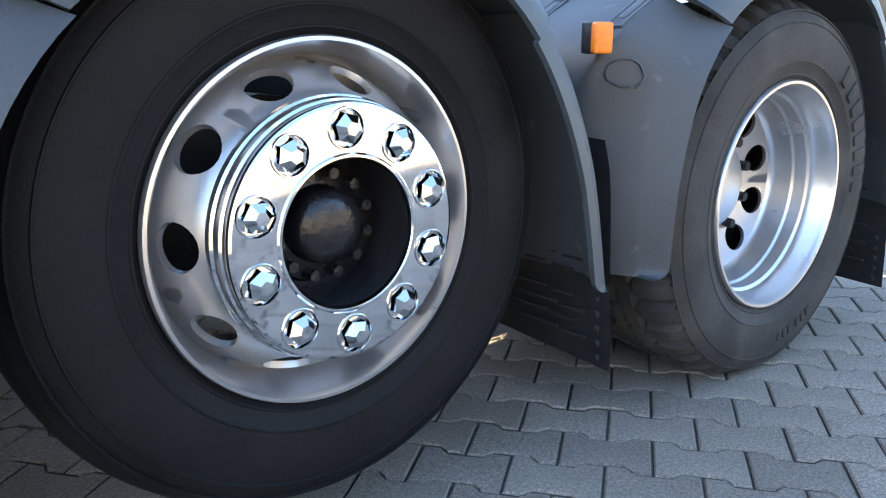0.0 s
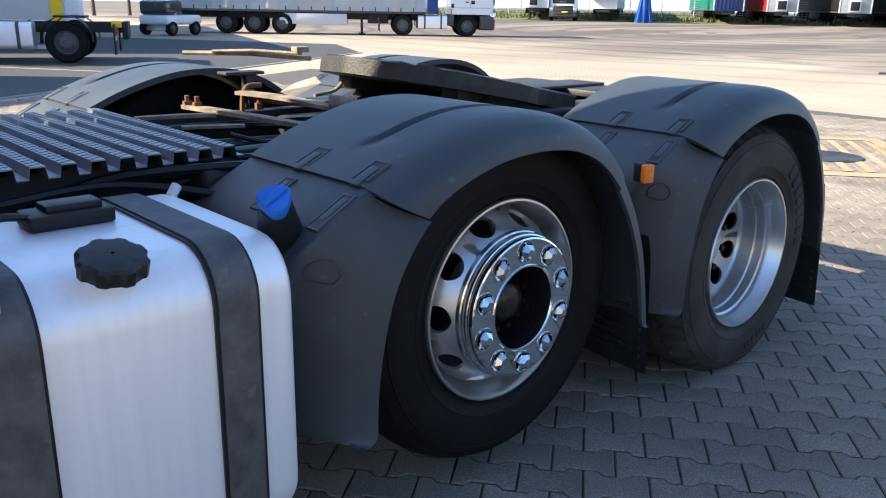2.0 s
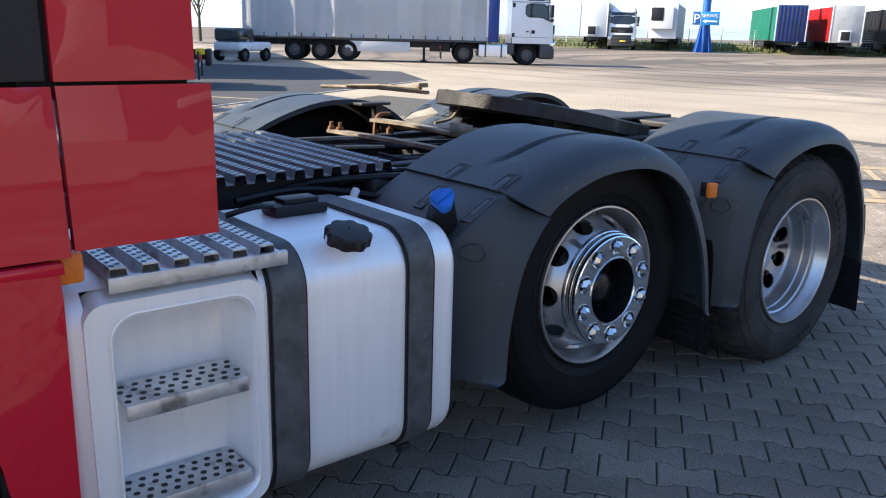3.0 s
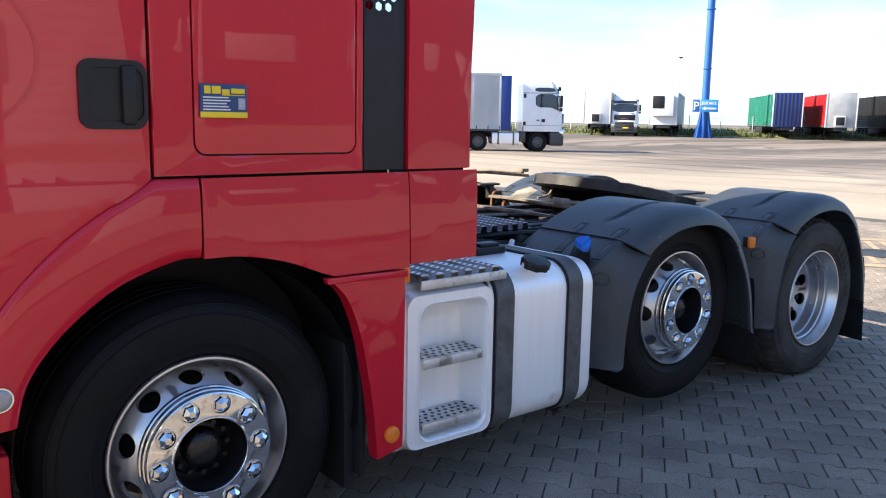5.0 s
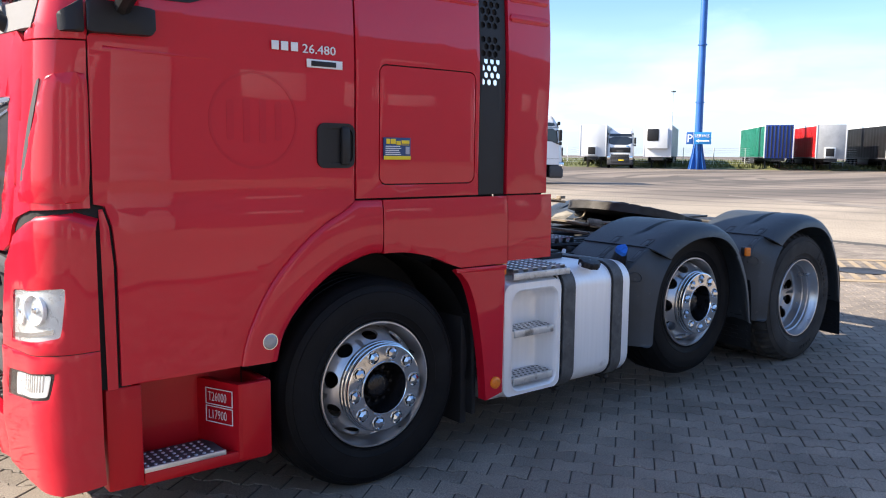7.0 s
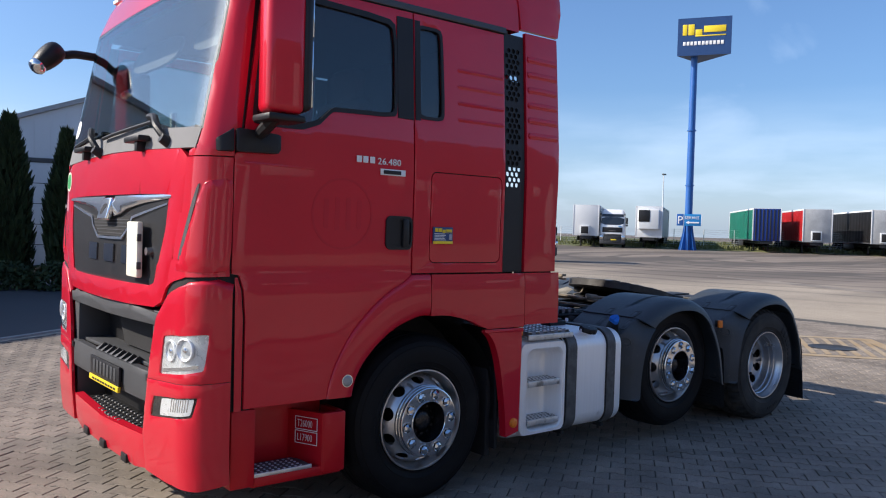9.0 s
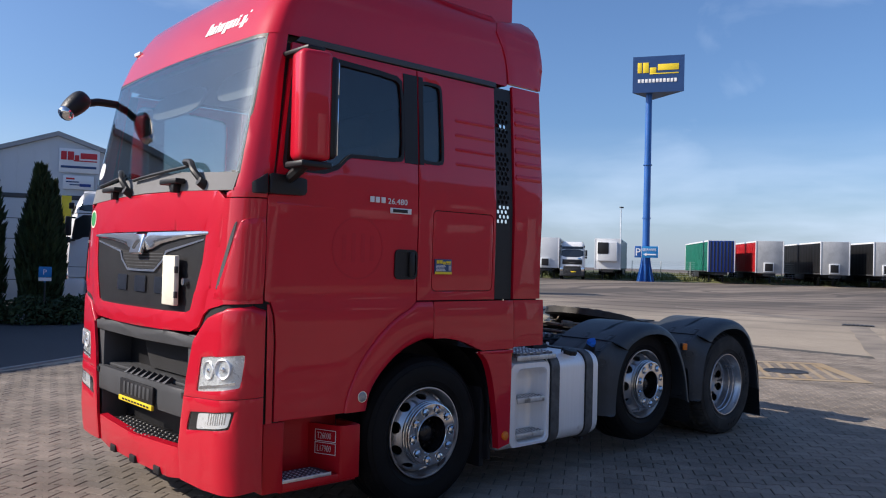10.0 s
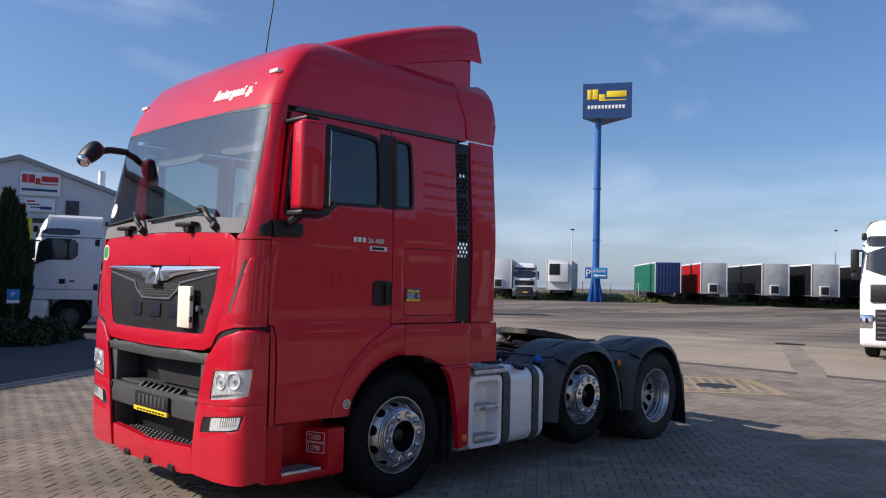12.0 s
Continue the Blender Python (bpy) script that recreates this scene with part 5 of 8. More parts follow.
W1, W2, W3 = (0.0, 0.0, 0.49), (2.604, 0.059, 0.595), (3.95, 0.0, 0.49)
fw = steer_wheel(W1, 0.489, 13)
pw = steer_wheel(W2, 0.60, -1)
dw = drive_wheel(W3, 0.489)
for w, p in ((fw, W1), (pw, W2), (dw, W3)):
    m = Matrix.Translation((p[0], 2 * CY - p[1], p[2])) @ Matrix.Rotation(math.pi, 4, "Z")
    again(w, m, truck)
# unseen shaft added to stop a ray of sun under the frame
bm = bmesh.new()
cyl(bm, (2.0, CY, 0.80), (3.72, CY, 0.535), 0.058, seg=16)
cyl(bm, (3.60, CY, 0.553), (3.70, CY, 0.538), 0.080, seg=16)
part("drive_shaft", bm, STEELD, truck)
for x, z in ((0, 0.49), (2.604, 0.595), (3.95, 0.49)):
    bm = bmesh.new()
    cyl(bm, (x, 0.25, z), (x, 2.15, z), 0.075, seg=16)
    axle = part("axle", bm, STEELD, truck, "dark steel axle")
    for y in (0.27, 2.00):
        bm = bmesh.new()
        cyl(bm, (x, y, z), (x, y + 0.13, z), 0.20, seg=24)
        part("brake_drum", bm, STEELD, axle)
    if x > 3:
        bm = bmesh.new()
        bmesh.ops.create_uvsphere(bm, u_segments=20, v_segments=12, radius=0.26, matrix=Matrix.Translation((x, CY, 0.5)))
        part("differential", bm, STEELD, axle)


# ---- rear fenders ----
CROWN = smooth_line([(-0.625, 0.38), (-0.61, 0.60), (-0.545, 0.83), (-0.40, 1.01), (-0.20, 1.10), (0.0, 1.128), (0.20, 1.11), (0.365, 1.035), (0.505, 0.89), (0.615, 0.67), (0.675, 0.40)], 6)


# the front section is boxy: an upright face, a knee and a sloping shelf
BOXY = smooth_line([(-0.655, 0.38), (-0.672, 0.62), (-0.668, 0.865), (-0.44, 1.012), (-0.20, 1.10), (0.0, 1.128), (0.20, 1.11), (0.365, 1.035), (0.505, 0.89), (0.615, 0.67), (0.675, 0.40)], 6)


def fender_point(x0, s, f, y, r, lift=0.0, press=0.74):
    """f steps along the arch, y inwards from the flank, r down from the crown line; near the lip the boxy line runs over into the round one."""
    last = len(CROWN) - 1
    i, a = min(int(f), last - 1), []
    for L in (BOXY, CROWN):
        d = (Vector(L[min(last, round(f) + 1)]) - Vector(L[max(0, round(f) - 1)])).normalized()
        a.append(Vector(L[i]).lerp(Vector(L[i + 1]), f - i) + Vector((-d.y, d.x)) * (lift - r * press))
    q = a[0].lerp(a[1], min(1.0, max(0.0, (r - 0.03) / 0.09)) if y < 0.1 else 0.0)
    return (x0 + q.x, CY - s * (1.222 - y), q.y)


def chamfer(y, f):
    """The slanted panel beside the upright face narrows towards the shelf."""
    return 0.02 + (y - 0.02) * float(np.interp(f, [9, 13], [1.0, 0.35])) if 0.02 < y < 0.16 else y


def fender_piece(name, i0, i1, lift, x0, s, mat=PLASTIC, parent=None, label=""):
    bm = bmesh.new()
    # distance inwards, drop, and whether the drop belongs to the pressed groove
    sect = [(0.60, 0.0, 0), (0.30, 0.0, 0), (0.262, 0.0, 0), (0.256, 0.020, 1), (0.224, 0.020, 1), (0.218, 0.0, 0), (0.15, 0.0, 0), (0.09, 0.003, 0), (0.045, 0.014, 0), (0.008, 0.036, 0), (-0.012, 0.062, 0), (-0.024, 0.092, 0), (-0.030, 0.128, 0), (-0.018, 0.131, 0), (-0.012, 0.092, 0), (0.004, 0.064, 0), (0.035, 0.040, 0), (0.08, 0.022, 0), (0.25, 0.030, 0), (0.25, 0.034, 0), (0.60, 0.034, 0)]
    if i0 == 0:
        # flat side panel, a crease, then the flange that bends out to the lip
        sect[6:18] = [(0.150, 0.0, 0), (0.136, 0.003, 0), (0.124, 0.011, 0), (0.112, 0.024, 0), (0.024, 0.070, 0), (0.016, 0.079, 0), (-0.030, 0.128, 0), (-0.018, 0.131, 0), (0.026, 0.084, 0), (0.118, 0.034, 0), (0.15, 0.024, 0)]
    rows = []
    last = len(CROWN) - 1
    steps = [float(i) for i in range(i0, i1 + 1)]
    if i0 == 0:
        steps = [0.0, 0.12, 0.35, 0.65] + steps[1:]
    if i1 == last:
        steps = steps[:-1] + [last - 0.65, last - 0.35, last - 0.12, float(last)]

    for f in steps:
        g = min(1.0, max(0.0, (f - 20) / 3)) * min(1.0, max(0.0, (42 - f) / 4))
        # the lip is rounded off at the lower ends
        away = min(f if i0 == 0 else 9, last - f if i1 == last else 9) * 0.037
        cut = 0.055 - math.sqrt(max(0.0, 0.055 ** 2 - (0.055 - away) ** 2)) if away < 0.055 else 0.0
        rows.append([fender_point(x0, s, f, chamfer(y, f) if i0 == 0 else y, min(r, 0.131 - cut), lift, g if pressed else 0.74) for y, r, pressed in sect])
    vs = sheet(bm, rows, closed_v=True)
    bm.faces.new(vs[0]), bm.faces.new(vs[-1])
    return part(name, bm, mat, parent or truck, label, angle=50)


def fender(x0, s, long_front):
    n = len(CROWN) - 1
    top = fender_piece("fender_crown", 17, 46, 0.009, x0, s, label="dark grey plastic fender crown")
    fr = fender_piece("fender_front", 0, 17, 0.0, x0, s, label="dark grey fender front section")
    fender_piece("fender_rear", 46, n, 0.0, x0, s)
    # notched clips on the crown and long pressed slots on the front section
    def on_crown(i, y, lift):
        a, b = Vector(BOXY[i - 1]), Vector(BOXY[i + 1])
        d = (b - a).normalized()
        nn = Vector((-d.y, d.x))
        p = Vector(BOXY[i]) + nn * lift
        return Matrix(((d.x, 0, nn.x, x0 + p.x), (0, s, 0, CY - s * (1.222 - y)), (d.y, 0, nn.y, p.y), (0, 0, 0, 1)))

    for yy in (0.112, 0.36):
        m = on_crown(18, yy, 0.008)
        bm = bmesh.new()
        for dims in ((-0.028, 0.052, -0.030, -0.023), (-0.028, 0.052, 0.023, 0.030), (0.046, 0.053, -0.023, 0.023)):
            box(bm, *dims, -0.006, 0.0025, 0.001)
        bmesh.ops.transform(bm, matrix=m, verts=bm.verts[:])
        clip = part("fender_clip", bm, PLASTIC, fr)
        # flush black plate, the notch's shade put into the colour
        bm = bmesh.new()
        box(bm, -0.028, 0.046, -0.023, 0.023, -0.006, 0.001)
        bmesh.ops.transform(bm, matrix=m, verts=bm.verts[:])
        part("clip_slot", bm, BLACK, clip)
        bm = bmesh.new()
        box(bm, -0.05, 0.028, -0.016, 0.016, -0.008, 0.003, 0.001)
        bmesh.ops.transform(bm, matrix=m, verts=bm.verts[:])
        part("clip_tongue", bm, PLASTIC, clip)
    for yy in (0.09, 0.34):
        m = on_crown(15, yy, 0.0)
        bm = bmesh.new()
        for dims in ((-0.065, 0.065, -0.024, -0.017), (-0.065, 0.065, 0.017, 0.024), (-0.065, -0.058, -0.017, 0.017), (0.058, 0.065, -0.017, 0.017)):
            box(bm, *dims, -0.008, 0.002, 0.001)
        bmesh.ops.transform(bm, matrix=m, verts=bm.verts[:])
        rc = part("fender_recess", bm, PLASTIC, fr)
        # black plate that paints the shade on the slot's floor
        bm = bmesh.new()
        box(bm, -0.058, 0.058, -0.017, 0.017, -0.008, 0.0008)
        bmesh.ops.transform(bm, matrix=m, verts=bm.verts[:])
        part("recess_floor", bm, BLACK, rc)
        bm = bmesh.new()
        box(bm, -0.030, 0.050, -0.011, 0.011, -0.002, 0.0018, 0.0008)
        bmesh.ops.transform(bm, matrix=m, verts=bm.verts[:])
        part("recess_tongue", bm, PLASTIC, rc)
    # round boss pressed into the front section
    bm = bmesh.new()
    rows = []
    for rad, out in ((0.040, 0.0), (0.0385, 0.003), (0.0365, 0.003), (0.035, 0.0)):
        row = []
        for a in np.linspace(0, 2 * math.pi, 33)[:-1]:
            r, f = 0.047 + rad * math.sin(a) / 2.2, 11.3 + rad * math.cos(a) / 0.040
            p = fender_point(x0, s, f, chamfer(0.112 - 1.913 * (r - 0.024), f), r)
            row.append((p[0] - out * 0.6, p[1] - s * out * 0.8, p[2]))
        rows.append(row)
    sheet(bm, rows, closed_v=True)
    part("round_boss", bm, PLASTIC, fr)
    # ribbed flap behind the wheel
    bm = bmesh.new()
    xa, zb = (x0 + 0.625, 0.205) if long_front else (x0 + 0.605, 0.13)
    rows = []
    for t in np.linspace(0, 1, 10):
        z = 0.72 + (zb - 0.72) * t
        q = (1.0 - z) / (1.0 - zb)
        xx = xa - 0.20 * max(0.0, 0.45 - q) + (0.10 * q if not long_front else 0.06 * q)
        rows.append([(xx, CY - s * (1.2 - y), z - 0.04 * (0.6 - y)) for y in (-0.015, 0.15, 0.3, 0.45, 0.6)])
    vs = sheet(bm, rows)
    bmesh.ops.solidify(bm, geom=bm.faces[:], thickness=0.014)
    fl = part("mud_flap", bm, FLAP, truck, "black rubber mud flap with rows of slots")

    def flap_x(z):
        t = (1.0 - z) / (1.0 - zb)
        return xa - 0.20 * max(0.0, 0.45 - t) + (0.10 * t if not long_front else 0.06 * t)
    # thin matte black bars on the flap stand for the shade in its slots
    slot_mesh = {}
    for j in range(17):
        if j == 10:
            continue
        z0 = 0.69 - j * 0.030
        for c, half in ((0.075, 0.030), (0.185, 0.058), (0.32, 0.034), (0.45, 0.055)):
            y = c + 0.035 * (j % 2)
            z = z0 - 0.04 * (0.6 - y)
            if z < zb + 0.03:
                continue
            m = Matrix.Translation((flap_x(z + 0.04 * (0.6 - y)) - 0.0147, CY - s * (1.2 - y), z))
            if half not in slot_mesh:
                bm = bmesh.new()
                box(bm, -0.0028, 0.0028, -half, half, -0.0032, 0.0032)
                slot_mesh[half] = part("flap_slot", bm, MATTE, fl)
                slot_mesh[half].matrix_local = m
            else:
                again(slot_mesh[half], m, fl)
    # matte black pads along the edge, for the shade in the holes
    for k in range(5):
        z = zb + 0.03 + 0.034 * k
        bm = bmesh.new()
        box(bm, flap_x(z) - 0.018, flap_x(z) - 0.010, *sorted((CY - s * (1.2 - 0.004), CY - s * (1.2 - 0.016))), z - 0.030, z - 0.016, 0.003)
        part("flap_hole", bm, MATTE, fl)
    return fr


for s in (1, -1):
    fender(2.585, s, True)
    fender(3.94, s, False)
    bm = bmesh.new()
    box(bm, -0.010, 0.012, -0.021, 0.021, -0.031, 0.031, 0.006, 3)
    mm = Matrix.Translation((3.240, CY - s * 1.170, 0.893)) @ Matrix.Rotation(radians(70 * s), 4, "Z")
    bmesh.ops.transform(bm, matrix=mm, verts=bm.verts[:])
    lm = part("side_marker_lamp", bm, ORANGE, truck, "amber side marker lamp on the fender")
    bm = bmesh.new()
    box(bm, 0.010, 0.05, -0.022, 0.022, -0.032, 0.032, 0.006)
    bmesh.ops.transform(bm, matrix=mm, verts=bm.verts[:])
    part("lamp_base", bm, BLACK, lm)
bm = bmesh.new()
box(bm, 4.70, 4.75, 0.30, 2.10, 0.62, 0.74, 0.01)
part("tail_lamp_bar", bm, BLACK, truck)
# front wheel housing
for s in (1, -1):
    bm = bmesh.new()
    rows = []
    for a in np.linspace(-12, 205, 28):
        rows.append([(0.60 * math.cos(radians(a)) * (1.0 if a < 90 else 0.92), CY - s * y, 0.53 + 0.585 * math.sin(radians(a))) for y in (1.19, 0.75)])
    sheet(bm, rows)
    bmesh.ops.solidify(bm, geom=bm.faces[:], thickness=0.012)
    part("wheel_housing", bm, MATTE, truck)
    bm = bmesh.new()
    box(bm, 0.56, 0.60, *sorted((CY - s * 1.16, CY - s * 0.80)), 0.17, 0.75, 0.004)
    part("front_mud_flap", bm, MATTE, truck)
    # added dark plate, hides the sunlit ground behind the arch
    bm = bmesh.new()
    box(bm, 0.605, 0.63, *sorted((CY - s * 1.20, CY - s * 0.01)), 0.22, 1.0, 0.004)
    part("housing_back_plate", bm, MATTE, truck)


# ---- chassis ----
for y in (0.80, 1.60):
    bm = bmesh.new()
    box(bm, -1.0, 4.98, y - 0.035, y + 0.035, 0.70, 0.98, 0.006)
    part("frame_rail", bm, STEELD, truck, "black chassis frame rail")
for x in (0.9, 1.9, 2.9, 4.3, 4.93):
    bm = bmesh.new()
    box(bm, x - 0.05, x + 0.05, 0.8, 1.6, 0.74, 0.95, 0.01)
    part("crossmember", bm, STEELD, truck)
bm = bmesh.new()
box(bm, -1.0, 0.65, 0.35, 2.05, 0.62, 1.15, 0.05)
box(bm, 0.7, 2.2, 0.92, 1.48, 0.50, 0.85, 0.05)
part("engine_block", bm, MATTE, truck)
for k, (x, y, z, dx, dy, dz) in enumerate(((1.95, 0.55, 0.80, 0.30, 0.22, 0.16), (2.05, 0.66, 0.92, 0.16, 0.12, 0.09), (1.5, 0.72, 0.80, 0.4, 0.1, 0.14), (2.55, 1.0, 0.86, 0.30, 0.24, 0.16), (2.9, 1.45, 0.86, 0.3, 0.2, 0.2), (2.3, 1.95, 0.7, 0.5, 0.35, 0.35))):
    bm = bmesh.new()
    box(bm, x - dx / 2, x + dx / 2, y - dy / 2, y + dy / 2, z - dz / 2, z + dz / 2, 0.03, 3)
    part("valve_block", bm, STEELD, truck)
# unseen drums added to fill the underside and keep sun out
for y0, x1 in ((0.98, 3.10), (1.42, 3.10)):
    bm = bmesh.new()
    cyl(bm, (x1, y0, 0.60), (x1 + 0.62, y0, 0.60), 0.14, seg=20)
    part("air_tank", bm, STEELD, truck, "black drum added under the chassis to block sun")
# unseen box added on the far side, shades the ground below
bm = bmesh.new()
box(bm, 0.80, 1.95, 1.75, 2.38, 0.27, 0.95, 0.06, 3)
part("silencer_box", bm, STEELD, truck, "dark box added on the far side of the chassis to block sun")
rng = random.Random(4)
for k in range(16):
    bm = bmesh.new()
    x, y = 1.35 + rng.random() * 0.6, 0.62 + rng.random() * 0.9
    x2, y2 = x + 0.6 + rng.random() * 0.7, y + rng.uniform(-0.35, 0.35)
    tube(bm, smooth_line([(x, y, 0.86 + rng.random() * 0.1), (x + 0.3, y, 0.93 + rng.random() * 0.06), (x2, y2, 0.88 + rng.random() * 0.1)], 5), 0.008 + 0.008 * rng.random(), 6)
    part("air_line", bm, BLACK, truck)
# dusty straps, brackets and valves before the coupling
def flat_bar(bm, pts, w, h):
    """A flat bar of that width and thickness along a line of points."""
    pts = [Vector(p) for p in smooth_line(pts, 5)]
    rows = []
    for k, p in enumerate(pts):
        d = (pts[min(k + 1, len(pts) - 1)] - pts[max(k - 1, 0)]).normalized()
        a = d.cross(Vector((0, 0, 1))).normalized() * (w / 2)
        b = Vector((0, 0, h / 2))
        rows.append([p - a - b, p + a - b, p + a + b, p - a + b])
    vs = sheet(bm, rows, closed_v=True)
    bm.faces.new(vs[0]), bm.faces.new(vs[-1])


for pts, w, h, mt in (
        ([(2.42, 1.64, 1.008), (2.46, 1.42, 1.006), (2.50, 1.18, 1.004), (2.60, 0.98, 0.985), (2.74, 0.80, 0.965)], 0.050, 0.016, RUSTY),
        ([(2.60, 1.53, 1.062), (2.66, 1.30, 1.058), (2.74, 1.06, 1.035), (2.86, 0.88, 1.020)], 0.060, 0.014, RUSTY),
        ([(2.66, 1.46, 1.036), (2.74, 1.22, 1.034), (2.86, 1.00, 1.020)], 0.040, 0.018, RUSTY),
        ([(2.15, 1.50, 0.995), (2.30, 1.44, 1.000), (2.42, 1.40, 1.000)], 0.045, 0.012, RUSTY),
        ([(2.22, 1.26, 0.985), (2.42, 1.18, 0.985)], 0.035, 0.010, RUSTY),
        ([(2.16, 0.74, 0.955), (2.42, 0.72, 0.965), (2.70, 0.72, 0.975)], 0.050, 0.020, STEELD)):
    bm = bmesh.new()
    flat_bar(bm, pts, w, h)
    part("mounting_strap", bm, mt, truck, "dusty steel mounting strap" if mt is RUSTY else "")
for x, y in ((2.42, 1.63), (2.435, 1.575), (2.62, 1.42), (2.80, 0.97), (2.88, 0.90)):
    bm = bmesh.new()
    cyl(bm, (x, y, 1.005), (x, y, 1.030), 0.018, seg=6)
    cyl(bm, (x, y, 1.030), (x, y, 1.052), 0.010, seg=8)
    part("bolt", bm, RUST, truck, "rusty bolt")
# rusty hose upright, carried by a bracket with a flat head
bm = bmesh.new()
tube(bm, smooth_line([(2.60, 1.52, 0.975), (2.605, 1.525, 1.02), (2.615, 1.53, 1.06), (2.64, 1.535, 1.085), (2.70, 1.54, 1.085)], 5), 0.011, 8)
part("rusty_hose", bm, RUST, truck, "rusty upright hose")
bm = bmesh.new()
box(bm, 2.60, 2.78, 1.64, 1.72, 1.118, 1.132, 0.004)
box(bm, 2.70, 2.74, 1.655, 1.70, 1.03, 1.12, 0.004)
part("hose_bracket", bm, GREASY, truck, "greasy hose bracket with a flat head")
bm = bmesh.new()
box(bm, 2.62, 2.66, 1.50, 1.55, 1.00, 1.07, 0.004)
part("hose_clamp", bm, GREASY, truck)
# dusty guard sheet that leans before the coupling
bm = bmesh.new()
vs = [bm.verts.new(p) for p in ((2.74, 1.36, 1.050), (2.80, 1.56, 1.050), (2.90, 1.60, 1.080), (2.96, 1.53, 1.110), (2.90, 1.40, 1.095))]
bm.faces.new(vs)
bmesh.ops.solidify(bm, geom=bm.faces[:], thickness=0.006)
part("guard_sheet", bm, CONCRETE0, truck, "pale dusty guard sheet")
bm = bmesh.new()
tube(bm, smooth_line([(2.80, 1.30, 1.06), (2.90, 1.30, 1.075), (2.98, 1.34, 1.12)], 4), 0.008)
part("bent_rod", bm, RUSTY, truck)
bm = bmesh.new()
cyl(bm, (2.715, 1.08, 1.055), (2.80, 1.02, 1.050), 0.033, 0.026, seg=16)
cyl(bm, (2.80, 1.02, 1.050), (2.86, 0.98, 1.048), 0.016, seg=10)
part("air_valve", bm, RUSTY, truck, "dusty air valve")
bm = bmesh.new()
tube(bm, smooth_line([(2.28, 1.02, 0.985), (2.36, 0.90, 0.968), (2.52, 0.88, 0.985), (2.60, 0.98, 0.995)], 5), 0.008, 6)
part("cable_loop", bm, STEELD, truck)
bm = bmesh.new()
tube(bm, smooth_line([(2.16, 0.77, 0.90), (2.13, 0.73, 0.905), (2.10, 0.68, 0.885), (2.08, 0.645, 0.845), (2.07, 0.62, 0.78)], 5), 0.024, 10)
part("filler_hose", bm, STEELD, truck, "grey rubber filler hose")
bm = bmesh.new()
cyl(bm, (1.835, 0.52, 0.925), (1.860, 0.535, 0.950), 0.014, seg=12)
cn = part("cable_connector", bm, WHITEP, truck, "pale cable connector with a yellow-green ring")
bm = bmesh.new()
cyl(bm, (1.825, 0.514, 0.915), (1.835, 0.52, 0.925), 0.016, seg=12)
part("connector_ring", bm, YELLOW, cn)
# catwalk: pressed channels that run across
def channel_plate(bm, x0, x1, y0, y1, z, pitch, height):
    n = int(round((x1 - x0) / pitch))
    pr = []
    for k in range(n):
        a = x0 + k * pitch
        pr += [(a + pitch * 0.05, z), (a + pitch * 0.12, z + height), (a + pitch * 0.60, z + height), (a + pitch * 0.67, z), (a + pitch * 0.98, z)]
    rows = [[(x, y, zz) for x, zz in pr] for y in (y0, y1)]
    low = [[(x, y, zz - 0.004) for x, zz in pr] for y in (y1, y0)]
    sheet(bm, rows + low, closed_u=True)


# dark discs laid on the ribs in place of cut holes
def channel_hole_discs(bm, x0, x1, y0, y1, z, pitch, height):
    for k in range(int(round((x1 - x0) / pitch))):
        for q in range(int((y1 - y0) / 0.034)):
            for e in (0.25, 0.48):
                cx, cyy = x0 + k * pitch + pitch * e, y0 + 0.02 + q * 0.034 + 0.012 * (e > 0.3)
                v = cyl(bm, (cx, cyy, z + height - 0.001), (cx, cyy, z + height + 0.0012), 0.0066, seg=8)


bm = bmesh.new()
channel_plate(bm, 1.177, 2.139, 0.68, 1.75, 0.982, 0.074, 0.030)
walkway = part("catwalk", bm, WALKWAY, truck, "ribbed aluminium catwalk plate")
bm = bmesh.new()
channel_hole_discs(bm, 1.177, 2.139, 0.68, 1.75, 0.982, 0.074, 0.030)
tagged(part("tread_perforation", bm, HOLE_SHADE, walkway), kind="stuff")

# fifth wheel: tilted greasy plate with a rear throat, on two pedestals
def fifth_outline():
    pts = []
    for a in np.linspace(60, 300, 37):
        pts.append((0.48 * math.cos(radians(a)) * (1.0 if abs(a - 180) > 40 else 0.97), 0.475 * math.sin(radians(a))))
    pts += [(0.50, -0.40), (0.62, -0.28), (0.60, -0.20), (0.25, -0.035), (0.0, -0.03), (-0.03, 0.0), (0.0, 0.03), (0.25, 0.035), (0.60, 0.20), (0.62, 0.28), (0.50, 0.40)]
    return pts


FW = Matrix.Translation((3.33, CY, 1.137)) @ Matrix.Rotation(radians(10.5), 4, "Y")
bm = bmesh.new()
skin(bm, fifth_outline(), lambda u, v: (u, v, 0.0), (0, 0, 1), (), 0.07, 0.08, 0.08, 0.008)
bmesh.ops.transform(bm, matrix=FW, verts=bm.verts[:])
fifth = part("fifth_wheel", bm, GREASY, truck, "greasy tilted fifth wheel coupling plate")
for dims in ((-0.20, 0.25, 0.29, 0.39, -0.12, -0.052), (-0.20, 0.25, -0.39, -0.29, -0.12, -0.052)):
    bm = bmesh.new()
    box(bm, *dims, 0.012)
    bmesh.ops.transform(bm, matrix=FW, verts=bm.verts[:])
    part("bearing_block", bm, GREASY, fifth)
bm = bmesh.new()
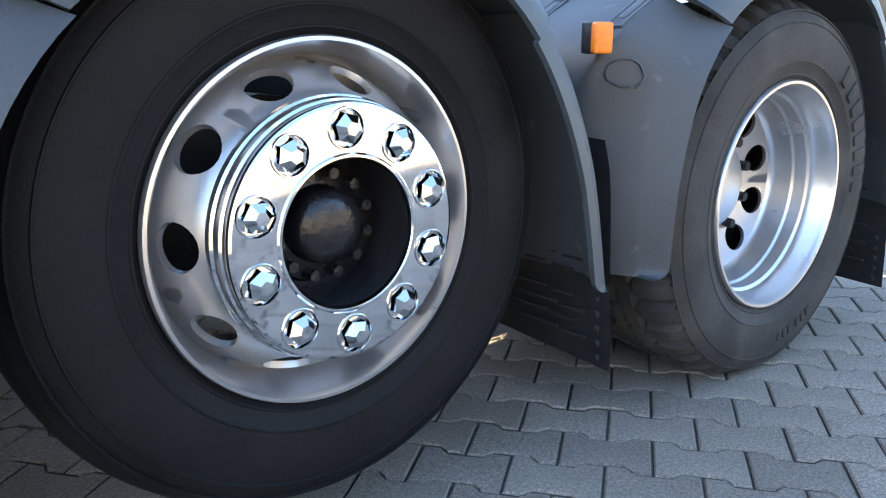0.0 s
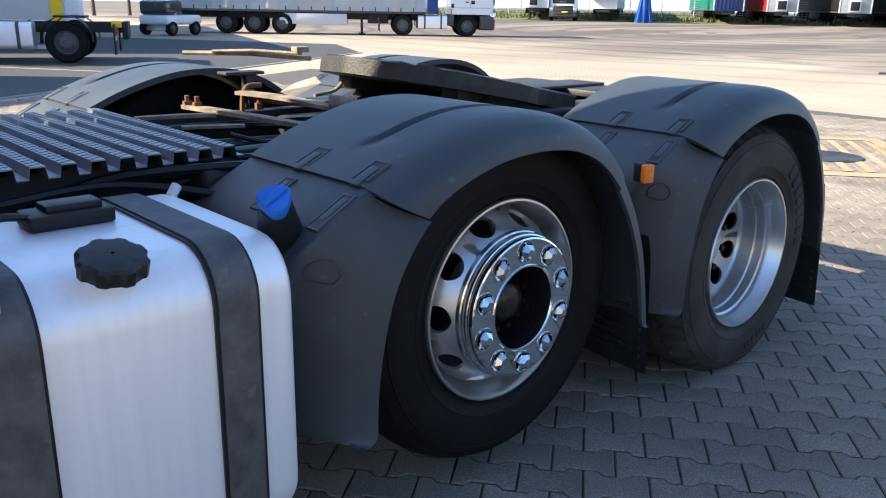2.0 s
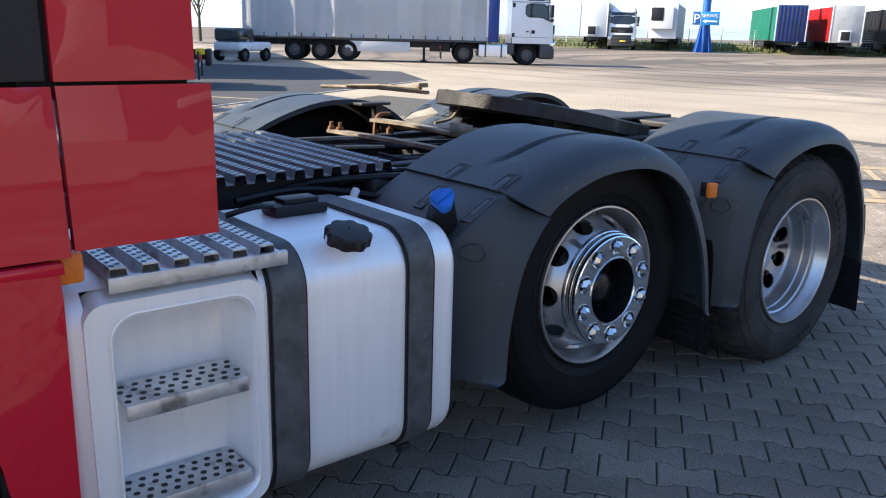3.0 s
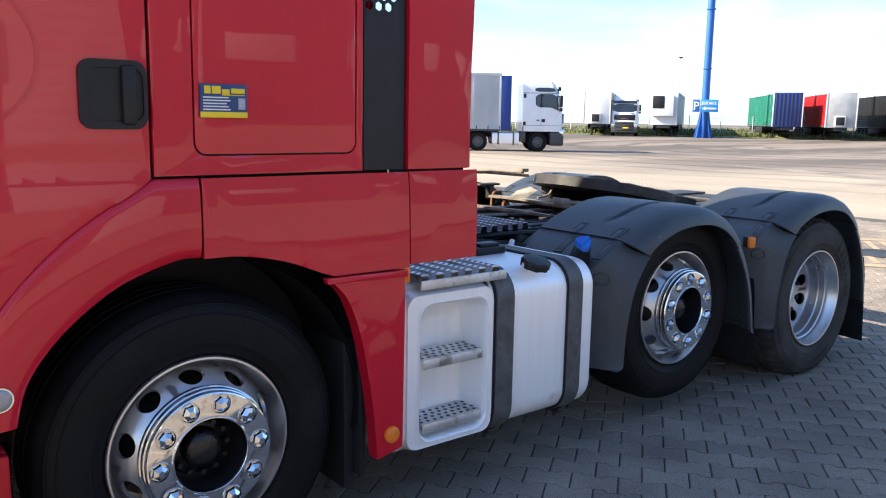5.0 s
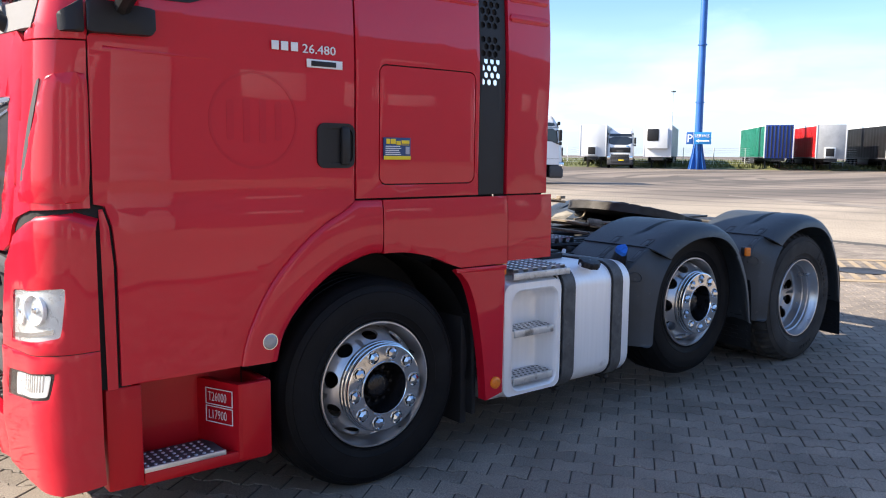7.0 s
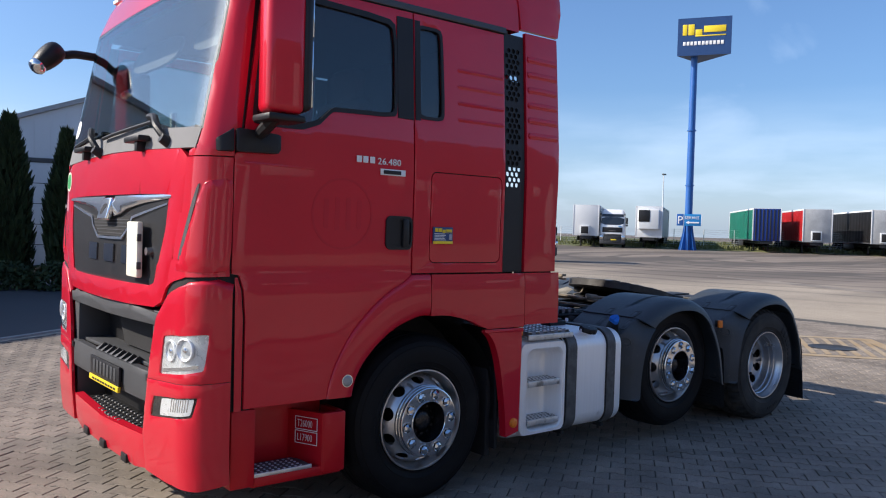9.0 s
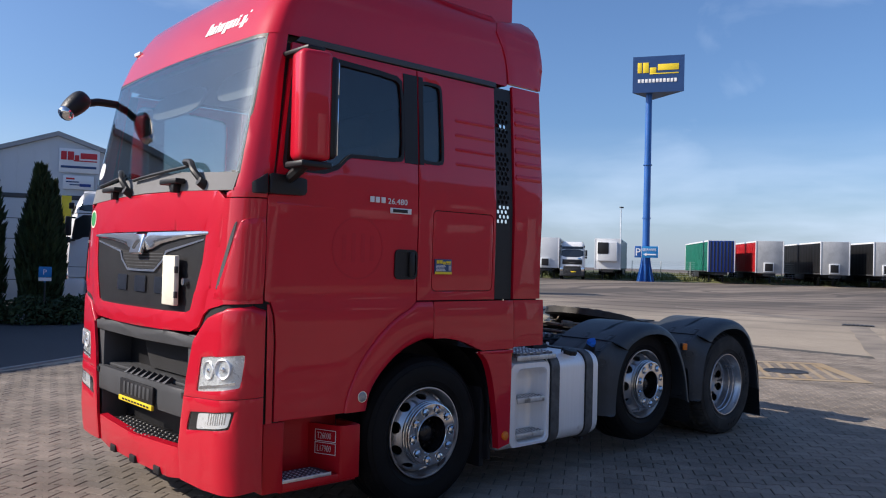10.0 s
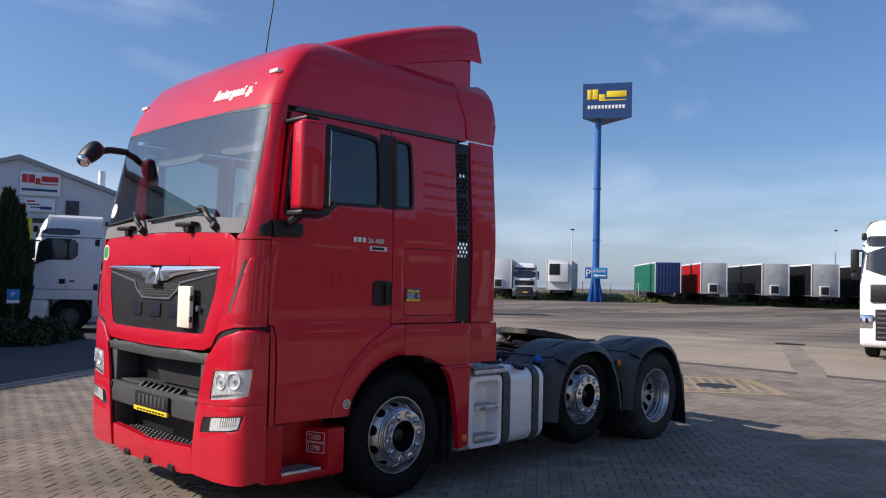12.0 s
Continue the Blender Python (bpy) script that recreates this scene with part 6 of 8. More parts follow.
for s in (1, -1):
    y = CY + s * 0.34
    flat(bm, [(3.10, 1.0), (3.62, 1.0), (3.50, 1.03), (3.42, 1.085), (3.28, 1.085), (3.20, 1.03)], y - 0.06, y + 0.06)
box(bm, 3.0, 3.75, CY - 0.48, CY + 0.48, 0.985, 1.005, 0.004)
part("coupling_pedestal", bm, STEELD, truck)
bm = bmesh.new()
tube(bm, [(2.93, CY + 0.32, 1.185), (2.80, CY + 0.60, 1.195), (2.63, CY + 0.88, 1.188)], 0.010)
tube(bm, [(2.90, CY + 0.34, 1.205), (2.80, CY + 0.56, 1.21), (2.70, CY + 0.74, 1.20)], 0.007)
box(bm, 2.86, 2.92, CY + 0.31, CY + 0.36, 1.212, 1.235, 0.004)
part("release_handle", bm, RUSTY, truck, "long steel coupling release handle")
bm = bmesh.new()
box(bm, 3.8, 4.9, 0.70, 0.95, 0.985, 1.0, 0.004)
box(bm, 3.8, 4.9, 1.45, 1.70, 0.985, 1.0, 0.004)
box(bm, 4.55, 4.9, 0.35, 2.05, 0.95, 0.985, 0.006)
part("rear_plate", bm, GREASY, truck)


# ---- fuel tank and steps ----
def tank_section(n=7):
    return rounded(0.0, 0.66, 0.245, 0.93, 0.115, n)


bm = bmesh.new()
sec = tank_section()
rows = []
for x, k in ((0.792, 0.93), (0.796, 0.965), (0.806, 0.985), (0.825, 1.0), (0.855, 1.0), (1.27, 1.0), (1.60, 1.0), (1.875, 1.0), (1.893, 0.985), (1.903, 0.965), (1.907, 0.93)):
    rows.append([(x, 0.33 + (y - 0.33) * k, 0.5875 + (z - 0.5875) * k) for y, z in sec])
vs = sheet(bm, rows, closed_v=True)
bm.faces.new(vs[0]), bm.faces.new(vs[-1])
bmesh.ops.delete(bm, geom=[f for f in bm.faces if 0.86 < f.calc_center_median().x < 1.265 and f.calc_center_median().y < 0.05 and 0.27 < f.calc_center_median().z < 0.905], context="FACES_ONLY")
tank = part("fuel_tank", bm, ALU, truck, "brushed aluminium fuel tank with step recess", angle=40)
# outer frame of the recess: a raised face with a rounded opening, and the bowl inside it
RO = rounded(0.905, 1.245, 0.300, 0.845, 0.06, 6)
bm = bmesh.new()
skin(bm, rounded(0.846, 1.275, 0.275, 0.885, 0.05), lambda u, v: (u, -0.010, v), (0, -1, 0), [RO], 0.006, 0.6, 0.6, 0.003)
n = len(RO)
def shrink(k, y):
    return [(1.075 + (x - 1.075) * k, y, 0.57 + (z - 0.57) * k) for x, z in RO]
vs = sheet(bm, [shrink(1.04, -0.0105), shrink(1.02, -0.0115), shrink(1.0, -0.006), shrink(0.965, 0.018), shrink(0.93, 0.10), shrink(0.90, 0.135), shrink(0.84, 0.150), shrink(0.6, 0.153)], closed_v=True)
bm.faces.new(vs[-1])
sheet(bm, [[(x, -0.009, z) for x, z in rounded(0.846, 1.275, 0.275, 0.885, 0.05)], [(x, 0.05, z) for x, z in rounded(0.843, 1.278, 0.262, 0.905, 0.05)]], closed_v=True)
part("step_recess", bm, ALU, tank, "pressed step recess in the tank", angle=50)
for zc in (0.625, 0.365):
    bm = bmesh.new()
    box(bm, 0.924, 1.226, 0.000, 0.140, zc - 0.004, zc + 0.004, 0.002)
    box(bm, 0.924, 1.226, -0.006, 0.002, zc - 0.036, zc + 0.004, 0.003)
    st = part("tank_step", bm, ALUW, tank, "perforated aluminium step")
    # black discs put the shade of the punched holes into the colour
    bm = bmesh.new()
    for i in range(9):
        for j in range(4):
            cyl(bm, (0.935 + i * 0.034 + 0.012 * (j % 2), 0.02 + j * 0.03, zc + 0.0035), (0.935 + i * 0.034 + 0.012 * (j % 2), 0.02 + j * 0.03, zc + 0.0050), 0.0085, seg=8)
    tagged(part("step_perforation", bm, BLACK, tank), kind="stuff")
for x0, wide_ in ((1.295, 0.095), (1.725, 0.085)):
    bm = bmesh.new()
    o = [(0.33 + (y - 0.33) * 1.03, 0.5875 + (z - 0.5875) * 1.03) for y, z in sec]
    i_ = [(0.33 + (y - 0.33) * 0.99, 0.5875 + (z - 0.5875) * 0.99) for y, z in sec]
    off = -0.004 if x0 < 1.4 else 0.0
    sheet(bm, [[(x0, y, z) for y, z in i_], [(x0, y + (off if y < 0.1 else 0), z) for y, z in o], [(x0 + wide_, y + (off if y < 0.1 else 0), z) for y, z in o], [(x0 + wide_, y, z) for y, z in i_]], closed_u=True, closed_v=True)
    sp = part("tank_strap", bm, STRAP, tank, "dark rubber-lined tank strap")
    bm = bmesh.new()
    for xe in (x0 - 0.008, x0 + wide_ - 0.002):
        e1 = [(0.33 + (y - 0.33) * 1.018, 0.5875 + (z - 0.5875) * 1.018) for y, z in sec]
        sheet(bm, [[(xe, y, z) for y, z in i_], [(xe, y, z) for y, z in e1], [(xe + 0.010, y, z) for y, z in e1], [(xe + 0.010, y, z) for y, z in i_]], closed_u=True, closed_v=True)
    part("strap_rubber", bm, BLACK, tank)
    bm = bmesh.new()
    box(bm, x0 + 0.03, x0 + 0.065, 0.06, 0.14, 0.212, 0.236, 0.006)
    cyl(bm, (x0 + 0.047, 0.10, 0.19), (x0 + 0.047, 0.10, 0.24), 0.009, seg=8)
    part("strap_bolt", bm, STEELD, tank)
bm = bmesh.new()
lathe(bm, [(0.0, 0.0), (0.058, 0.0), (0.058, 0.02), (0.052, 0.024), (0.052, 0.03)], 32)
bmesh.ops.transform(bm, matrix=Matrix.Translation((1.540, 0.035, 0.926)) @ Matrix.Rotation(radians(16), 4, "X") @ Matrix.Rotation(radians(-90), 4, "X") @ Matrix.Rotation(math.pi, 4, "X"), verts=bm.verts[:])
part("filler_neck", bm, ALU, tank)
bm = bmesh.new()
rows = []
for k in range(48):
    a = 2 * math.pi * k / 48
    w = 1.0 + 0.045 * (1 if k % 6 in (0, 1, 2) else -1)
    rows.append([(r * w * math.cos(a), r * w * math.sin(a), z) for r, z in ((0.060, 0.0), (0.074, 0.004), (0.076, 0.038), (0.070, 0.046), (0.03, 0.050), (0.004, 0.050))])
sheet(bm, rows, closed_u=True)
bmesh.ops.transform(bm, matrix=Matrix.Translation((1.540, 0.028, 0.926)) @ Matrix.Rotation(radians(16), 4, "X") @ Matrix.Scale(0.82, 4), verts=bm.verts[:])
part("fuel_cap", bm, BLACK, tank, "black knurled fuel cap")
bm = bmesh.new()
box(bm, 1.50, 1.68, 0.36, 0.46, 0.93, 0.965, 0.008)
box(bm, 1.54, 1.66, 0.38, 0.45, 0.96, 0.98, 0.006)
tube(bm, smooth_line([(1.36, 0.40, 0.95), (1.45, 0.38, 0.97), (1.52, 0.40, 0.955)], 5), 0.009)
part("fuel_sender", bm, BLACK, tank)
# tread plate on the tank
bm = bmesh.new()
channel_plate(bm, 0.905, 1.337, 0.0, 0.34, 0.935, 0.072, 0.026)
box(bm, 0.905, 1.342, -0.012, 0.004, 0.905, 0.942, 0.003)
tread = part("tank_tread", bm, ALUW, truck, "ribbed aluminium tread above the tank")
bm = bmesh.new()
channel_hole_discs(bm, 0.905, 1.337, 0.0, 0.34, 0.935, 0.072, 0.026)
tagged(part("tread_perforation", bm, HOLE_SHADE, tread), kind="stuff")
for o in (tank, tread):
    o.location = (-0.054, -0.03, 0.006)
# filler of the urea tank, beside the fender
bm = bmesh.new()
CAPM = Matrix.Translation((1.872, 0.070, 0.992)) @ Matrix.Rotation(radians(-30), 4, "Y") @ Matrix.Rotation(radians(34), 4, "X") @ Matrix.Scale(0.66, 4)
cyl(bm, (0, 0, -0.24), (0, 0, -0.01), 0.085, 0.056, seg=24)
bmesh.ops.transform(bm, matrix=CAPM, verts=bm.verts[:])
part("urea_neck", bm, BLACK, truck)
bm = bmesh.new()
rows = []
for k in range(36):
    a = 2 * math.pi * k / 36
    w = 1.0 + 0.10 * math.cos(3 * a)
    rows.append([(r * w * math.cos(a), r * w * math.sin(a), z) for r, z in ((0.046, -0.02), (0.055, -0.015), (0.056, 0.022), (0.05, 0.032), (0.002, 0.034))])
sheet(bm, rows, closed_u=True)
box(bm, -0.05, 0.05, -0.014, 0.014, 0.03, 0.05, 0.008)
bmesh.ops.transform(bm, matrix=CAPM, verts=bm.verts[:])
part("urea_cap", bm, BLUE, truck, "bright blue filler cap")


# ---- ground ----
def ground_material():
    """Worn sandy concrete and trodden earth: wide stains, tyre tracks, a fading block pattern, fine grit."""
    m = material("yard_ground", (0.365, 0.308, 0.236), 0.9, 0, 0.18, 0.35, 9.0, 0.0)
    nt = m.node_tree
    N, K = nt.nodes.new, nt.links.new
    b = nt.nodes["Principled BSDF"]
    base = b.inputs["Base Color"].links[0].from_socket
    tc = N("ShaderNodeTexCoord")
    mp = N("ShaderNodeMapping")
    mp.inputs["Rotation"].default_value = (0, 0, radians(51))
    K(tc.outputs["Object"], mp.inputs[0])
    br = N("ShaderNodeTexBrick")
    br.inputs["Scale"].default_value = 1.0
    br.inputs["Brick Width"].default_value, br.inputs["Row Height"].default_value, br.inputs["Mortar Size"].default_value = 0.2, 0.1425, 0.008
    br.inputs["Color1"].default_value, br.inputs["Color2"].default_value, br.inputs["Mortar"].default_value = (1, 1, 1, 1), (0.9, 0.9, 0.9, 1), (0.55, 0.55, 0.55, 1)
    K(mp.outputs[0], br.inputs["Vector"])
    mu = N("ShaderNodeMix")
    mu.data_type, mu.blend_type = "RGBA", "MULTIPLY"
    mu.inputs[0].default_value = 0.8
    K(base, mu.inputs[6])
    K(br.outputs[0], mu.inputs[7])
    # dark trodden earth and tracks far off
    st = N("ShaderNodeTexNoise")
    st.inputs["Scale"].default_value, st.inputs["Detail"].default_value = 0.09, 7
    mp2 = N("ShaderNodeMapping")
    mp2.inputs["Rotation"].default_value, mp2.inputs["Scale"].default_value = (0, 0, radians(-28)), (0.45, 1.7, 1)
    K(tc.outputs["Object"], mp2.inputs[0])
    K(mp2.outputs[0], st.inputs["Vector"])
    sx = N("ShaderNodeSeparateXYZ")
    K(tc.outputs["Object"], sx.inputs[0])
    far = N("ShaderNodeMapRange")
    far.inputs[1].default_value, far.inputs[2].default_value = 14, 38
    K(sx.outputs[0], far.inputs[0])
    rp = N("ShaderNodeMapRange")
    rp.inputs[1].default_value, rp.inputs[2].default_value = 0.43, 0.56
    K(st.outputs[0], rp.inputs[0])
    ad = N("ShaderNodeMath")
    ad.operation = "MULTIPLY"
    K(far.outputs[0], ad.inputs[0])
    K(rp.outputs[0], ad.inputs[1])
    wv = N("ShaderNodeTexWave")
    wv.wave_type, wv.rings_direction = "RINGS", "Z"
    wv.inputs["Scale"].default_value, wv.inputs["Distortion"].default_value, wv.inputs["Detail"].default_value = 0.10, 5.0, 3
    mp3 = N("ShaderNodeMapping")
    mp3.inputs["Location"].default_value = (-52, -22, 0)
    K(tc.outputs["Object"], mp3.inputs[0])
    K(mp3.outputs[0], wv.inputs["Vector"])
    wr = N("ShaderNodeMapRange")
    wr.inputs[1].default_value, wr.inputs[2].default_value, wr.inputs[4].default_value = 0.80, 0.97, 0.85
    K(wv.outputs[1], wr.inputs[0])
    wm = N("ShaderNodeMath")
    wm.operation = "MULTIPLY"
    K(wr.outputs[0], wm.inputs[0])
    K(far.outputs[0], wm.inputs[1])
    mxx = N("ShaderNodeMath")
    mxx.operation, mxx.use_clamp = "ADD", True
    K(ad.outputs[0], mxx.inputs[0])
    K(wm.outputs[0], mxx.inputs[1])
    fin = N("ShaderNodeMix")
    fin.data_type = "RGBA"
    fin.inputs[7].default_value = (0.085, 0.070, 0.056, 1)
    K(mxx.outputs[0], fin.inputs[0])
    # trodden brown earth past the end of the concrete, with a ragged edge
    ed = N("ShaderNodeMath")
    ed.operation = "MULTIPLY_ADD"
    ed.inputs[1].default_value = 9.0
    K(st.outputs[0], ed.inputs[0])
    K(sx.outputs[0], ed.inputs[2])
    er = N("ShaderNodeMapRange")
    er.inputs[1].default_value, er.inputs[2].default_value = 27.0, 33.0
    K(ed.outputs[0], er.inputs[0])
    ea = N("ShaderNodeMix")
    ea.data_type = "RGBA"
    ea.inputs[7].default_value = (0.215, 0.175, 0.138, 1)
    K(er.outputs[0], ea.inputs[0])
    K(mu.outputs[2], ea.inputs[6])
    K(ea.outputs[2], fin.inputs[6])
    K(fin.outputs[2], b.inputs["Base Color"])
    return m


WHITEC0 = material("pale_sheet_wall", (0.6, 0.61, 0.62), 0.6, 0, 0.06, 0.3, 20)
ROOF0 = material("pale_roof_edge", (0.3, 0.31, 0.32), 0.6, 0, 0.06, 0.3, 20)
GROUND = ground_material()
ASPHALT = material("dark_asphalt", (0.045, 0.046, 0.050), 0.85, 0, 0.25, 0.5, 60, 0.004)
GRASS = material("rough_grass", (0.075, 0.105, 0.030), 0.9, 0, 0.4, 0.3, 6, 0.0, tint=(0.16, 0.16, 0.06))
CONCRETE = material("concrete_edging", (0.30, 0.29, 0.27), 0.9, 0, 0.2, 3, 60, 0.003)
LINEY = material("worn_yellow_paint", (0.44, 0.29, 0.12), 0.85, 0, 0.3, 1.5, 24, 0.0, tint=(0.38, 0.32, 0.24))


def rise(x, y):
    """The yard lifts a little far off."""
    d = math.hypot(x - 3, y)
    return -0.012 + 0.50 * min(1.0, max(0.0, (d - 42) / 40)) ** 1.5


xs = sorted(set(list(np.linspace(-60, 120, 46)) + [-1500, -400, -150, 160, 250, 600, 1500]))
bm = bmesh.new()
sheet(bm, [[(x, y, rise(x, y)) for y in xs] for x in xs])
tagged(part("ground", bm, GROUND), "sandy concrete yard with dark tyre tracks", "ground", kind="structure")
bm = bmesh.new()
q = [(-30, -10.2), (-0.31, 8.48), (4.3, 11.75), (16.4, 19.1), (18.9, 24), (13, 33), (-30, 40)]
vs = [bm.verts.new((x, y, -0.004)) for x, y in q]
bm.faces.new(vs)
tagged(part("asphalt_lane", bm, ASPHALT), "dark smooth asphalt lane before the hall", "road", kind="structure")
bm = bmesh.new()
for (x0, y0), (x1, y1) in zip(q[:3], q[1:4]):
    d = Vector((x1 - x0, y1 - y0, 0))
    m = Matrix.Translation((x0, y0, 0)) @ Matrix.Rotation(math.atan2(d.y, d.x), 4, "Z")
    box(bm, 0, d.length, -0.04, 0.04, -0.05, 0.012, 0.004, m=m)
tagged(part("edging", bm, CONCRETE), "thin concrete edging along the asphalt", "kerb", kind="structure")
bm = bmesh.new()
for (x0, y0), (x1, y1), w in (((5.87, 18.0), (9.2, 13.0), 0.12),):
    d = Vector((x1 - x0, y1 - y0, 0))
    box(bm, 0, d.length, -w / 2, w / 2, -0.002, 0.002, m=Matrix.Translation((x0, y0, 0)) @ Matrix.Rotation(math.atan2(d.y, d.x), 4, "Z"))
tagged(part("lane_line", bm, LINEY), "worn yellow line on the asphalt", "road marking", kind="structure")
# faded marking round a manhole
bm = bmesh.new()
c0 = Vector((9.6, 2.05, 0))
ud, vd = Vector((0.63, -0.777, 0)), Vector((0.777, 0.63, 0))
for a, b, e, g in ((-0.95, 0.95, -1.25, -1.05), (-0.95, 0.95, 1.05, 1.25), (-0.95, -0.75, -1.05, 1.05), (0.75, 0.95, -1.05, 1.05)):
    vs = [bm.verts.new(c0 + ud * p + vd * r + Vector((0, 0, 0.006))) for p, r in ((a, e), (b, e), (b, g), (a, g))]
    bm.faces.new(vs)
for k in range(7):
    vs = [bm.verts.new(c0 + ud * p + vd * r + Vector((0, 0, 0.006))) for p, r in ((-0.7 + 0.2 * k, -1.0), (-0.62 + 0.2 * k, -1.0), (-0.42 + 0.2 * k, 1.0), (-0.50 + 0.2 * k, 1.0))]
    bm.faces.new(vs)
tagged(part("ground_marking", bm, LINEY), "faded orange hatching round a manhole", "road marking", kind="structure")
bm = bmesh.new()
vs = lathe(bm, [(0.34, 0.0), (0.34, -0.014), (0.30, -0.015), (0.285, -0.010), (0.0, -0.010)], 40)
bmesh.ops.transform(bm, matrix=Matrix.Translation((9.45, 1.95, -0.002)) @ Matrix.Rotation(radians(-90), 4, "X") @ Matrix.Rotation(math.pi, 4, "Y"), verts=bm.verts[:])
tagged(part("manhole_cover", bm, GREASY), "round iron manhole cover", "manhole")


# tarry repair strip across the yard, with a drain grate in it
bm = bmesh.new()
rg = random.Random(8)
up, dn = [], []
for k in range(25):
    t = k / 24
    x, y = 27.5 - 4.0 * t - 1.2 * t * t, 15.2 - 12.5 * t
    h = 0.35 + 1.1 * math.sin(math.pi * min(1, t * 1.1 + 0.05)) ** 2 * (0.7 + 0.5 * rg.random())
    up.append(bm.verts.new((x + h * 0.55, y + h * 0.25, rise(x, y) + 0.006)))
    dn.append(bm.verts.new((x - h * 0.55, y - h * 0.25, rise(x, y) + 0.006)))
for k in range(24):
    bm.faces.new((up[k], up[k + 1], dn[k + 1], dn[k]))
up, dn = [], []
for k in range(13):
    t = k / 12
    x, y = 22.3 - 12.6 * t, 5.7 - 5.6 * t
    h = 0.22 + 0.10 * rg.random()
    up.append(bm.verts.new((x - h * 0.4, y + h, 0.0)))
    dn.append(bm.verts.new((x + h * 0.4, y - h, 0.0)))
for k in range(12):
    bm.faces.new((up[k], up[k + 1], dn[k + 1], dn[k]))
TAR = material("worn_tar", (0.19, 0.165, 0.138), 0.9, 0, 0.4, 0.8, 20, 0.0, tint=(0.34, 0.29, 0.235))
tagged(part("tar_strip", bm, TAR), "worn dark tar strip across the concrete", "road", kind="structure")
gr = thing("drain_grate", (23.1, 6.0, 0.0), "dark iron drain grate in the yard", "drain", rz=-70)
bm = bmesh.new()
box(bm, -0.45, 0.45, -0.30, 0.30, -0.02, 0.008)
part("frame", bm, STEELD, gr)
for k in range(7):
    bm = bmesh.new()
    box(bm, -0.40 + k * 0.12, -0.34 + k * 0.12, -0.26, 0.26, 0.008, 0.020, 0.003)
    part("bar", bm, GREASY, gr)


# hall outside the view, whose shade lies over the asphalt
wing = thing("storage_hall", (-0.9, 18.4, 0), "plain pale hall beside the asphalt lane", "building", rz=31.3)
bm = bmesh.new()
box(bm, -18, 0, 0, 14, 0, 6.0)
part("wall", bm, WHITEC0, wing)
bm = bmesh.new()
box(bm, -18.2, 0.2, -0.2, 14.2, 6.0, 6.15, 0.02)
part("roof", bm, ROOF0, wing)


# ---- trucks and trailers standing in the yard ----
CABGLASS = material("dark_far_glass", (0.02, 0.025, 0.03), 0.08, 0, 0.1, 3, 30, spec=0.8)
CURTAIN = material("pale_grey_curtain", (0.80, 0.81, 0.82), 0.55, 0, 0.10, 0.6, 14)
GREENC = material("green_curtain", (0.015, 0.24, 0.16), 0.5, 0, 0.1, 0.6, 14)
BLUEC = material("blue_curtain", (0.012, 0.045, 0.24), 0.5, 0, 0.2, 0.6, 14)
REDC = material("red_curtain", (0.60, 0.02, 0.025), 0.5, 0, 0.1, 0.6, 14)
BLACKC = material("black_curtain", (0.020, 0.020, 0.022), 0.5, 0, 0.2, 0.6, 14)
WHITEC = material("white_panel", (0.62, 0.64, 0.66), 0.5, 0, 0.08, 0.5, 14)
BULKC = material("scuffed_grey_bulkhead", (0.36, 0.37, 0.38), 0.55, 0, 0.22, 0.9, 9, tint=(0.50, 0.51, 0.52))
TAIL = material("red_lamp_lens", (0.5, 0.02, 0.02), 0.3)


def small_wheel(parent, x, y, z, r, w, s):
    bm = bmesh.new()
    lathe(bm, [(r * 0.56, 0.0), (r * 0.62, -0.02), (r * 0.92, -0.02), (r, 0.03), (r, w - 0.03), (r * 0.92, w), (r * 0.5, w)], 32)
    wheel = part("wheel", bm, RUBBER, parent)
    bm = bmesh.new()
    lathe(bm, [(r * 0.58, -0.005), (r * 0.55, 0.0), (r * 0.50, 0.05), (r * 0.34, 0.02), (r * 0.30, -0.02), (r * 0.16, -0.03), (0.0, -0.03)], 24)
    part("rim", bm, STRAP, wheel)
    wheel.matrix_local = Matrix.Translation((x, y, z)) @ Matrix.Rotation(0 if s > 0 else math.pi, 4, "Z")
    return wheel


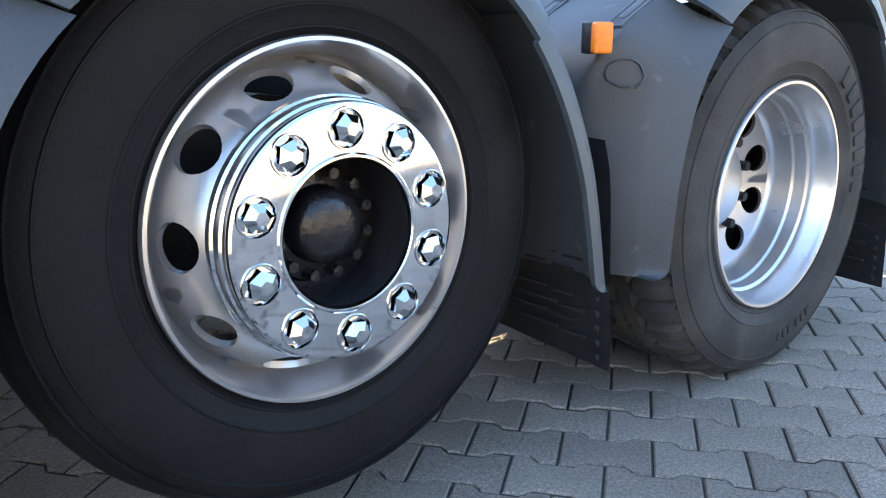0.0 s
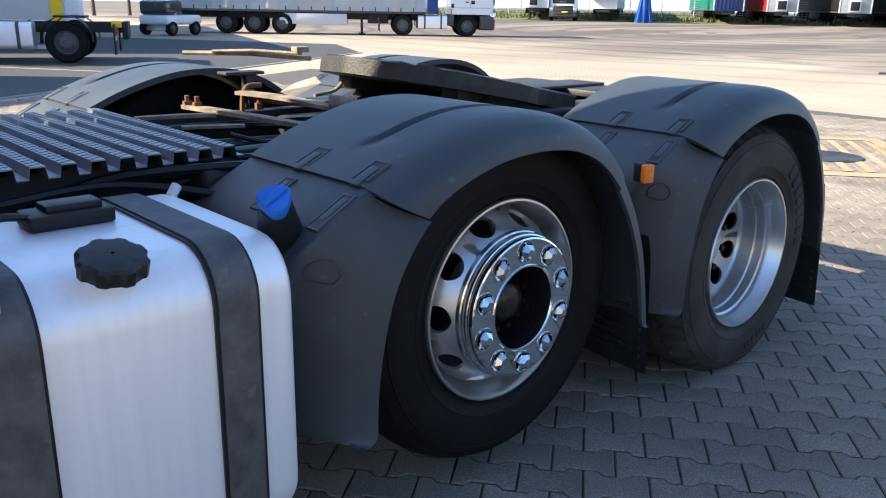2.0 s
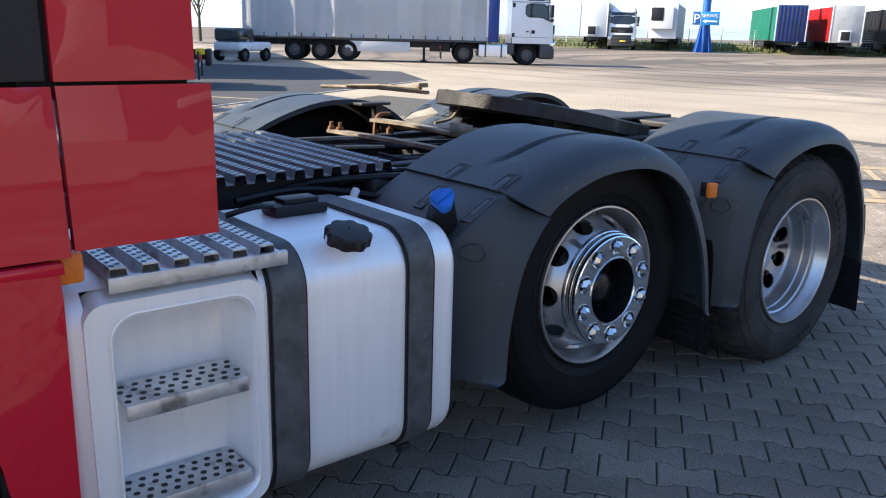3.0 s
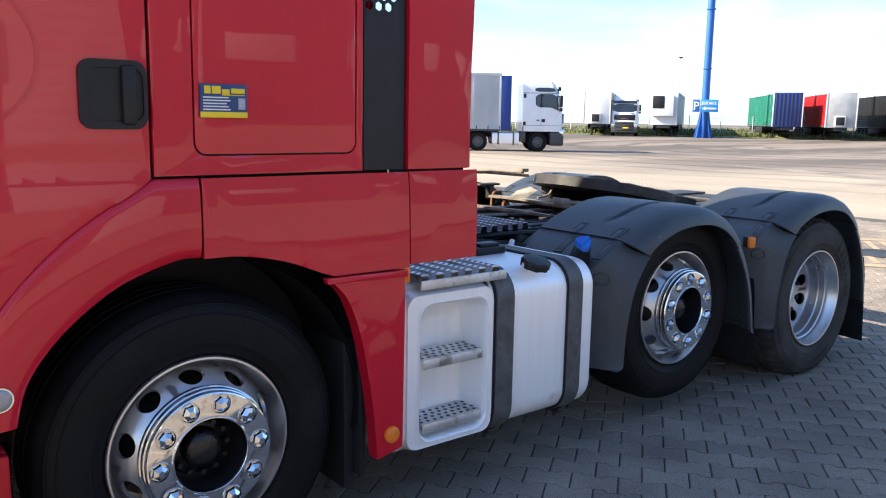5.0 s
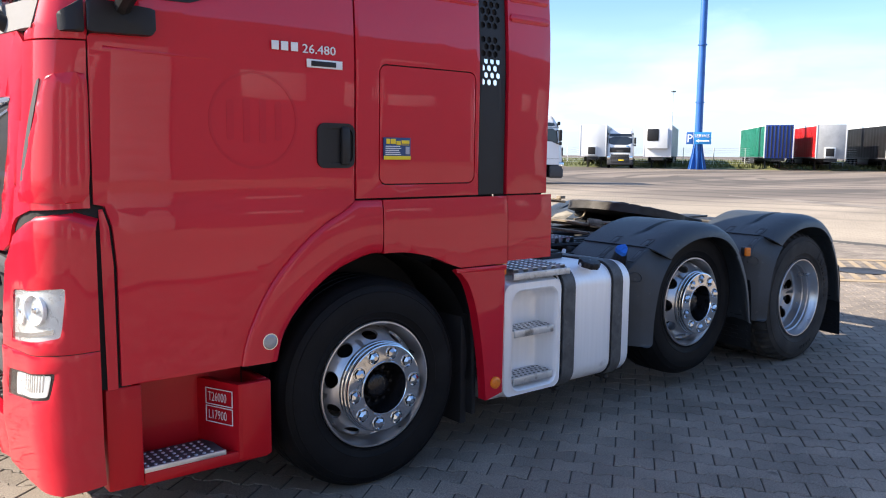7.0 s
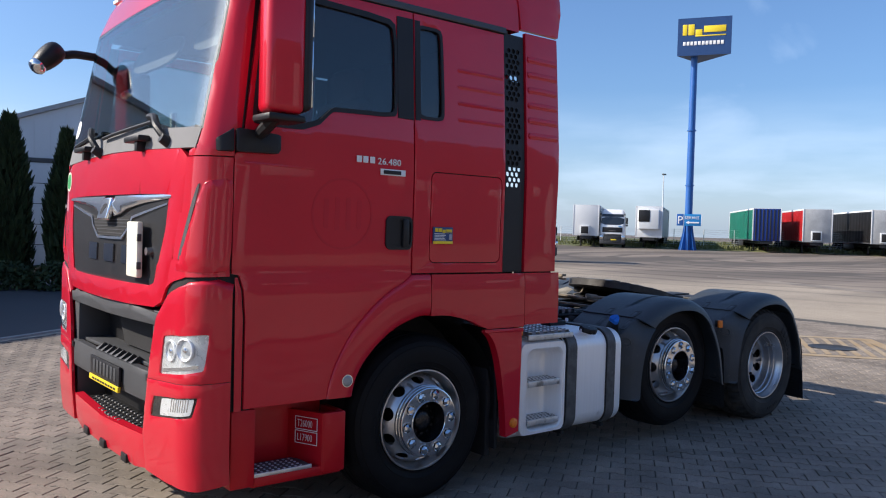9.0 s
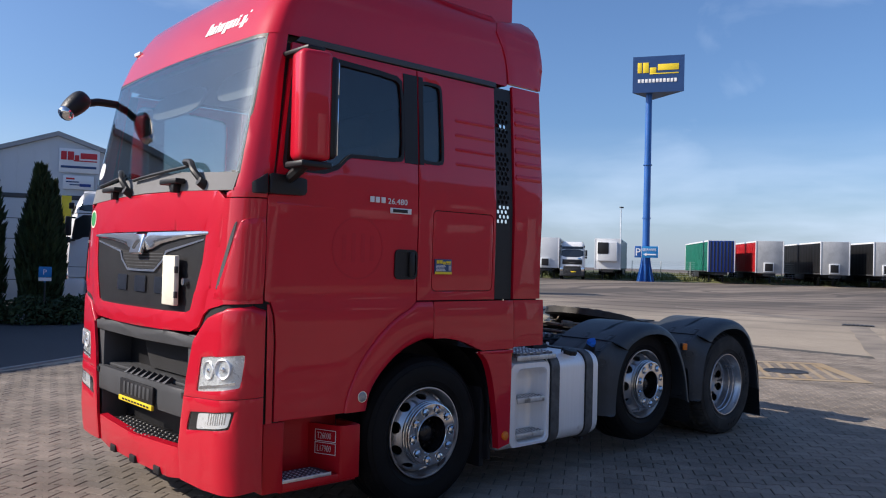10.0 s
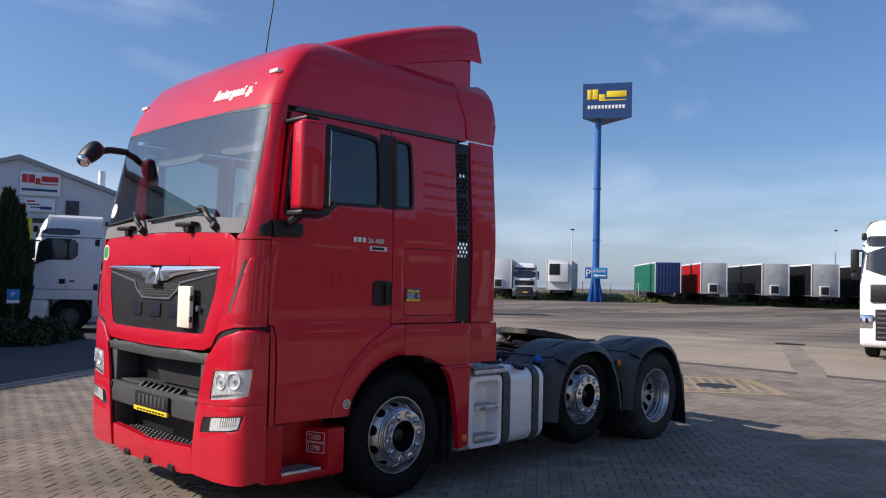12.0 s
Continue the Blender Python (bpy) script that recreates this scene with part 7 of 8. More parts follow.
def lorry(loc, heading, label, low=GREYP, paint=WHITE, chassis=True, hi=3.75, group="parked trucks", size=1.0):
    """A cab-over truck: its nose at the origin, local -x ahead, its own left side at -y."""
    t = thing("truck", (*loc, rise(*loc) if math.hypot(*loc) > 40 else 0.0), label, "truck", group, math.degrees(math.atan2(heading[1], heading[0])) + 180)
    t.scale = (size, size, size)
    levels = ((1.05, 0.03, 1.225), (1.30, 0.0, 1.235), (2.10, 0.04, 1.235), (2.25, 0.07, 1.228), (3.0, 0.24, 1.19), (3.25, 0.32, 1.17), (hi - 0.22, 0.44, 1.13), (hi - 0.08, 0.54, 1.06), (hi, 0.74, 0.90))
    zs = [q[0] for q in levels]

    def nose_x(v, z):
        return float(np.interp(z, zs, [q[1] for q in levels])) + 0.04 * v * v + 0.17 * max(0.0, (abs(v) - 0.95) / 0.26) ** 2.2

    def flank_y(z):
        return float(np.interp(z, zs, [q[2] for q in levels]))

    bm = bmesh.new()
    rows = []
    for z, x0, hw in levels:
        f = [(nose_x(v * 1.21, z), v * hw, z) for v in np.linspace(-1, 1, 25)]
        f += [(0.6, hw, z), (1.2, hw, z), (2.2, hw, z), (2.2, -hw, z), (1.2, -hw, z), (0.6, -hw, z)]
        rows.append(f)
    vs = sheet(bm, rows, closed_v=True)
    bm.faces.new(vs[-1]), bm.faces.new(vs[0])
    part("cab", bm, paint, t)
    bm = bmesh.new()
    skin(bm, ease([(-1.10, 2.22), (1.10, 2.22), (1.07, 2.98), (-1.07, 2.98)], 1), lambda v, z: (nose_x(v, z) - 0.012, v, z), (-1, 0, 0), (), 0.02, 0.12, 0.2)
    part("windscreen", bm, CABGLASS, t, "dark windscreen")
    for s in (1, -1):
        def on_flank(name, outline, mat, proud, label=""):
            """A thin sheet that follows the slanted flank."""
            b2 = bmesh.new()
            inner = [b2.verts.new((x, -s * (flank_y(z) - 0.02), z)) for x, z in outline]
            outer = [b2.verts.new((x, -s * (flank_y(z) + proud), z)) for x, z in outline]
            for k in range(len(outline)):
                b2.faces.new((inner[k], inner[(k + 1) % len(outline)], outer[(k + 1) % len(outline)], outer[k]))
            b2.faces.new(outer), b2.faces.new(inner)
            return part(name, b2, mat, t, label)

        on_flank("window_frame", ease([(0.30, 2.20), (0.50, 2.20), (0.66, 2.30), (1.52, 2.31), (1.53, 2.985), (0.40, 2.985)], 1), BLACK, 0.004)
        on_flank("side_window", ease([(0.36, 2.235), (0.49, 2.235), (0.64, 2.34), (1.20, 2.345), (1.20, 2.95), (0.45, 2.95)], 1), CABGLASS, 0.008)
        on_flank("rear_side_window", ease([(1.27, 2.35), (1.49, 2.35), (1.49, 2.95), (1.27, 2.95)], 1), CABGLASS, 0.008)
        on_flank("upper_window", ease([(0.47, 3.10), (1.56, 3.10), (1.56, 3.31), (0.56, 3.31)], 1), CABGLASS, 0.006)
        on_flank("roof_trim", [(0.36, 3.02), (2.19, 3.02), (2.19, 3.045), (0.37, 3.045)], BLACK, 0.006)
        on_flank("vent_strip", [(2.02, 1.37), (2.16, 1.37), (2.16, 2.99), (2.02, 2.99)], BLACK, 0.005)
        on_flank("door_joint", [(1.22, 1.37), (1.232, 1.37), (1.232, 2.31), (1.22, 2.31)], BLACK, 0.003)
        on_flank("door_joint", [(0.24, 1.355), (2.19, 1.355), (2.19, 1.37), (0.24, 1.37)], BLACK, 0.003)
        on_flank("door_handle", [(1.01, 1.54), (1.19, 1.54), (1.19, 1.70), (1.01, 1.70)], BLACK, 0.006)
        on_flank("side_plate", [(1.31, 1.60), (1.46, 1.60), (1.46, 1.66), (1.31, 1.66)], GREYP, 0.005)
        bm = bmesh.new()
        box(bm, 0.13, 0.31, *sorted((-s * 1.26, -s * 1.46)), 2.32, 2.92, 0.05, 3)
        box(bm, 0.13, 0.30, *sorted((-s * 1.27, -s * 1.45)), 2.10, 2.29, 0.05, 3)
        box(bm, 0.20, 0.42, *sorted((-s * 1.17, -s * 1.34)), 2.86, 2.91, 0.015)
        box(bm, 0.20, 0.42, *sorted((-s * 1.21, -s * 1.34)), 2.16, 2.22, 0.015)
        part("mirror", bm, BLACK, t)
        bm = bmesh.new()
        box(bm, 0.20, 0.36, *sorted((-s * 1.08, -s * 1.20)), 3.16, 3.36, 0.03, 2)
        part("visor_end", bm, BLACK, t)
        bm = bmesh.new()
        box(bm, -0.04, 0.26, *sorted((-s * 0.88, -s * 1.21)), 0.80, 1.18, 0.05, 3)
        part("headlamp", bm, CHROME, t)
        bm = bmesh.new()
        flat(bm, [(1.37 + 0.60 * math.cos(a), 0.52 + 0.60 * math.sin(a)) for a in np.linspace(-0.2, math.pi + 0.2, 22)], -s * 0.60, -s * 0.86)
        part("wheel_arch", bm, MATTE, t)
    bm = bmesh.new()
    skin(bm, [(-1.05, 3.02), (1.05, 3.02), (1.02, 3.28), (-1.02, 3.28)], lambda v, z: (nose_x(v, z) - 0.05, v, z), (-1, 0, 0), (), 0.04, 0.12, 0.3)
    part("sun_visor", bm, CABGLASS, t)
    bm = bmesh.new()
    box(bm, -0.02, 0.10, -0.96, 0.96, 1.50, 1.98, 0.03)
    part("grille", bm, BLACK, t)
    bm = bmesh.new()
    box(bm, -0.035, 0.0, -0.32, 0.32, 1.58, 1.68, 0.01)
    part("maker_bar", bm, STRAP, t)
    bm = bmesh.new()
    box(bm, -0.005, 0.05, -0.86, -0.55, 2.06, 2.13, 0.005)
    part("badge_bar", bm, SIGNBLUE, t)
    bm = bmesh.new()
    box(bm, -0.02, 0.75, -1.22, 1.22, 0.32, 1.05, 0.12, 3)
    box(bm, 2.0, 2.3, -1.22, 1.22, 0.50, 1.06, 0.05)
    part("bumper", bm, low, t)
    bm = bmesh.new()
    box(bm, -0.035, 0.06, -0.84, 0.84, 0.50, 1.32, 0.03)
    part("lower_grille", bm, MATTE, t)
    for k in range(6):
        bm = bmesh.new()
        box(bm, -0.05, -0.03, -0.80, 0.80, 0.56 + 0.125 * k, 0.615 + 0.125 * k, 0.008)
        part("grille_slat", bm, GREYP, t)
    bm = bmesh.new()
    box(bm, -0.062, -0.048, -0.40, 0.12, 0.72, 0.83, 0.003)
    part("number_plate", bm, YELLOW, t)
    bm = bmesh.new()
    rows = [[(1.37 + 0.66 * math.cos(a), y, 0.55 + 0.62 * math.sin(a)) for y in (-1.235, -0.7, 0.7, 1.235)] for a in np.linspace(0, math.pi, 14)]
    sheet(bm, rows)
    bmesh.ops.solidify(bm, geom=bm.faces[:], thickness=0.06)
    part("front_fender", bm, low, t)
    small_wheel(t, 1.37, -1.20, 0.5, 0.5, 0.30, 1)
    small_wheel(t, 1.37, 1.20, 0.5, 0.5, 0.30, -1)
    if chassis:
        bm = bmesh.new()
        for y in (-0.4, 0.4):
            box(bm, 1.5, 5.9, y - 0.05, y + 0.05, 0.72, 0.98)
        box(bm, 5.8, 5.95, -0.55, 0.55, 0.55, 1.0, 0.02)
        part("chassis", bm, STEELD, t)
        for s in (1, -1):
            small_wheel(t, 4.52, -s * 1.22, 0.5, 0.5, 0.32, s)
            bm = bmesh.new()
            sec = rounded(0.0, 0.62, 0.35, 0.98, 0.10, 4)
            vs = sheet(bm, [[(x, -s * (1.22 - y), z) for y, z in sec] for x in (2.35, 2.37, 2.9, 3.74, 3.76)], closed_v=True)
            bm.faces.new(vs[0]), bm.faces.new(vs[-1])
            tk = part("fuel_tank", bm, ALU, t)
            for xx in (2.6, 3.4):
                bm = bmesh.new()
                sc = [(0.31 + (y - 0.31) * 1.03, 0.665 + (z - 0.665) * 1.03) for y, z in sec]
                sheet(bm, [[(x, -s * (1.22 - y), z) for y, z in sc] for x in (xx, xx + 0.08)], closed_v=True)
                part("tank_strap", bm, STRAP, tk)
            bm = bmesh.new()
            rows = [[(4.52 + 0.60 * math.cos(a), -s * y, 0.56 + 0.58 * math.sin(a)) for y in (1.24, 0.66)] for a in np.linspace(-0.1, math.pi + 0.15, 16)]
            sheet(bm, rows)
            bmesh.ops.solidify(bm, geom=bm.faces[:], thickness=0.03)
            part("rear_fender", bm, PLASTIC, t)
            bm = bmesh.new()
            box(bm, 5.66, 5.72, *sorted((-s * 0.72, -s * 1.22)), 0.70, 0.84, 0.01)
            part("tail_lamp", bm, TAIL, t)
            bm = bmesh.new()
            box(bm, 5.62, 5.66, *sorted((-s * 0.66, -s * 1.24)), 0.20, 0.95, 0.01)
            part("rear_flap", bm, BLACK, t)
            bm = bmesh.new()
            box(bm, 5.665, 5.675, *sorted((-s * 0.80, -s * 1.15)), 0.55, 0.65, 0.002)
            part("flap_plate", bm, WHITEP, t)
        bm = bmesh.new()
        box(bm, 4.15, 4.95, -0.42, 0.42, 1.08, 1.14, 0.03)
        part("coupling", bm, GREASY, t)
        bm = bmesh.new()
        box(bm, 5.55, 5.80, -0.62, -0.42, 0.85, 1.02, 0.02)
        part("wheel_chock", bm, YELLOW, t)
    return t


def trailer(loc, away, label, sidemat, endmat, z0=0.0, wavy=False, near_wheels=True, length=13.6, front_unit=False, hook=True):
    """A box trailer: its near end's foot at the origin, running along local +x."""
    t = thing("semi_trailer", (*loc, z0), label, "trailer", "parked trailers", math.degrees(math.atan2(away[1], away[0])))
    for s in (1, -1):
        bm = bmesh.new()
        n = 110 if wavy else 56
        rows = []
        for k in range(n + 1):
            x = 0.06 + (length - 0.12) * k / n
            wv = 0.022 * math.sin(x * 7.3) + 0.014 * math.sin(x * 17.1 + 1) + (0.13 * math.sin(x * 3.1) ** 3 * (1.0 if x < 6 else 0.35) if wavy else 0)
            rows.append([(x, -s * (1.245 + wv * q), z) for z, q in ((1.12, 0.3), (1.18, 1.0), (1.9, 0.7), (2.9, 0.8), (3.75, 0.5), (3.86, 0.1))])
        sheet(bm, rows)
        bmesh.ops.solidify(bm, geom=bm.faces[:], thickness=0.02)
        part("curtain", bm, sidemat, t)
        bm = bmesh.new()
        box(bm, 0.0, length, *sorted((-s * 1.20, -s * 1.275)), 3.86, 4.0, 0.02)
        part("roof_rail", bm, WHITEC, t)
        bm = bmesh.new()
        box(bm, 0.0, length, *sorted((-s * 1.20, -s * 1.275)), 1.02, 1.12, 0.01)
        part("side_rail", bm, GREYP, t)
        if wavy:
            for k in range(22):
                bm = bmesh.new()
                x = 0.4 + k * 0.61
                box(bm, x, x + 0.05, *sorted((-s * 1.275, -s * 1.29)), 1.02, 1.30, 0.004)
                part("strap", bm, STRAP, t)
        bm = bmesh.new()
        box(bm, 5.0, 8.2, *sorted((-s * 1.18, -s * 1.22)), 0.48, 0.98, 0.02)
        part("side_guard", bm, WHITEC if wavy else STEELD, t)
    bm = bmesh.new()
    box(bm, 0.0, length, -1.24, 1.24, 3.95, 4.01, 0.02)
    part("roof_sheet", bm, WHITEC, t)
    for x, nm in ((0.0, "near_end"), (length - 0.06, "far_end")):
        bm = bmesh.new()
        box(bm, x, x + 0.06, -1.26, 1.26, 1.0, 3.98, 0.01)
        e = part(nm, bm, endmat, t)
        for y in (-1.22, 1.22):
            bm = bmesh.new()
            box(bm, x - 0.02, x + 0.08, y - 0.05, y + 0.05, 1.0, 4.0, 0.01)
            part("corner_post", bm, WHITEC, e)
        if not hook and not front_unit and not wavy:
            for y in (-0.95, -0.62, -0.30, 0.0, 0.34, 0.66, 0.98):
                bm = bmesh.new()
                box(bm, x - 0.03, x, y - 0.07, y + 0.05, 1.05, 3.9, 0.01)
                part("curtain_fold", bm, BLACKC, e)
    if wavy:
        bm = bmesh.new()
        box(bm, length + 0.01, length + 0.55, -1.24, 1.24, 1.05, 3.88, 0.03)
        part("bulkhead", bm, BLUEC, t, "blue front bulkhead")
    if hook:
        bm = bmesh.new()
        box(bm, -0.16, -0.02, -0.35, 0.55, 1.10, 2.0, 0.03)
        bx = part("air_coupling_frame", bm, WHITEC, t)
        bm = bmesh.new()
        box(bm, -0.17, -0.15, -0.25, 0.45, 1.2, 1.9, 0.01)
        part("coupling_recess", bm, MATTE, bx)
    if front_unit:
        bm = bmesh.new()
        box(bm, -0.40, 0.0, -1.0, 1.0, 1.75, 3.7, 0.12, 3)
        u = part("cooling_unit", bm, WHITEC, t)
        bm = bmesh.new()
        box(bm, -0.43, -0.38, -0.1, 0.95, 2.5, 3.62, 0.05)
        part("unit_grille", bm, BLACK, u)
    bm = bmesh.new()
    box(bm, 0.05, length, -0.55, 0.55, 0.72, 1.02)
    box(bm, 9.2, 10.2, -1.0, 1.0, 0.55, 0.98, 0.03)
    part("chassis", bm, STEELD, t)
    for k in range(3):
        for s in (1, -1):
            small_wheel(t, 2.5 + 1.31 * k if wavy else length - 4.6 + 1.31 * k, -s * 1.22, 0.5, 0.5, 0.36, s)
    for s in (1, -1):
        bm = bmesh.new()
        box(bm, length - 3.2 if wavy else 2.6, (length - 3.2 if wavy else 2.6) + 0.12, -s * 0.65 - 0.06, -s * 0.65 + 0.06, 0.05, 0.8)
        box(bm, (length - 3.2 if wavy else 2.6) - 0.1, (length - 3.2 if wavy else 2.6) + 0.22, -s * 0.65 - 0.13, -s * 0.65 + 0.13, 0.0, 0.06, 0.01)
        part("landing_leg", bm, STEELD, t)
    return t


AW = (0.767, 0.641)
ZR = 0.44


def at_face(p, q):
    return ((p[0] + q[0]) / 2, (p[1] + q[1]) / 2)


trailer(at_face((67.0, 36.06), (67.96, 34.37)), AW, "green curtain trailer with a blue curtained end", GREENC, BLUEC, ZR, hook=False)
trailer(at_face((68.89, 32.6), (70.02, 30.29)), AW, "red curtain trailer with a pale grey bulkhead", REDC, BULKC, ZR)
trailer(at_face((71.19, 27.69), (72.22, 25.18)), AW, "black curtain trailer with a grey bulkhead", BLACKC, BULKC, ZR)
trailer(at_face((72.85, 23.52), (73.58, 21.42)), AW, "black curtain trailer with a scuffed grey bulkhead", BLACKC, BULKC, ZR)
trailer((74.6, 17.9), AW, "black curtain trailer with a plain grey bulkhead", BLACKC, BULKC, ZR)
trailer((75.6, 14.2), AW, "grey curtain trailer with a plain grey bulkhead", CURTAIN, BULKC, ZR)
trailer(at_face((57.2, 49.7), (58.8, 47.88)), (0.80, 0.60), "white box trailer standing on grass", WHITEC, WHITEC, ZR)
trailer(at_face((60.91, 45.24), (62.56, 43.01)), (0.84, 0.54), "white refrigerated trailer with a dark cooling unit", WHITEC, WHITEC, ZR, front_unit=True, hook=False)
lorry(at_face((58.88, 47.78), (60.4, 45.9)), (-0.80, -0.60), "white cab-over truck parked nose out on grass", chassis=False)
# the truck and curtain trailer that stand across the yard
hd = Vector((0.80, -0.60))
nose = Vector((29.64, 28.06)) + hd * 1.37 + Vector((0.56, 0.83)) * 1.2
lorry(tuple(nose), tuple(hd), "white tractor truck with a grey lower cab", hi=3.7)
rear_end = nose - hd * 15.4
trailer(tuple(rear_end), tuple(hd), "pale grey curtain trailer with rippled curtains and three axles", CURTAIN, BLUEC, 0.0, wavy=True, hook=False, length=12.05)
# the truck before the hall and the one at the yard's edge
h2 = Vector((-0.906, 0.423)).normalized()
lorry(tuple(Vector((4.92, 19.75)) + (h2 * 1.37 + Vector((h2.y, -h2.x)) * 1.2) * 0.92), tuple(h2), "white tractor truck parked before the hall", low=WHITE, size=0.92)
lorry((19.02, 1.30), (-0.985, -0.17), "white tractor truck parked facing the yard", low=WHITE)

# small white utility car with its rear cover raised
car = thing("utility_car", (16.9, 33.6, 0), "small white utility car with a raised cover", "car", rz=28)
bm = bmesh.new()
box(bm, -1.1, 1.3, -0.75, 0.75, 0.45, 0.85, 0.12, 3)
part("body", bm, WHITE, car)
bm = bmesh.new()
box(bm, -1.1, 0.1, -0.70, 0.70, 0.85, 1.45, 0.15, 3)
part("canopy", bm, CABGLASS, car)
bm = bmesh.new()
box(bm, -1.4, -0.6, -0.72, 0.72, 0.0, 0.05, 0.02, m=Matrix.Translation((-0.2, 0, 1.5)) @ Matrix.Rotation(radians(-70), 4, "Y"))
part("raised_cover", bm, WHITE, car)
for x, s in ((-0.75, 1), (0.85, 1), (-0.75, -1), (0.85, -1)):
    small_wheel(car, x, -s * 0.76, 0.30, 0.30, 0.2, s)


# ---- hall, hedge, signs ----
WALL = material("white_sheet_wall", (0.62, 0.64, 0.66), 0.55, 0, 0.06, 0.3, 20)
ROOFM = material("grey_roof_edge", (0.32, 0.33, 0.34), 0.5, 0, 0.1, 0.5, 20)
GATE = material("pale_gate_panel", (0.55, 0.56, 0.57), 0.5, 0, 0.08, 0.5, 20)
hall = thing("service_hall", (9.5, 24.3, 0), "low white sheet-clad service hall with a shallow gable", "building", rz=math.degrees(math.atan2(0.35, -0.937)) + 180)
HW, HD, EAVE, APEX = 9.0, 26.0, 4.17, 5.72
bm = bmesh.new()
pr = [(0, 0), (0, EAVE), (-HW / 2, APEX), (-HW, EAVE), (-HW, 0)]
a = [bm.verts.new((x, 0, z)) for x, z in pr]
b = [bm.verts.new((x, HD, z)) for x, z in pr]
bm.faces.new(a), bm.faces.new(b)
for i in (0, 3):
    bm.faces.new((a[i], a[i + 1], b[i + 1], b[i]))
for i in (1, 2):
    bm.faces.new((a[i], a[i + 1], b[i + 1], b[i]))
part("wall", bm, WALL, hall)
for x0, z0, x1, z1 in ((0.15, EAVE - 0.03, -HW / 2, APEX), (-HW - 0.15, EAVE - 0.03, -HW / 2, APEX)):
    bm = bmesh.new()
    vs = [bm.verts.new(p) for p in ((x0, -0.14, z0), (x1, -0.14, z1), (x1, -0.14, z1 + 0.16), (x0, -0.14, z0 + 0.16), (x0, HD, z0), (x1, HD, z1), (x1, HD, z1 + 0.16), (x0, HD, z0 + 0.16))]
    for f in ((0, 1, 2, 3), (4, 5, 6, 7), (0, 1, 5, 4), (3, 2, 6, 7), (0, 3, 7, 4), (1, 2, 6, 5)):
        bm.faces.new([vs[i] for i in f])
    part("roof", bm, ROOFM, hall)
for k in range(18):
    bm = bmesh.new()
    x = -0.25 - k * 0.5
    zt = EAVE + (APEX - EAVE) * (1 - abs(x + HW / 2) / (HW / 2)) - 0.1
    box(bm, x - 0.02, x + 0.02, -0.03, 0.0, 0.0, zt)
    part("cladding_rib", bm, WALL, hall)
for xg in (-2.2, -6.6):
    bm = bmesh.new()
    box(bm, xg - 1.9, xg + 1.9, -0.06, -0.034, 0.0, 3.5, 0.01)
    g = part("gate", bm, GATE, hall, "pale sectional gate")
    for zz in (0.7, 1.4, 2.1, 2.8):
        bm = bmesh.new()
        box(bm, xg - 1.9, xg + 1.9, -0.07, -0.058, zz - 0.012, zz + 0.012)
        part("gate_joint", bm, GREYP, g)
    for e in (-1.98, 1.98):
        bm = bmesh.new()
        box(bm, xg + e - 0.16, xg + e + 0.16, -0.10, -0.034, 0.0, 3.65, 0.01)
        part("gate_post", bm, YELLOW, g, "yellow gate post")
    bm = bmesh.new()
    box(bm, xg - 2.0, xg + 2.0, -0.08, -0.034, 3.5, 3.66, 0.01)
    part("lintel", bm, GREYP, g)
# board with plain red and blue shapes
bm = bmesh.new()
box(bm, -4.46, -3.16, -0.10, -0.04, 4.46, 5.30, 0.01)
brd = part("name_board", bm, WHITEP, hall, "white board with plain red bars")
for x0, x1, z0, z1, mt in ((-4.40, -4.22, 4.90, 5.20, REDV), (-4.19, -3.99, 4.90, 5.20, REDV), (-3.96, -3.82, 4.90, 5.08, REDV), (-3.78, -3.24, 4.96, 5.16, REDV), (-4.0, -3.24, 4.86, 4.90, REDV), (-4.40, -3.26, 4.62, 4.70, NAVY)):
    bm = bmesh.new()
    box(bm, x0, x1, -0.115, -0.10, z0, z1, 0.004)
    part("board_bar", bm, mt, brd)
bm = bmesh.new()
box(bm, -4.32, -3.32, -0.10, -0.04, 3.88, 4.36, 0.01)
brd2 = part("small_board", bm, WHITEP, hall, "small white board with plain blue and red bars")
for x0, x1, z0, z1, mt in ((-4.22, -3.95, 4.22, 4.28, REDV), (-4.22, -3.80, 4.12, 4.16, NAVY), (-4.10, -3.70, 4.02, 4.06, NAVY), (-3.78, -3.42, 3.98, 4.08, BLUEC)):
    bm = bmesh.new()
    box(bm, x0, x1, -0.112, -0.10, z0, z1, 0.003)
    part("board_bar", bm, mt, brd2)
for xw in (-5.0, -2.75):
    bm = bmesh.new()
    box(bm, xw - 0.22, xw + 0.22, -0.08, -0.03, 3.85, 4.35, 0.01)
    part("gate_number_plate", bm, GREYP, hall)
bm = bmesh.new()
cyl(bm, (-1.75, 2.0, 4.5), (-1.75, 2.0, 5.75), 0.13, seg=16)
part("flue", bm, ALU, hall)


NEEDLE = material("thuja_green", (0.020, 0.042, 0.014), 0.8, 0, 0.4, 3, 40, 0.0, tint=(0.050, 0.080, 0.022))
BARK = material("bark", (0.10, 0.075, 0.05), 0.9, 0, 0.3, 6, 40, 0.006)
TWIG = material("autumn_twigs", (0.20, 0.13, 0.07), 0.9, 0, 0.35, 2, 30, tint=(0.30, 0.20, 0.08))


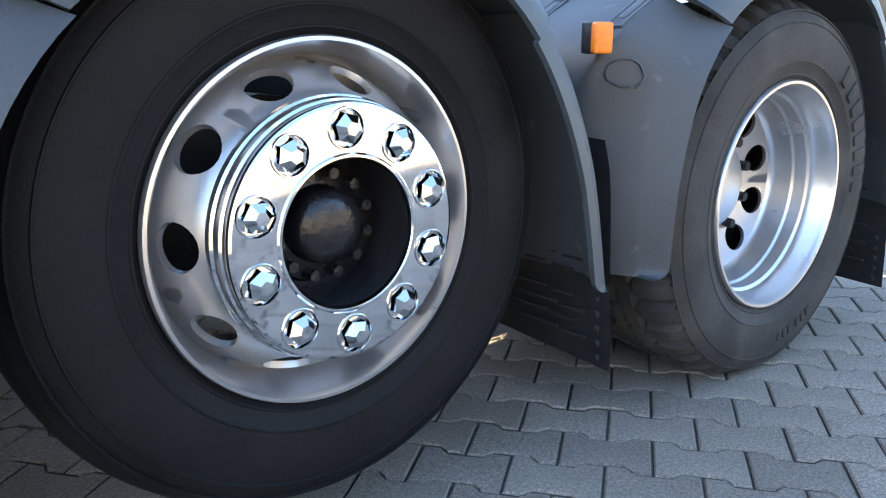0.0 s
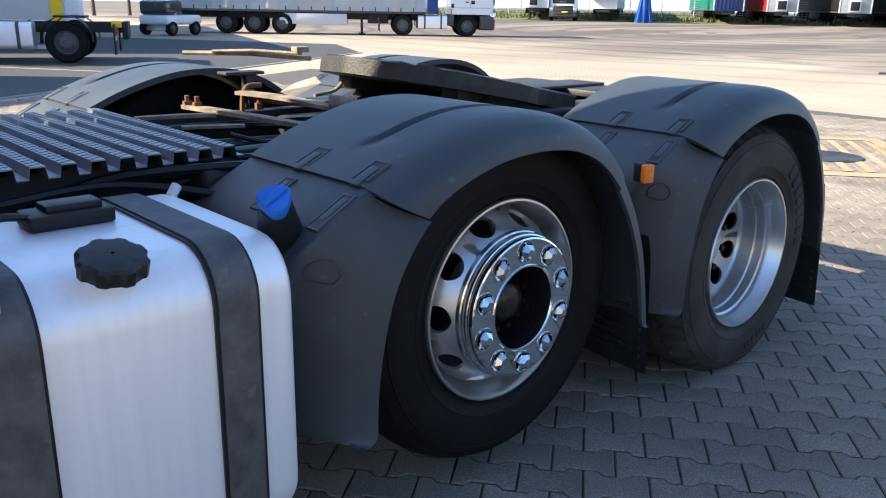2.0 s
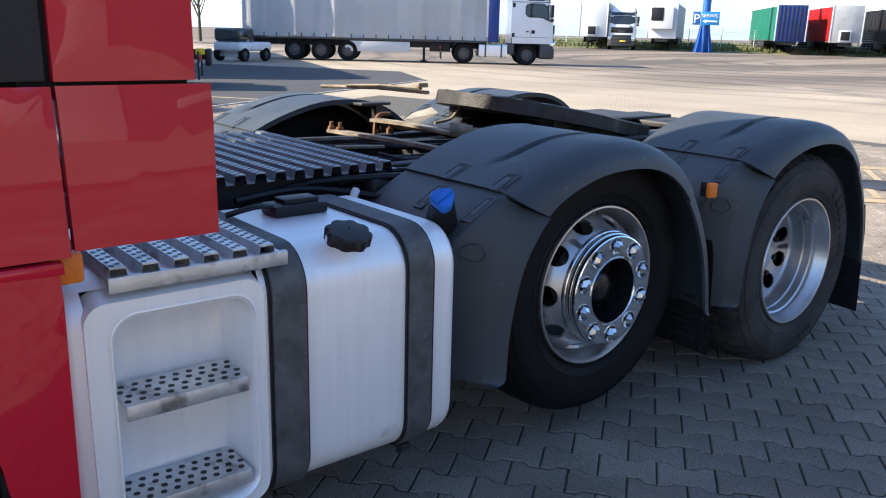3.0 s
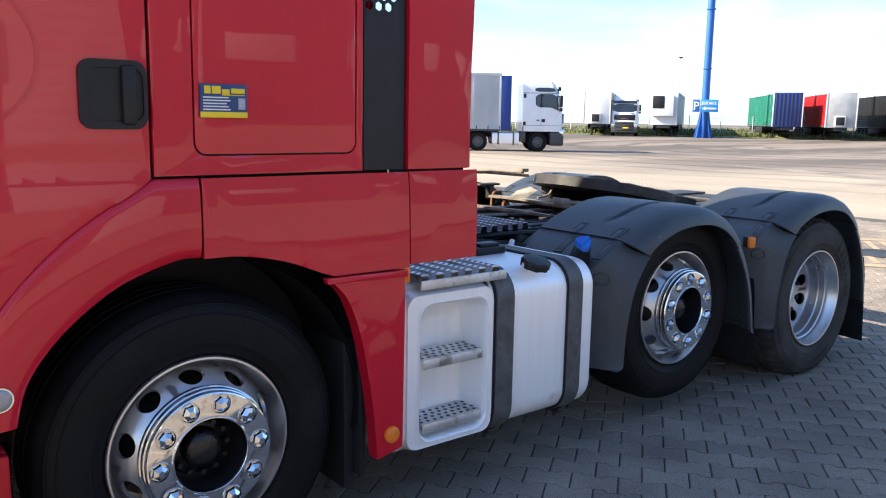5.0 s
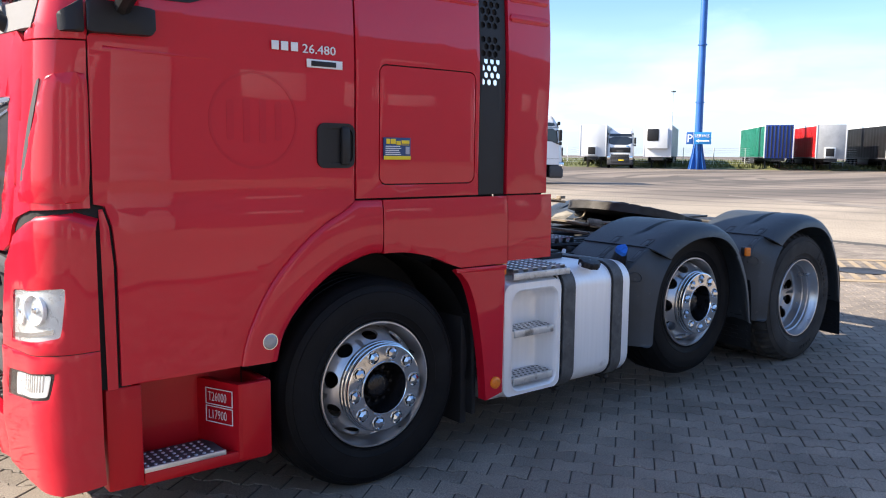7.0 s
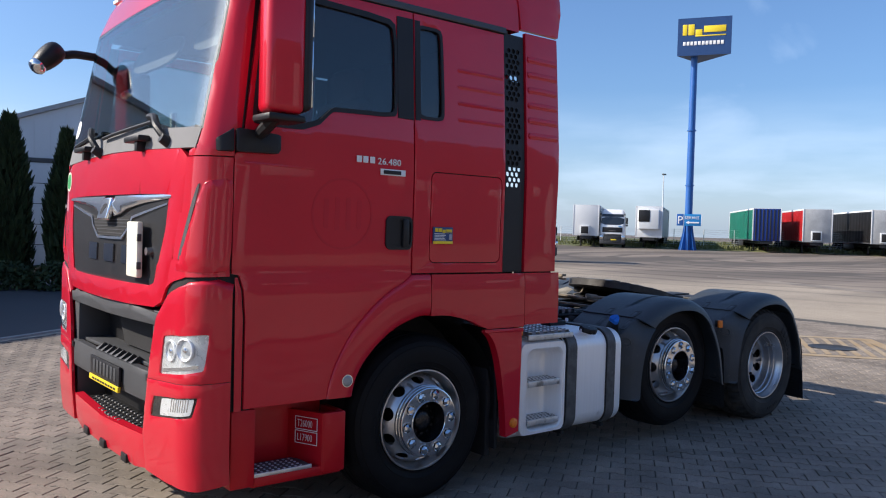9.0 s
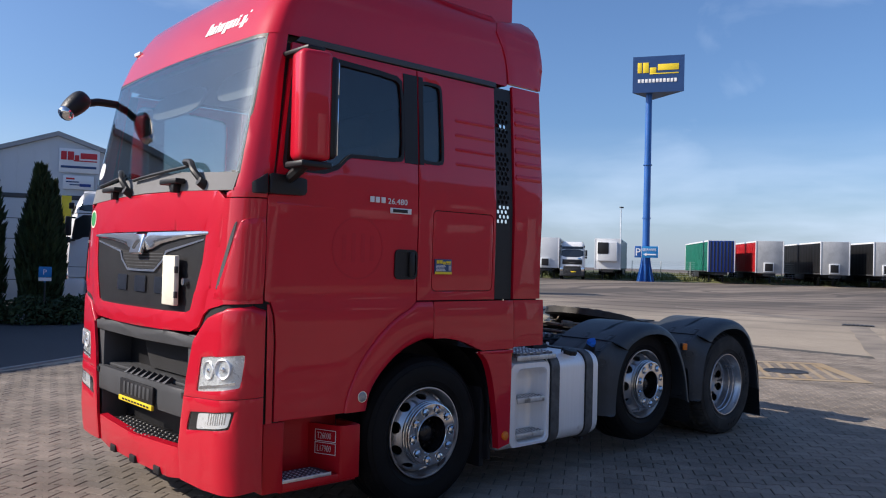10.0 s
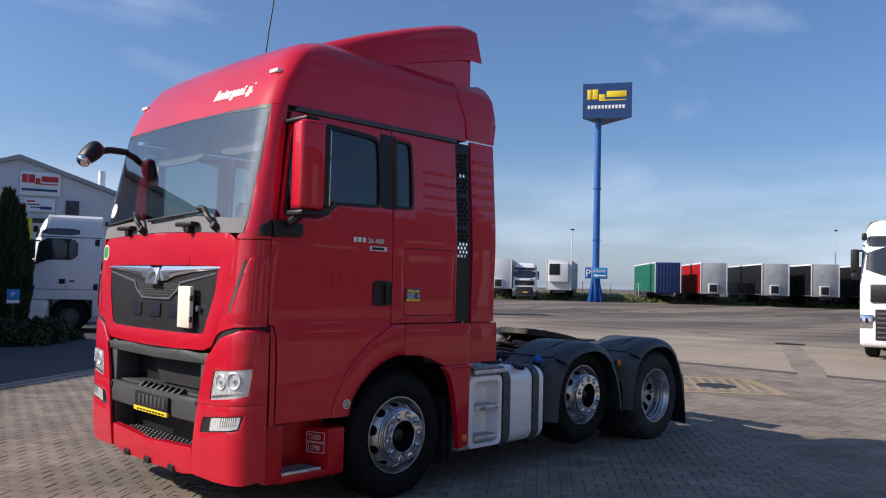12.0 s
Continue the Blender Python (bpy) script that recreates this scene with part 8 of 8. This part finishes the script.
def thuja(loc, height, radius, seed):
    rg = random.Random(seed)
    t = thing("thuja", (*loc, 0), "dense dark green columnar conifer in a row", "tree", "row of conifers")
    bm = bmesh.new()
    cyl(bm, (0, 0, 0), (0, 0, height * 0.5), 0.07, 0.03, seg=8)
    part("trunk", bm, BARK, t)
    verts, faces = [], []
    for k in range(2600):
        h = rg.random() ** 0.9
        prof = (math.sin(math.pi * min(1, 0.12 + 0.88 * h)) ** 0.6) * (1 - 0.55 * h)
        a = rg.random() * 6.283
        rr = radius * prof * (0.72 + 0.34 * rg.random()) * (1 + 0.13 * math.sin(a * 3 + h * 9 + seed))
        p = Vector((rr * math.cos(a), rr * math.sin(a), 0.12 + h * (height - 0.2) + 0.08 * rg.random()))
        s = 0.07 + 0.07 * rg.random()
        up = Vector((0.5 * math.cos(a), 0.5 * math.sin(a), 1)).normalized()
        sd = up.cross(Vector((math.cos(a + rg.uniform(-1, 1)), math.sin(a + rg.uniform(-1, 1)), 0.1))).normalized()
        i = len(verts)
        nrm = up.cross(sd)
        verts += [p - sd * s * 0.6, p + nrm * s * 0.25, p + sd * s * 0.6, p + up * s * 2.2]
        faces += [(i, i + 1, i + 3), (i + 1, i + 2, i + 3)]
    me = bpy.data.meshes.new("crown")
    me.from_pydata([tuple(v) for v in verts], [], faces)
    me.materials.append(NEEDLE)
    o = new("crown", me)
    o.parent = t
    bm = bmesh.new()
    lathe_rows = []
    for h in np.linspace(0.02, 0.98, 12):
        prof = (math.sin(math.pi * min(1, 0.12 + 0.88 * h)) ** 0.6) * (1 - 0.55 * h)
        lathe_rows.append([(radius * 0.74 * prof * math.cos(a), radius * 0.74 * prof * math.sin(a), 0.1 + h * (height - 0.2)) for a in np.linspace(0, 6.283, 15)[:-1]])
    sheet(bm, lathe_rows, closed_v=True)
    part("inner_foliage", bm, NEEDLE, t)


thuja((2.34, 17.15), 3.66, 0.52, 1)
thuja((2.66, 17.4), 3.30, 0.38, 4)
thuja((1.15, 17.5), 3.95, 0.62, 2)
thuja((0.0, 17.9), 3.9, 0.62, 3)


def shrub(loc, r, h, seed):
    rg = random.Random(seed)
    verts, faces = [], []
    for k in range(1200):
        a, e = rg.random() * 6.283, rg.random()
        rr = r * math.sqrt(max(0.0, 1 - e ** 2)) * (0.7 + 0.35 * rg.random()) * (1 + 0.2 * math.sin(a * 4 + seed))
        p = Vector((rr * math.cos(a), rr * math.sin(a), 0.02 + e * h * (0.75 + 0.3 * rg.random())))
        s = 0.035 + 0.05 * rg.random()
        d1 = Vector((rg.uniform(-1, 1), rg.uniform(-1, 1), rg.uniform(-0.2, 1))).normalized()
        d2 = d1.cross(Vector((rg.uniform(-1, 1), rg.uniform(-1, 1), rg.uniform(-1, 1)))).normalized()
        i = len(verts)
        verts += [p - d1 * s, p + d2 * s * 0.5, p + d1 * s, p - d2 * s * 0.5]
        faces.append((i, i + 1, i + 2, i + 3))
    me = bpy.data.meshes.new("shrub")
    me.from_pydata([tuple(v) for v in verts], [], faces)
    me.materials.append(NEEDLE)
    o = new("shrub", me)
    o.location = (*loc, 0)
    tagged(o, "low dark shrub under the conifers", "shrub", "shrubs")


for k, (x, y, r, h) in enumerate(((3.3, 16.8, 0.6, 0.58), (2.8, 16.2, 0.6, 0.6), (1.9, 16.3, 0.7, 0.6), (3.8, 17.4, 0.5, 0.32), (1.0, 16.6, 0.7, 0.6), (2.4, 15.9, 0.6, 0.5))):
    shrub((x, y), r, h, 20 + k)

ps = thing("parking_sign", (2.145, 15.9, 0), "small blue parking sign on a short post", "sign", rz=-17)
bm = bmesh.new()
cyl(bm, (0, 0, 0), (0, 0, 1.05), 0.02, seg=8)
part("post", bm, STEELD, ps)
bm = bmesh.new()
box(bm, -0.135, 0.135, -0.035, -0.02, 1.07, 1.31, 0.004)
box(bm, -0.02, 0.02, -0.02, 0.0, 0.95, 1.25)
part("face", bm, SIGNBLUE, ps)
bm = bmesh.new()
box(bm, -0.135, 0.135, -0.035, -0.02, 0.98, 1.06, 0.004)
part("sub_plate", bm, WHITEP, ps)
lettering("letter", "P", 0.17, Matrix.Translation((-0.05, -0.038, 1.13)) @ Matrix.Rotation(radians(90), 4, "X"), TEXTW, ps)

# tall blue advertising pole
mast = thing("advertising_pole", (63.9, 41.2, 0.3), "tall blue steel pole with a three-sided sign on top", "sign", rz=-57.5)
bm = bmesh.new()
cyl(bm, (0, 0, 0), (0, 0, 18.6), 0.36, 0.30, seg=24)
pl = part("pole", bm, POLEB, mast)
for z in (6.2, 11.4):
    bm = bmesh.new()
    cyl(bm, (0, 0, z - 0.05), (0, 0, z + 0.05), 0.42, seg=24)
    part("flange", bm, POLEB, pl)
for k in range(8):
    bm = bmesh.new()
    vs = [bm.verts.new(p) for p in ((0.3, -0.03, 0.0), (0.85, -0.03, 0.0), (0.52, -0.03, 1.6), (0.34, -0.03, 2.9), (0.3, 0.03, 0.0), (0.85, 0.03, 0.0), (0.52, 0.03, 1.6), (0.34, 0.03, 2.9))]
    for f in ((0, 1, 2, 3), (4, 5, 6, 7), (0, 1, 5, 4), (1, 2, 6, 5), (2, 3, 7, 6)):
        bm.faces.new([vs[i] for i in f])
    bmesh.ops.transform(bm, matrix=Matrix.Rotation(k * math.pi / 4, 4, "Z"), verts=bm.verts[:])
    part("base_fin", bm, POLEB, mast)
tri = [(-1.55, -0.9), (3.25, -1.2), (0.3, 2.6)]
bm = bmesh.new()
a = [bm.verts.new((x, y, 18.3)) for x, y in tri]
b = [bm.verts.new((x, y, 21.8)) for x, y in tri]
bm.faces.new(a), bm.faces.new(b)
for i in range(3):
    bm.faces.new((a[i], a[(i + 1) % 3], b[(i + 1) % 3], b[i]))
sg = part("sign_box", bm, NAVY, mast, "dark blue sign box with plain yellow and white bars")
sl = math.atan2(-0.3, 4.8)


def on_sign(x0, x1, z0, z1, mt, nm):
    bm = bmesh.new()
    box(bm, x0, x1, -0.03, -0.008, z0, z1, 0.004, m=Matrix.Translation((-1.55, -0.9, 0)) @ Matrix.Rotation(sl, 4, "Z"))
    part(nm, bm, mt, sg)


for x0, x1, z0, z1 in ((0.45, 0.85, 20.2, 21.2), (0.95, 1.5, 20.2, 21.2), (1.6, 2.2, 20.15, 20.7), (2.35, 4.3, 20.4, 21.0)):
    on_sign(x0, x1, z0, z1, YELLOW, "sign_bar")
on_sign(1.6, 4.3, 20.05, 20.15, YELLOW, "sign_bar")
for k in range(11):
    on_sign(0.5 + k * 0.34, 0.5 + k * 0.34 + 0.24, 19.25, 19.6, TEXTW, "web_bar")
sp = thing("service_sign", (63.65, 41.0, 0.3), "light blue sign with white letters and an arrow", "sign", rz=-57.5)
bm = bmesh.new()
box(bm, -1.1, 1.15, -0.52, -0.44, 2.35, 3.45, 0.01)
face = part("face", bm, SIGNBLUE, sp)
bm = bmesh.new()
box(bm, -0.06, 0.06, -0.45, -0.2, 2.3, 3.4)
part("bracket", bm, POLEB, sp)
bm = bmesh.new()
box(bm, -1.1, -0.45, -0.53, -0.521, 2.35, 3.45, 0.001)
part("blue_field", bm, POLEB, face)
for x in (-0.44, 1.13, -1.1):
    bm = bmesh.new()
    box(bm, x, x + 0.03, -0.535, -0.522, 2.35, 3.45, 0.001)
    part("white_edge", bm, TEXTW, face)
lettering("letter", "P", 1.05, Matrix.Translation((-1.03, -0.54, 2.53)) @ Matrix.Rotation(radians(90), 4, "X"), TEXTW, sp, 0.01)
lettering("letters", "SERWIS", 0.40, Matrix.Translation((-0.36, -0.54, 2.98)) @ Matrix.Rotation(radians(90), 4, "X"), TEXTW, sp, 0.01)
bm = bmesh.new()
flat(bm, [(-0.25, 2.66), (0.05, 2.50), (0.05, 2.60), (0.95, 2.60), (0.95, 2.72), (0.05, 2.72), (0.05, 2.82)], -0.545, -0.523)
part("arrow", bm, TEXTW, face)

for x, y in ((73.0, 50.7), (85.8, 25.9)):
    lp = thing("street_lamp", (x, y, 0.4), "slim grey street lamp far behind the trailers", "lamp", "far street lamps")
    bm = bmesh.new()
    cyl(bm, (0, 0, 0), (0, 0, 8.0), 0.10, 0.05, seg=10)
    part("post", bm, ALUW, lp)
    bm = bmesh.new()
    box(bm, -0.2, 0.35, -0.12, 0.12, 8.0, 8.16, 0.04)
    part("head", bm, GREYP, lp)

# rough grass bank behind the far row
rg = random.Random(8)
bm = bmesh.new()
rows = []
for k in range(60):
    t = k / 59
    c = Vector((52 + 38 * t, 64 - 62 * t, 0))
    n = Vector((0.85, 0.52, 0))
    rows.append([tuple(c + n * d + Vector((0, 0, 0.44 + h + 0.10 * math.sin(k * 1.7 + d)))) for d, h in ((-1.0, -0.1), (0.5, 0.0), (3, 0.12), (9, 0.5), (16, 0.7), (40, 0.6))])
sheet(bm, rows)
tagged(part("grass_bank", bm, GRASS), "rough low grass bank", "grass", kind="structure")
verts, faces = [], []
for k in range(9000):
    t = rg.random()
    d = rg.uniform(0.5, 12)
    p = Vector((52 + 38 * t, 64 - 62 * t, 0.42)) + Vector((0.85, 0.52, 0)) * d
    p.z += 0.04 * max(0, d)
    h = rg.uniform(0.12, 0.45)
    a = rg.random() * 6.283
    i = len(verts)
    verts += [tuple(p + Vector((0.10 * math.cos(a), 0.10 * math.sin(a), 0))), tuple(p - Vector((0.10 * math.cos(a), 0.10 * math.sin(a), 0))), tuple(p + Vector((rg.uniform(-0.1, 0.1), rg.uniform(-0.1, 0.1), h)))]
    faces.append((i, i + 1, i + 2))
me = bpy.data.meshes.new("grass")
me.from_pydata(verts, [], faces)
me.materials.append(GRASS)
tagged(new("grass", me), "tufts of rough green and straw grass", "grass", kind="stuff")


def bare_tree(loc, h, seed):
    rg = random.Random(seed)
    t = thing("tree", (*loc, 0.3), "bare autumn tree with thin brown twigs far off", "tree", "far trees")
    bm = bmesh.new()
    cyl(bm, (0, 0, 0), (0, 0, h * 0.45), 0.16, 0.09, seg=8)
    part("trunk", bm, BARK, t)
    bm = bmesh.new()
    tips = []
    for k in range(14):
        a = rg.random() * 6.283
        z0 = h * rg.uniform(0.18, 0.45)
        e = Vector((math.cos(a) * h * 0.28 * rg.uniform(0.5, 1), math.sin(a) * h * 0.28 * rg.uniform(0.5, 1), h * rg.uniform(0.6, 0.98)))
        cyl(bm, (0, 0, z0), e, 0.05, 0.012, seg=5)
        tips.append((Vector((0, 0, z0)), e))
    part("limb", bm, BARK, t)
    verts, faces = [], []
    for k in range(1500):
        b, e = rg.choice(tips)
        p = b.lerp(e, rg.uniform(0.35, 1.05)) + Vector((rg.gauss(0, 1), rg.gauss(0, 1), rg.gauss(0, 1))) * h * 0.055
        d = Vector((rg.uniform(-1, 1), rg.uniform(-1, 1), rg.uniform(-0.2, 1.2))).normalized() * rg.uniform(0.12, 0.35)
        w = d.cross(Vector((rg.uniform(-1, 1), rg.uniform(-1, 1), rg.uniform(-1, 1)))).normalized() * 0.03
        i = len(verts)
        verts += [tuple(p - w), tuple(p + w), tuple(p + d)]
        faces.append((i, i + 1, i + 2))
    me = bpy.data.meshes.new("crown")
    me.from_pydata(verts, [], faces)
    me.materials.append(TWIG)
    o = new("crown", me)
    o.parent = t


for k, (x, y, h) in enumerate(((24, 62, 7), (27.5, 64, 8), (30.5, 60, 6.5), (33.5, 63, 7.5), (21, 66, 8))):
    bare_tree((x, y), h, 60 + k)
# thin mesh fence behind the far row
fence = thing("fence", (0, 0, 0.5), "thin grey wire fence on slim posts", "fence")
for k in range(26):
    t = k / 25
    bm = bmesh.new()
    cyl(bm, (56 + 40 * t, 66 - 62 * t, 0), (56 + 40 * t, 66 - 62 * t, 1.9), 0.04, seg=6)
    part("post", bm, ALUW, fence)
for z in np.linspace(0.15, 1.85, 9):
    bm = bmesh.new()
    cyl(bm, (56, 66, z), (96, 4, z), 0.008, seg=4)
    part("wire", bm, ALUW, fence)

# plain hall behind the camera, which closes the yard and shows only in the paint
WALLD = material("grey_hall_wall", (0.115, 0.118, 0.125), 0.6, 0, 0.1, 0.3, 20)
WALLP = material("pale_hall_gate", (0.40, 0.39, 0.38), 0.5, 0, 0.1, 0.6, 20)
bm = bmesh.new()
box(bm, -60, 60, -27, -26, 0, 9.0)
ws = tagged(part("wall_south", bm, WALLD), "plain grey hall wall across the yard", "wall", kind="structure")
# pale roll-up gates and window bands, added to that hall for the paint's reflections
for x, w, z0, z1 in ((-34, 5.0, 0, 5.2), (-22, 5.0, 0, 5.2), (-9.5, 5.0, 0, 5.2), (4.2, 4.4, 0, 6.4), (29, 5.0, 0, 5.2), (41, 5.0, 0, 5.2)):
    bm = bmesh.new()
    for k in range(int((z1 - z0) / 0.52)):
        box(bm, x, x + w, -26.0, -25.90, z0 + k * 0.52, z0 + k * 0.52 + 0.514, 0.003)
    part("roll_up_gate", bm, WALLP, ws)
for x in (-16, 11.5, 18.0, 24.0, 36.5):
    bm = bmesh.new()
    box(bm, x, x + 2.6, -26.0, -25.94, 3.2, 4.3, 0.01)
    part("window_band", bm, WALLP, ws)



# ---- paving blocks ----
def pave_material(name, island):
    m = material(name, (0.216, 0.182, 0.148), 0.9, 0, 0.35, 2.2, 170, 0.006, tint=(0.287, 0.243, 0.198))
    nt = m.node_tree
    b = nt.nodes["Principled BSDF"]
    base = b.inputs["Base Color"].links[0].from_socket
    hs = nt.nodes.new("ShaderNodeHueSaturation")
    mr = nt.nodes.new("ShaderNodeMapRange")
    mr.inputs[3].default_value, mr.inputs[4].default_value = 0.86, 1.14
    if island:
        g = nt.nodes.new("ShaderNodeNewGeometry")
        nt.links.new(g.outputs["Random Per Island"], mr.inputs[0])
    else:
        g = nt.nodes.new("ShaderNodeObjectInfo")
        nt.links.new(g.outputs["Random"], mr.inputs[0])
    nt.links.new(mr.outputs[0], hs.inputs["Value"])
    nt.links.new(base, hs.inputs["Color"])
    # wide stains over the whole yard
    gp = nt.nodes.new("ShaderNodeNewGeometry")
    sn = nt.nodes.new("ShaderNodeTexNoise")
    sn.inputs["Scale"].default_value, sn.inputs["Detail"].default_value = 0.7, 5
    nt.links.new(gp.outputs["Position"], sn.inputs["Vector"])
    sr = nt.nodes.new("ShaderNodeMapRange")
    sr.inputs[1].default_value, sr.inputs[2].default_value = 0.30, 0.62
    sr.inputs[3].default_value, sr.inputs[4].default_value = 0.78, 1.12
    nt.links.new(sn.outputs[0], sr.inputs[0])
    # small oil drops
    vo = nt.nodes.new("ShaderNodeTexNoise")
    vo.inputs["Scale"].default_value, vo.inputs["Detail"].default_value = 3.4, 2
    nt.links.new(gp.outputs["Position"], vo.inputs["Vector"])
    vr = nt.nodes.new("ShaderNodeMapRange")
    vr.inputs[1].default_value, vr.inputs[2].default_value = 0.73, 0.77
    vr.inputs[3].default_value, vr.inputs[4].default_value = 1.0, 0.35
    nt.links.new(vo.outputs[0], vr.inputs[0])
    mm = nt.nodes.new("ShaderNodeMath")
    mm.operation = "MULTIPLY"
    nt.links.new(sr.outputs[0], mm.inputs[0])
    nt.links.new(vr.outputs[0], mm.inputs[1])
    # light and dark grains of the concrete
    for scale, dark, light in ((330, 0.66, 1.34), (110, 0.82, 1.16)):
        gn = nt.nodes.new("ShaderNodeTexNoise")
        gn.inputs["Scale"].default_value, gn.inputs["Detail"].default_value = scale, 2
        nt.links.new(gp.outputs["Position"], gn.inputs["Vector"])
        gr = nt.nodes.new("ShaderNodeMapRange")
        gr.inputs[1].default_value, gr.inputs[2].default_value = 0.36, 0.64
        gr.inputs[3].default_value, gr.inputs[4].default_value = dark, light
        nt.links.new(gn.outputs[0], gr.inputs[0])
        product = nt.nodes.new("ShaderNodeMath")
        product.operation = "MULTIPLY"
        nt.links.new(mm.outputs[0], product.inputs[0])
        nt.links.new(gr.outputs[0], product.inputs[1])
        mm = product
    h2_ = nt.nodes.new("ShaderNodeHueSaturation")
    nt.links.new(hs.outputs[0], h2_.inputs["Color"])
    nt.links.new(mm.outputs[0], h2_.inputs["Value"])
    nt.links.new(h2_.outputs[0], b.inputs["Base Color"])
    return m


PAVE, PAVE_REST = pave_material("paving_block", False), pave_material("paving_blocks_joined", True)
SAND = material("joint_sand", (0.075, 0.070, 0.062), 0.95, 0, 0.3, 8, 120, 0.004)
half_u, wide, thin = 0.0985, 0.0780, 0.0552
BLOCK = [(-half_u, -wide), (-0.062, -wide), (-0.040, -thin), (0.040, -thin), (0.062, -wide), (half_u, -wide), (half_u, wide), (0.062, wide), (0.040, thin), (-0.040, thin), (-0.062, wide), (-half_u, wide)]


def block_rings():
    top = [(u * 0.958, v * (0.940 if abs(v) > 0.07 else 0.915), 0.0) for u, v in BLOCK]
    edge = [(u, v, -0.0045) for u, v in BLOCK]
    low = [(u, v, -0.03) for u, v in BLOCK]
    return top + edge + low


RING = np.array(block_rings())
FACES = [tuple(range(12))] + [(i, 12 + i, 12 + (i + 1) % 12, (i + 1) % 12) for i in range(12)] + [(12 + i, 24 + i, 24 + (i + 1) % 12, 12 + (i + 1) % 12) for i in range(12)]
UD, VD = np.array((0.6117, -0.7911)), np.array((0.7911, 0.6117))
ORIGIN = np.array((3.2934, 0.2560))
base_me = bpy.data.meshes.new("brick")
base_me.from_pydata([tuple(p) for p in RING], [], FACES)
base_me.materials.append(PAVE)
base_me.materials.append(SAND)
# lower side faces take the dark joint colour, which deepens the joints
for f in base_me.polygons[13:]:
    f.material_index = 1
bm = bmesh.new()
q = [(-7.5, -7.0), (13.5, -7.0), (13.5, 7.0), (11.5, 14.5), (-0.3, 8.3), (-7.5, 3.8)]
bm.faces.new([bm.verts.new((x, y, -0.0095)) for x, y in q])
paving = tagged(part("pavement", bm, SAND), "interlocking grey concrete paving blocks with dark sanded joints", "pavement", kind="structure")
rg = np.random.RandomState(5)
many_v, many_f, count = [], [], 0
for j in range(-110, 111):
    for i in range(-90, 91):
        c = ORIGIN + UD * (0.2025 * (i + 0.5 * (j % 2)) + 0.10125) + VD * (0.1395 * j - 0.0698)
        x, y = c
        if not (-7.0 < x < 13.0 and -6.5 < y < 13.5):
            continue
        if (y - 8.48) > (x + 0.31) * 0.7086 - 0.35 or y > 6.6 and x > 11.5 or y > 8 and x > 9:
            continue
        tilt = rg.normal(0, 0.006, 2)
        dz = rg.normal(0, 0.0009)
        if 2.75 < x < 4.75 and -2.6 < y < 0.95 and count < 300 and (x - 2.75) + (y + 2.6) > 0.9:
            o = new("brick", base_me)
            o.parent = paving
            o.matrix_world = Matrix.Translation((x, y, dz)) @ Matrix.Rotation(math.atan2(UD[1], UD[0]), 4, "Z") @ Matrix.Rotation(tilt[0] * 0.5, 4, "X") @ Matrix.Rotation(tilt[1] * 0.5, 4, "Y")
            count += 1
            continue
        P = RING
        xy = c + P[:, :1] * UD + P[:, 1:2] * VD
        z = P[:, 2] + dz + P[:, 0] * tilt[0] * 0.5 + P[:, 1] * tilt[1] * 0.5
        many_f.append(np.array(len(many_v) * 36))
        many_v.append(np.column_stack((xy, z)))
vv = np.concatenate(many_v)
ff = []
for k in range(len(many_v)):
    b = k * 36
    ff += [tuple(b + i for i in f) for f in FACES]
me = bpy.data.meshes.new("bricks_beyond")
me.from_pydata([tuple(p) for p in vv.tolist()], [], ff)
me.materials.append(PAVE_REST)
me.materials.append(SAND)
# the same dark joint colour on the sides of the joined blocks
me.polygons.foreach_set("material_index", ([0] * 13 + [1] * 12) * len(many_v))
o = new("bricks_beyond", me)
o.parent = paving
tagged(o, kind="stuff")
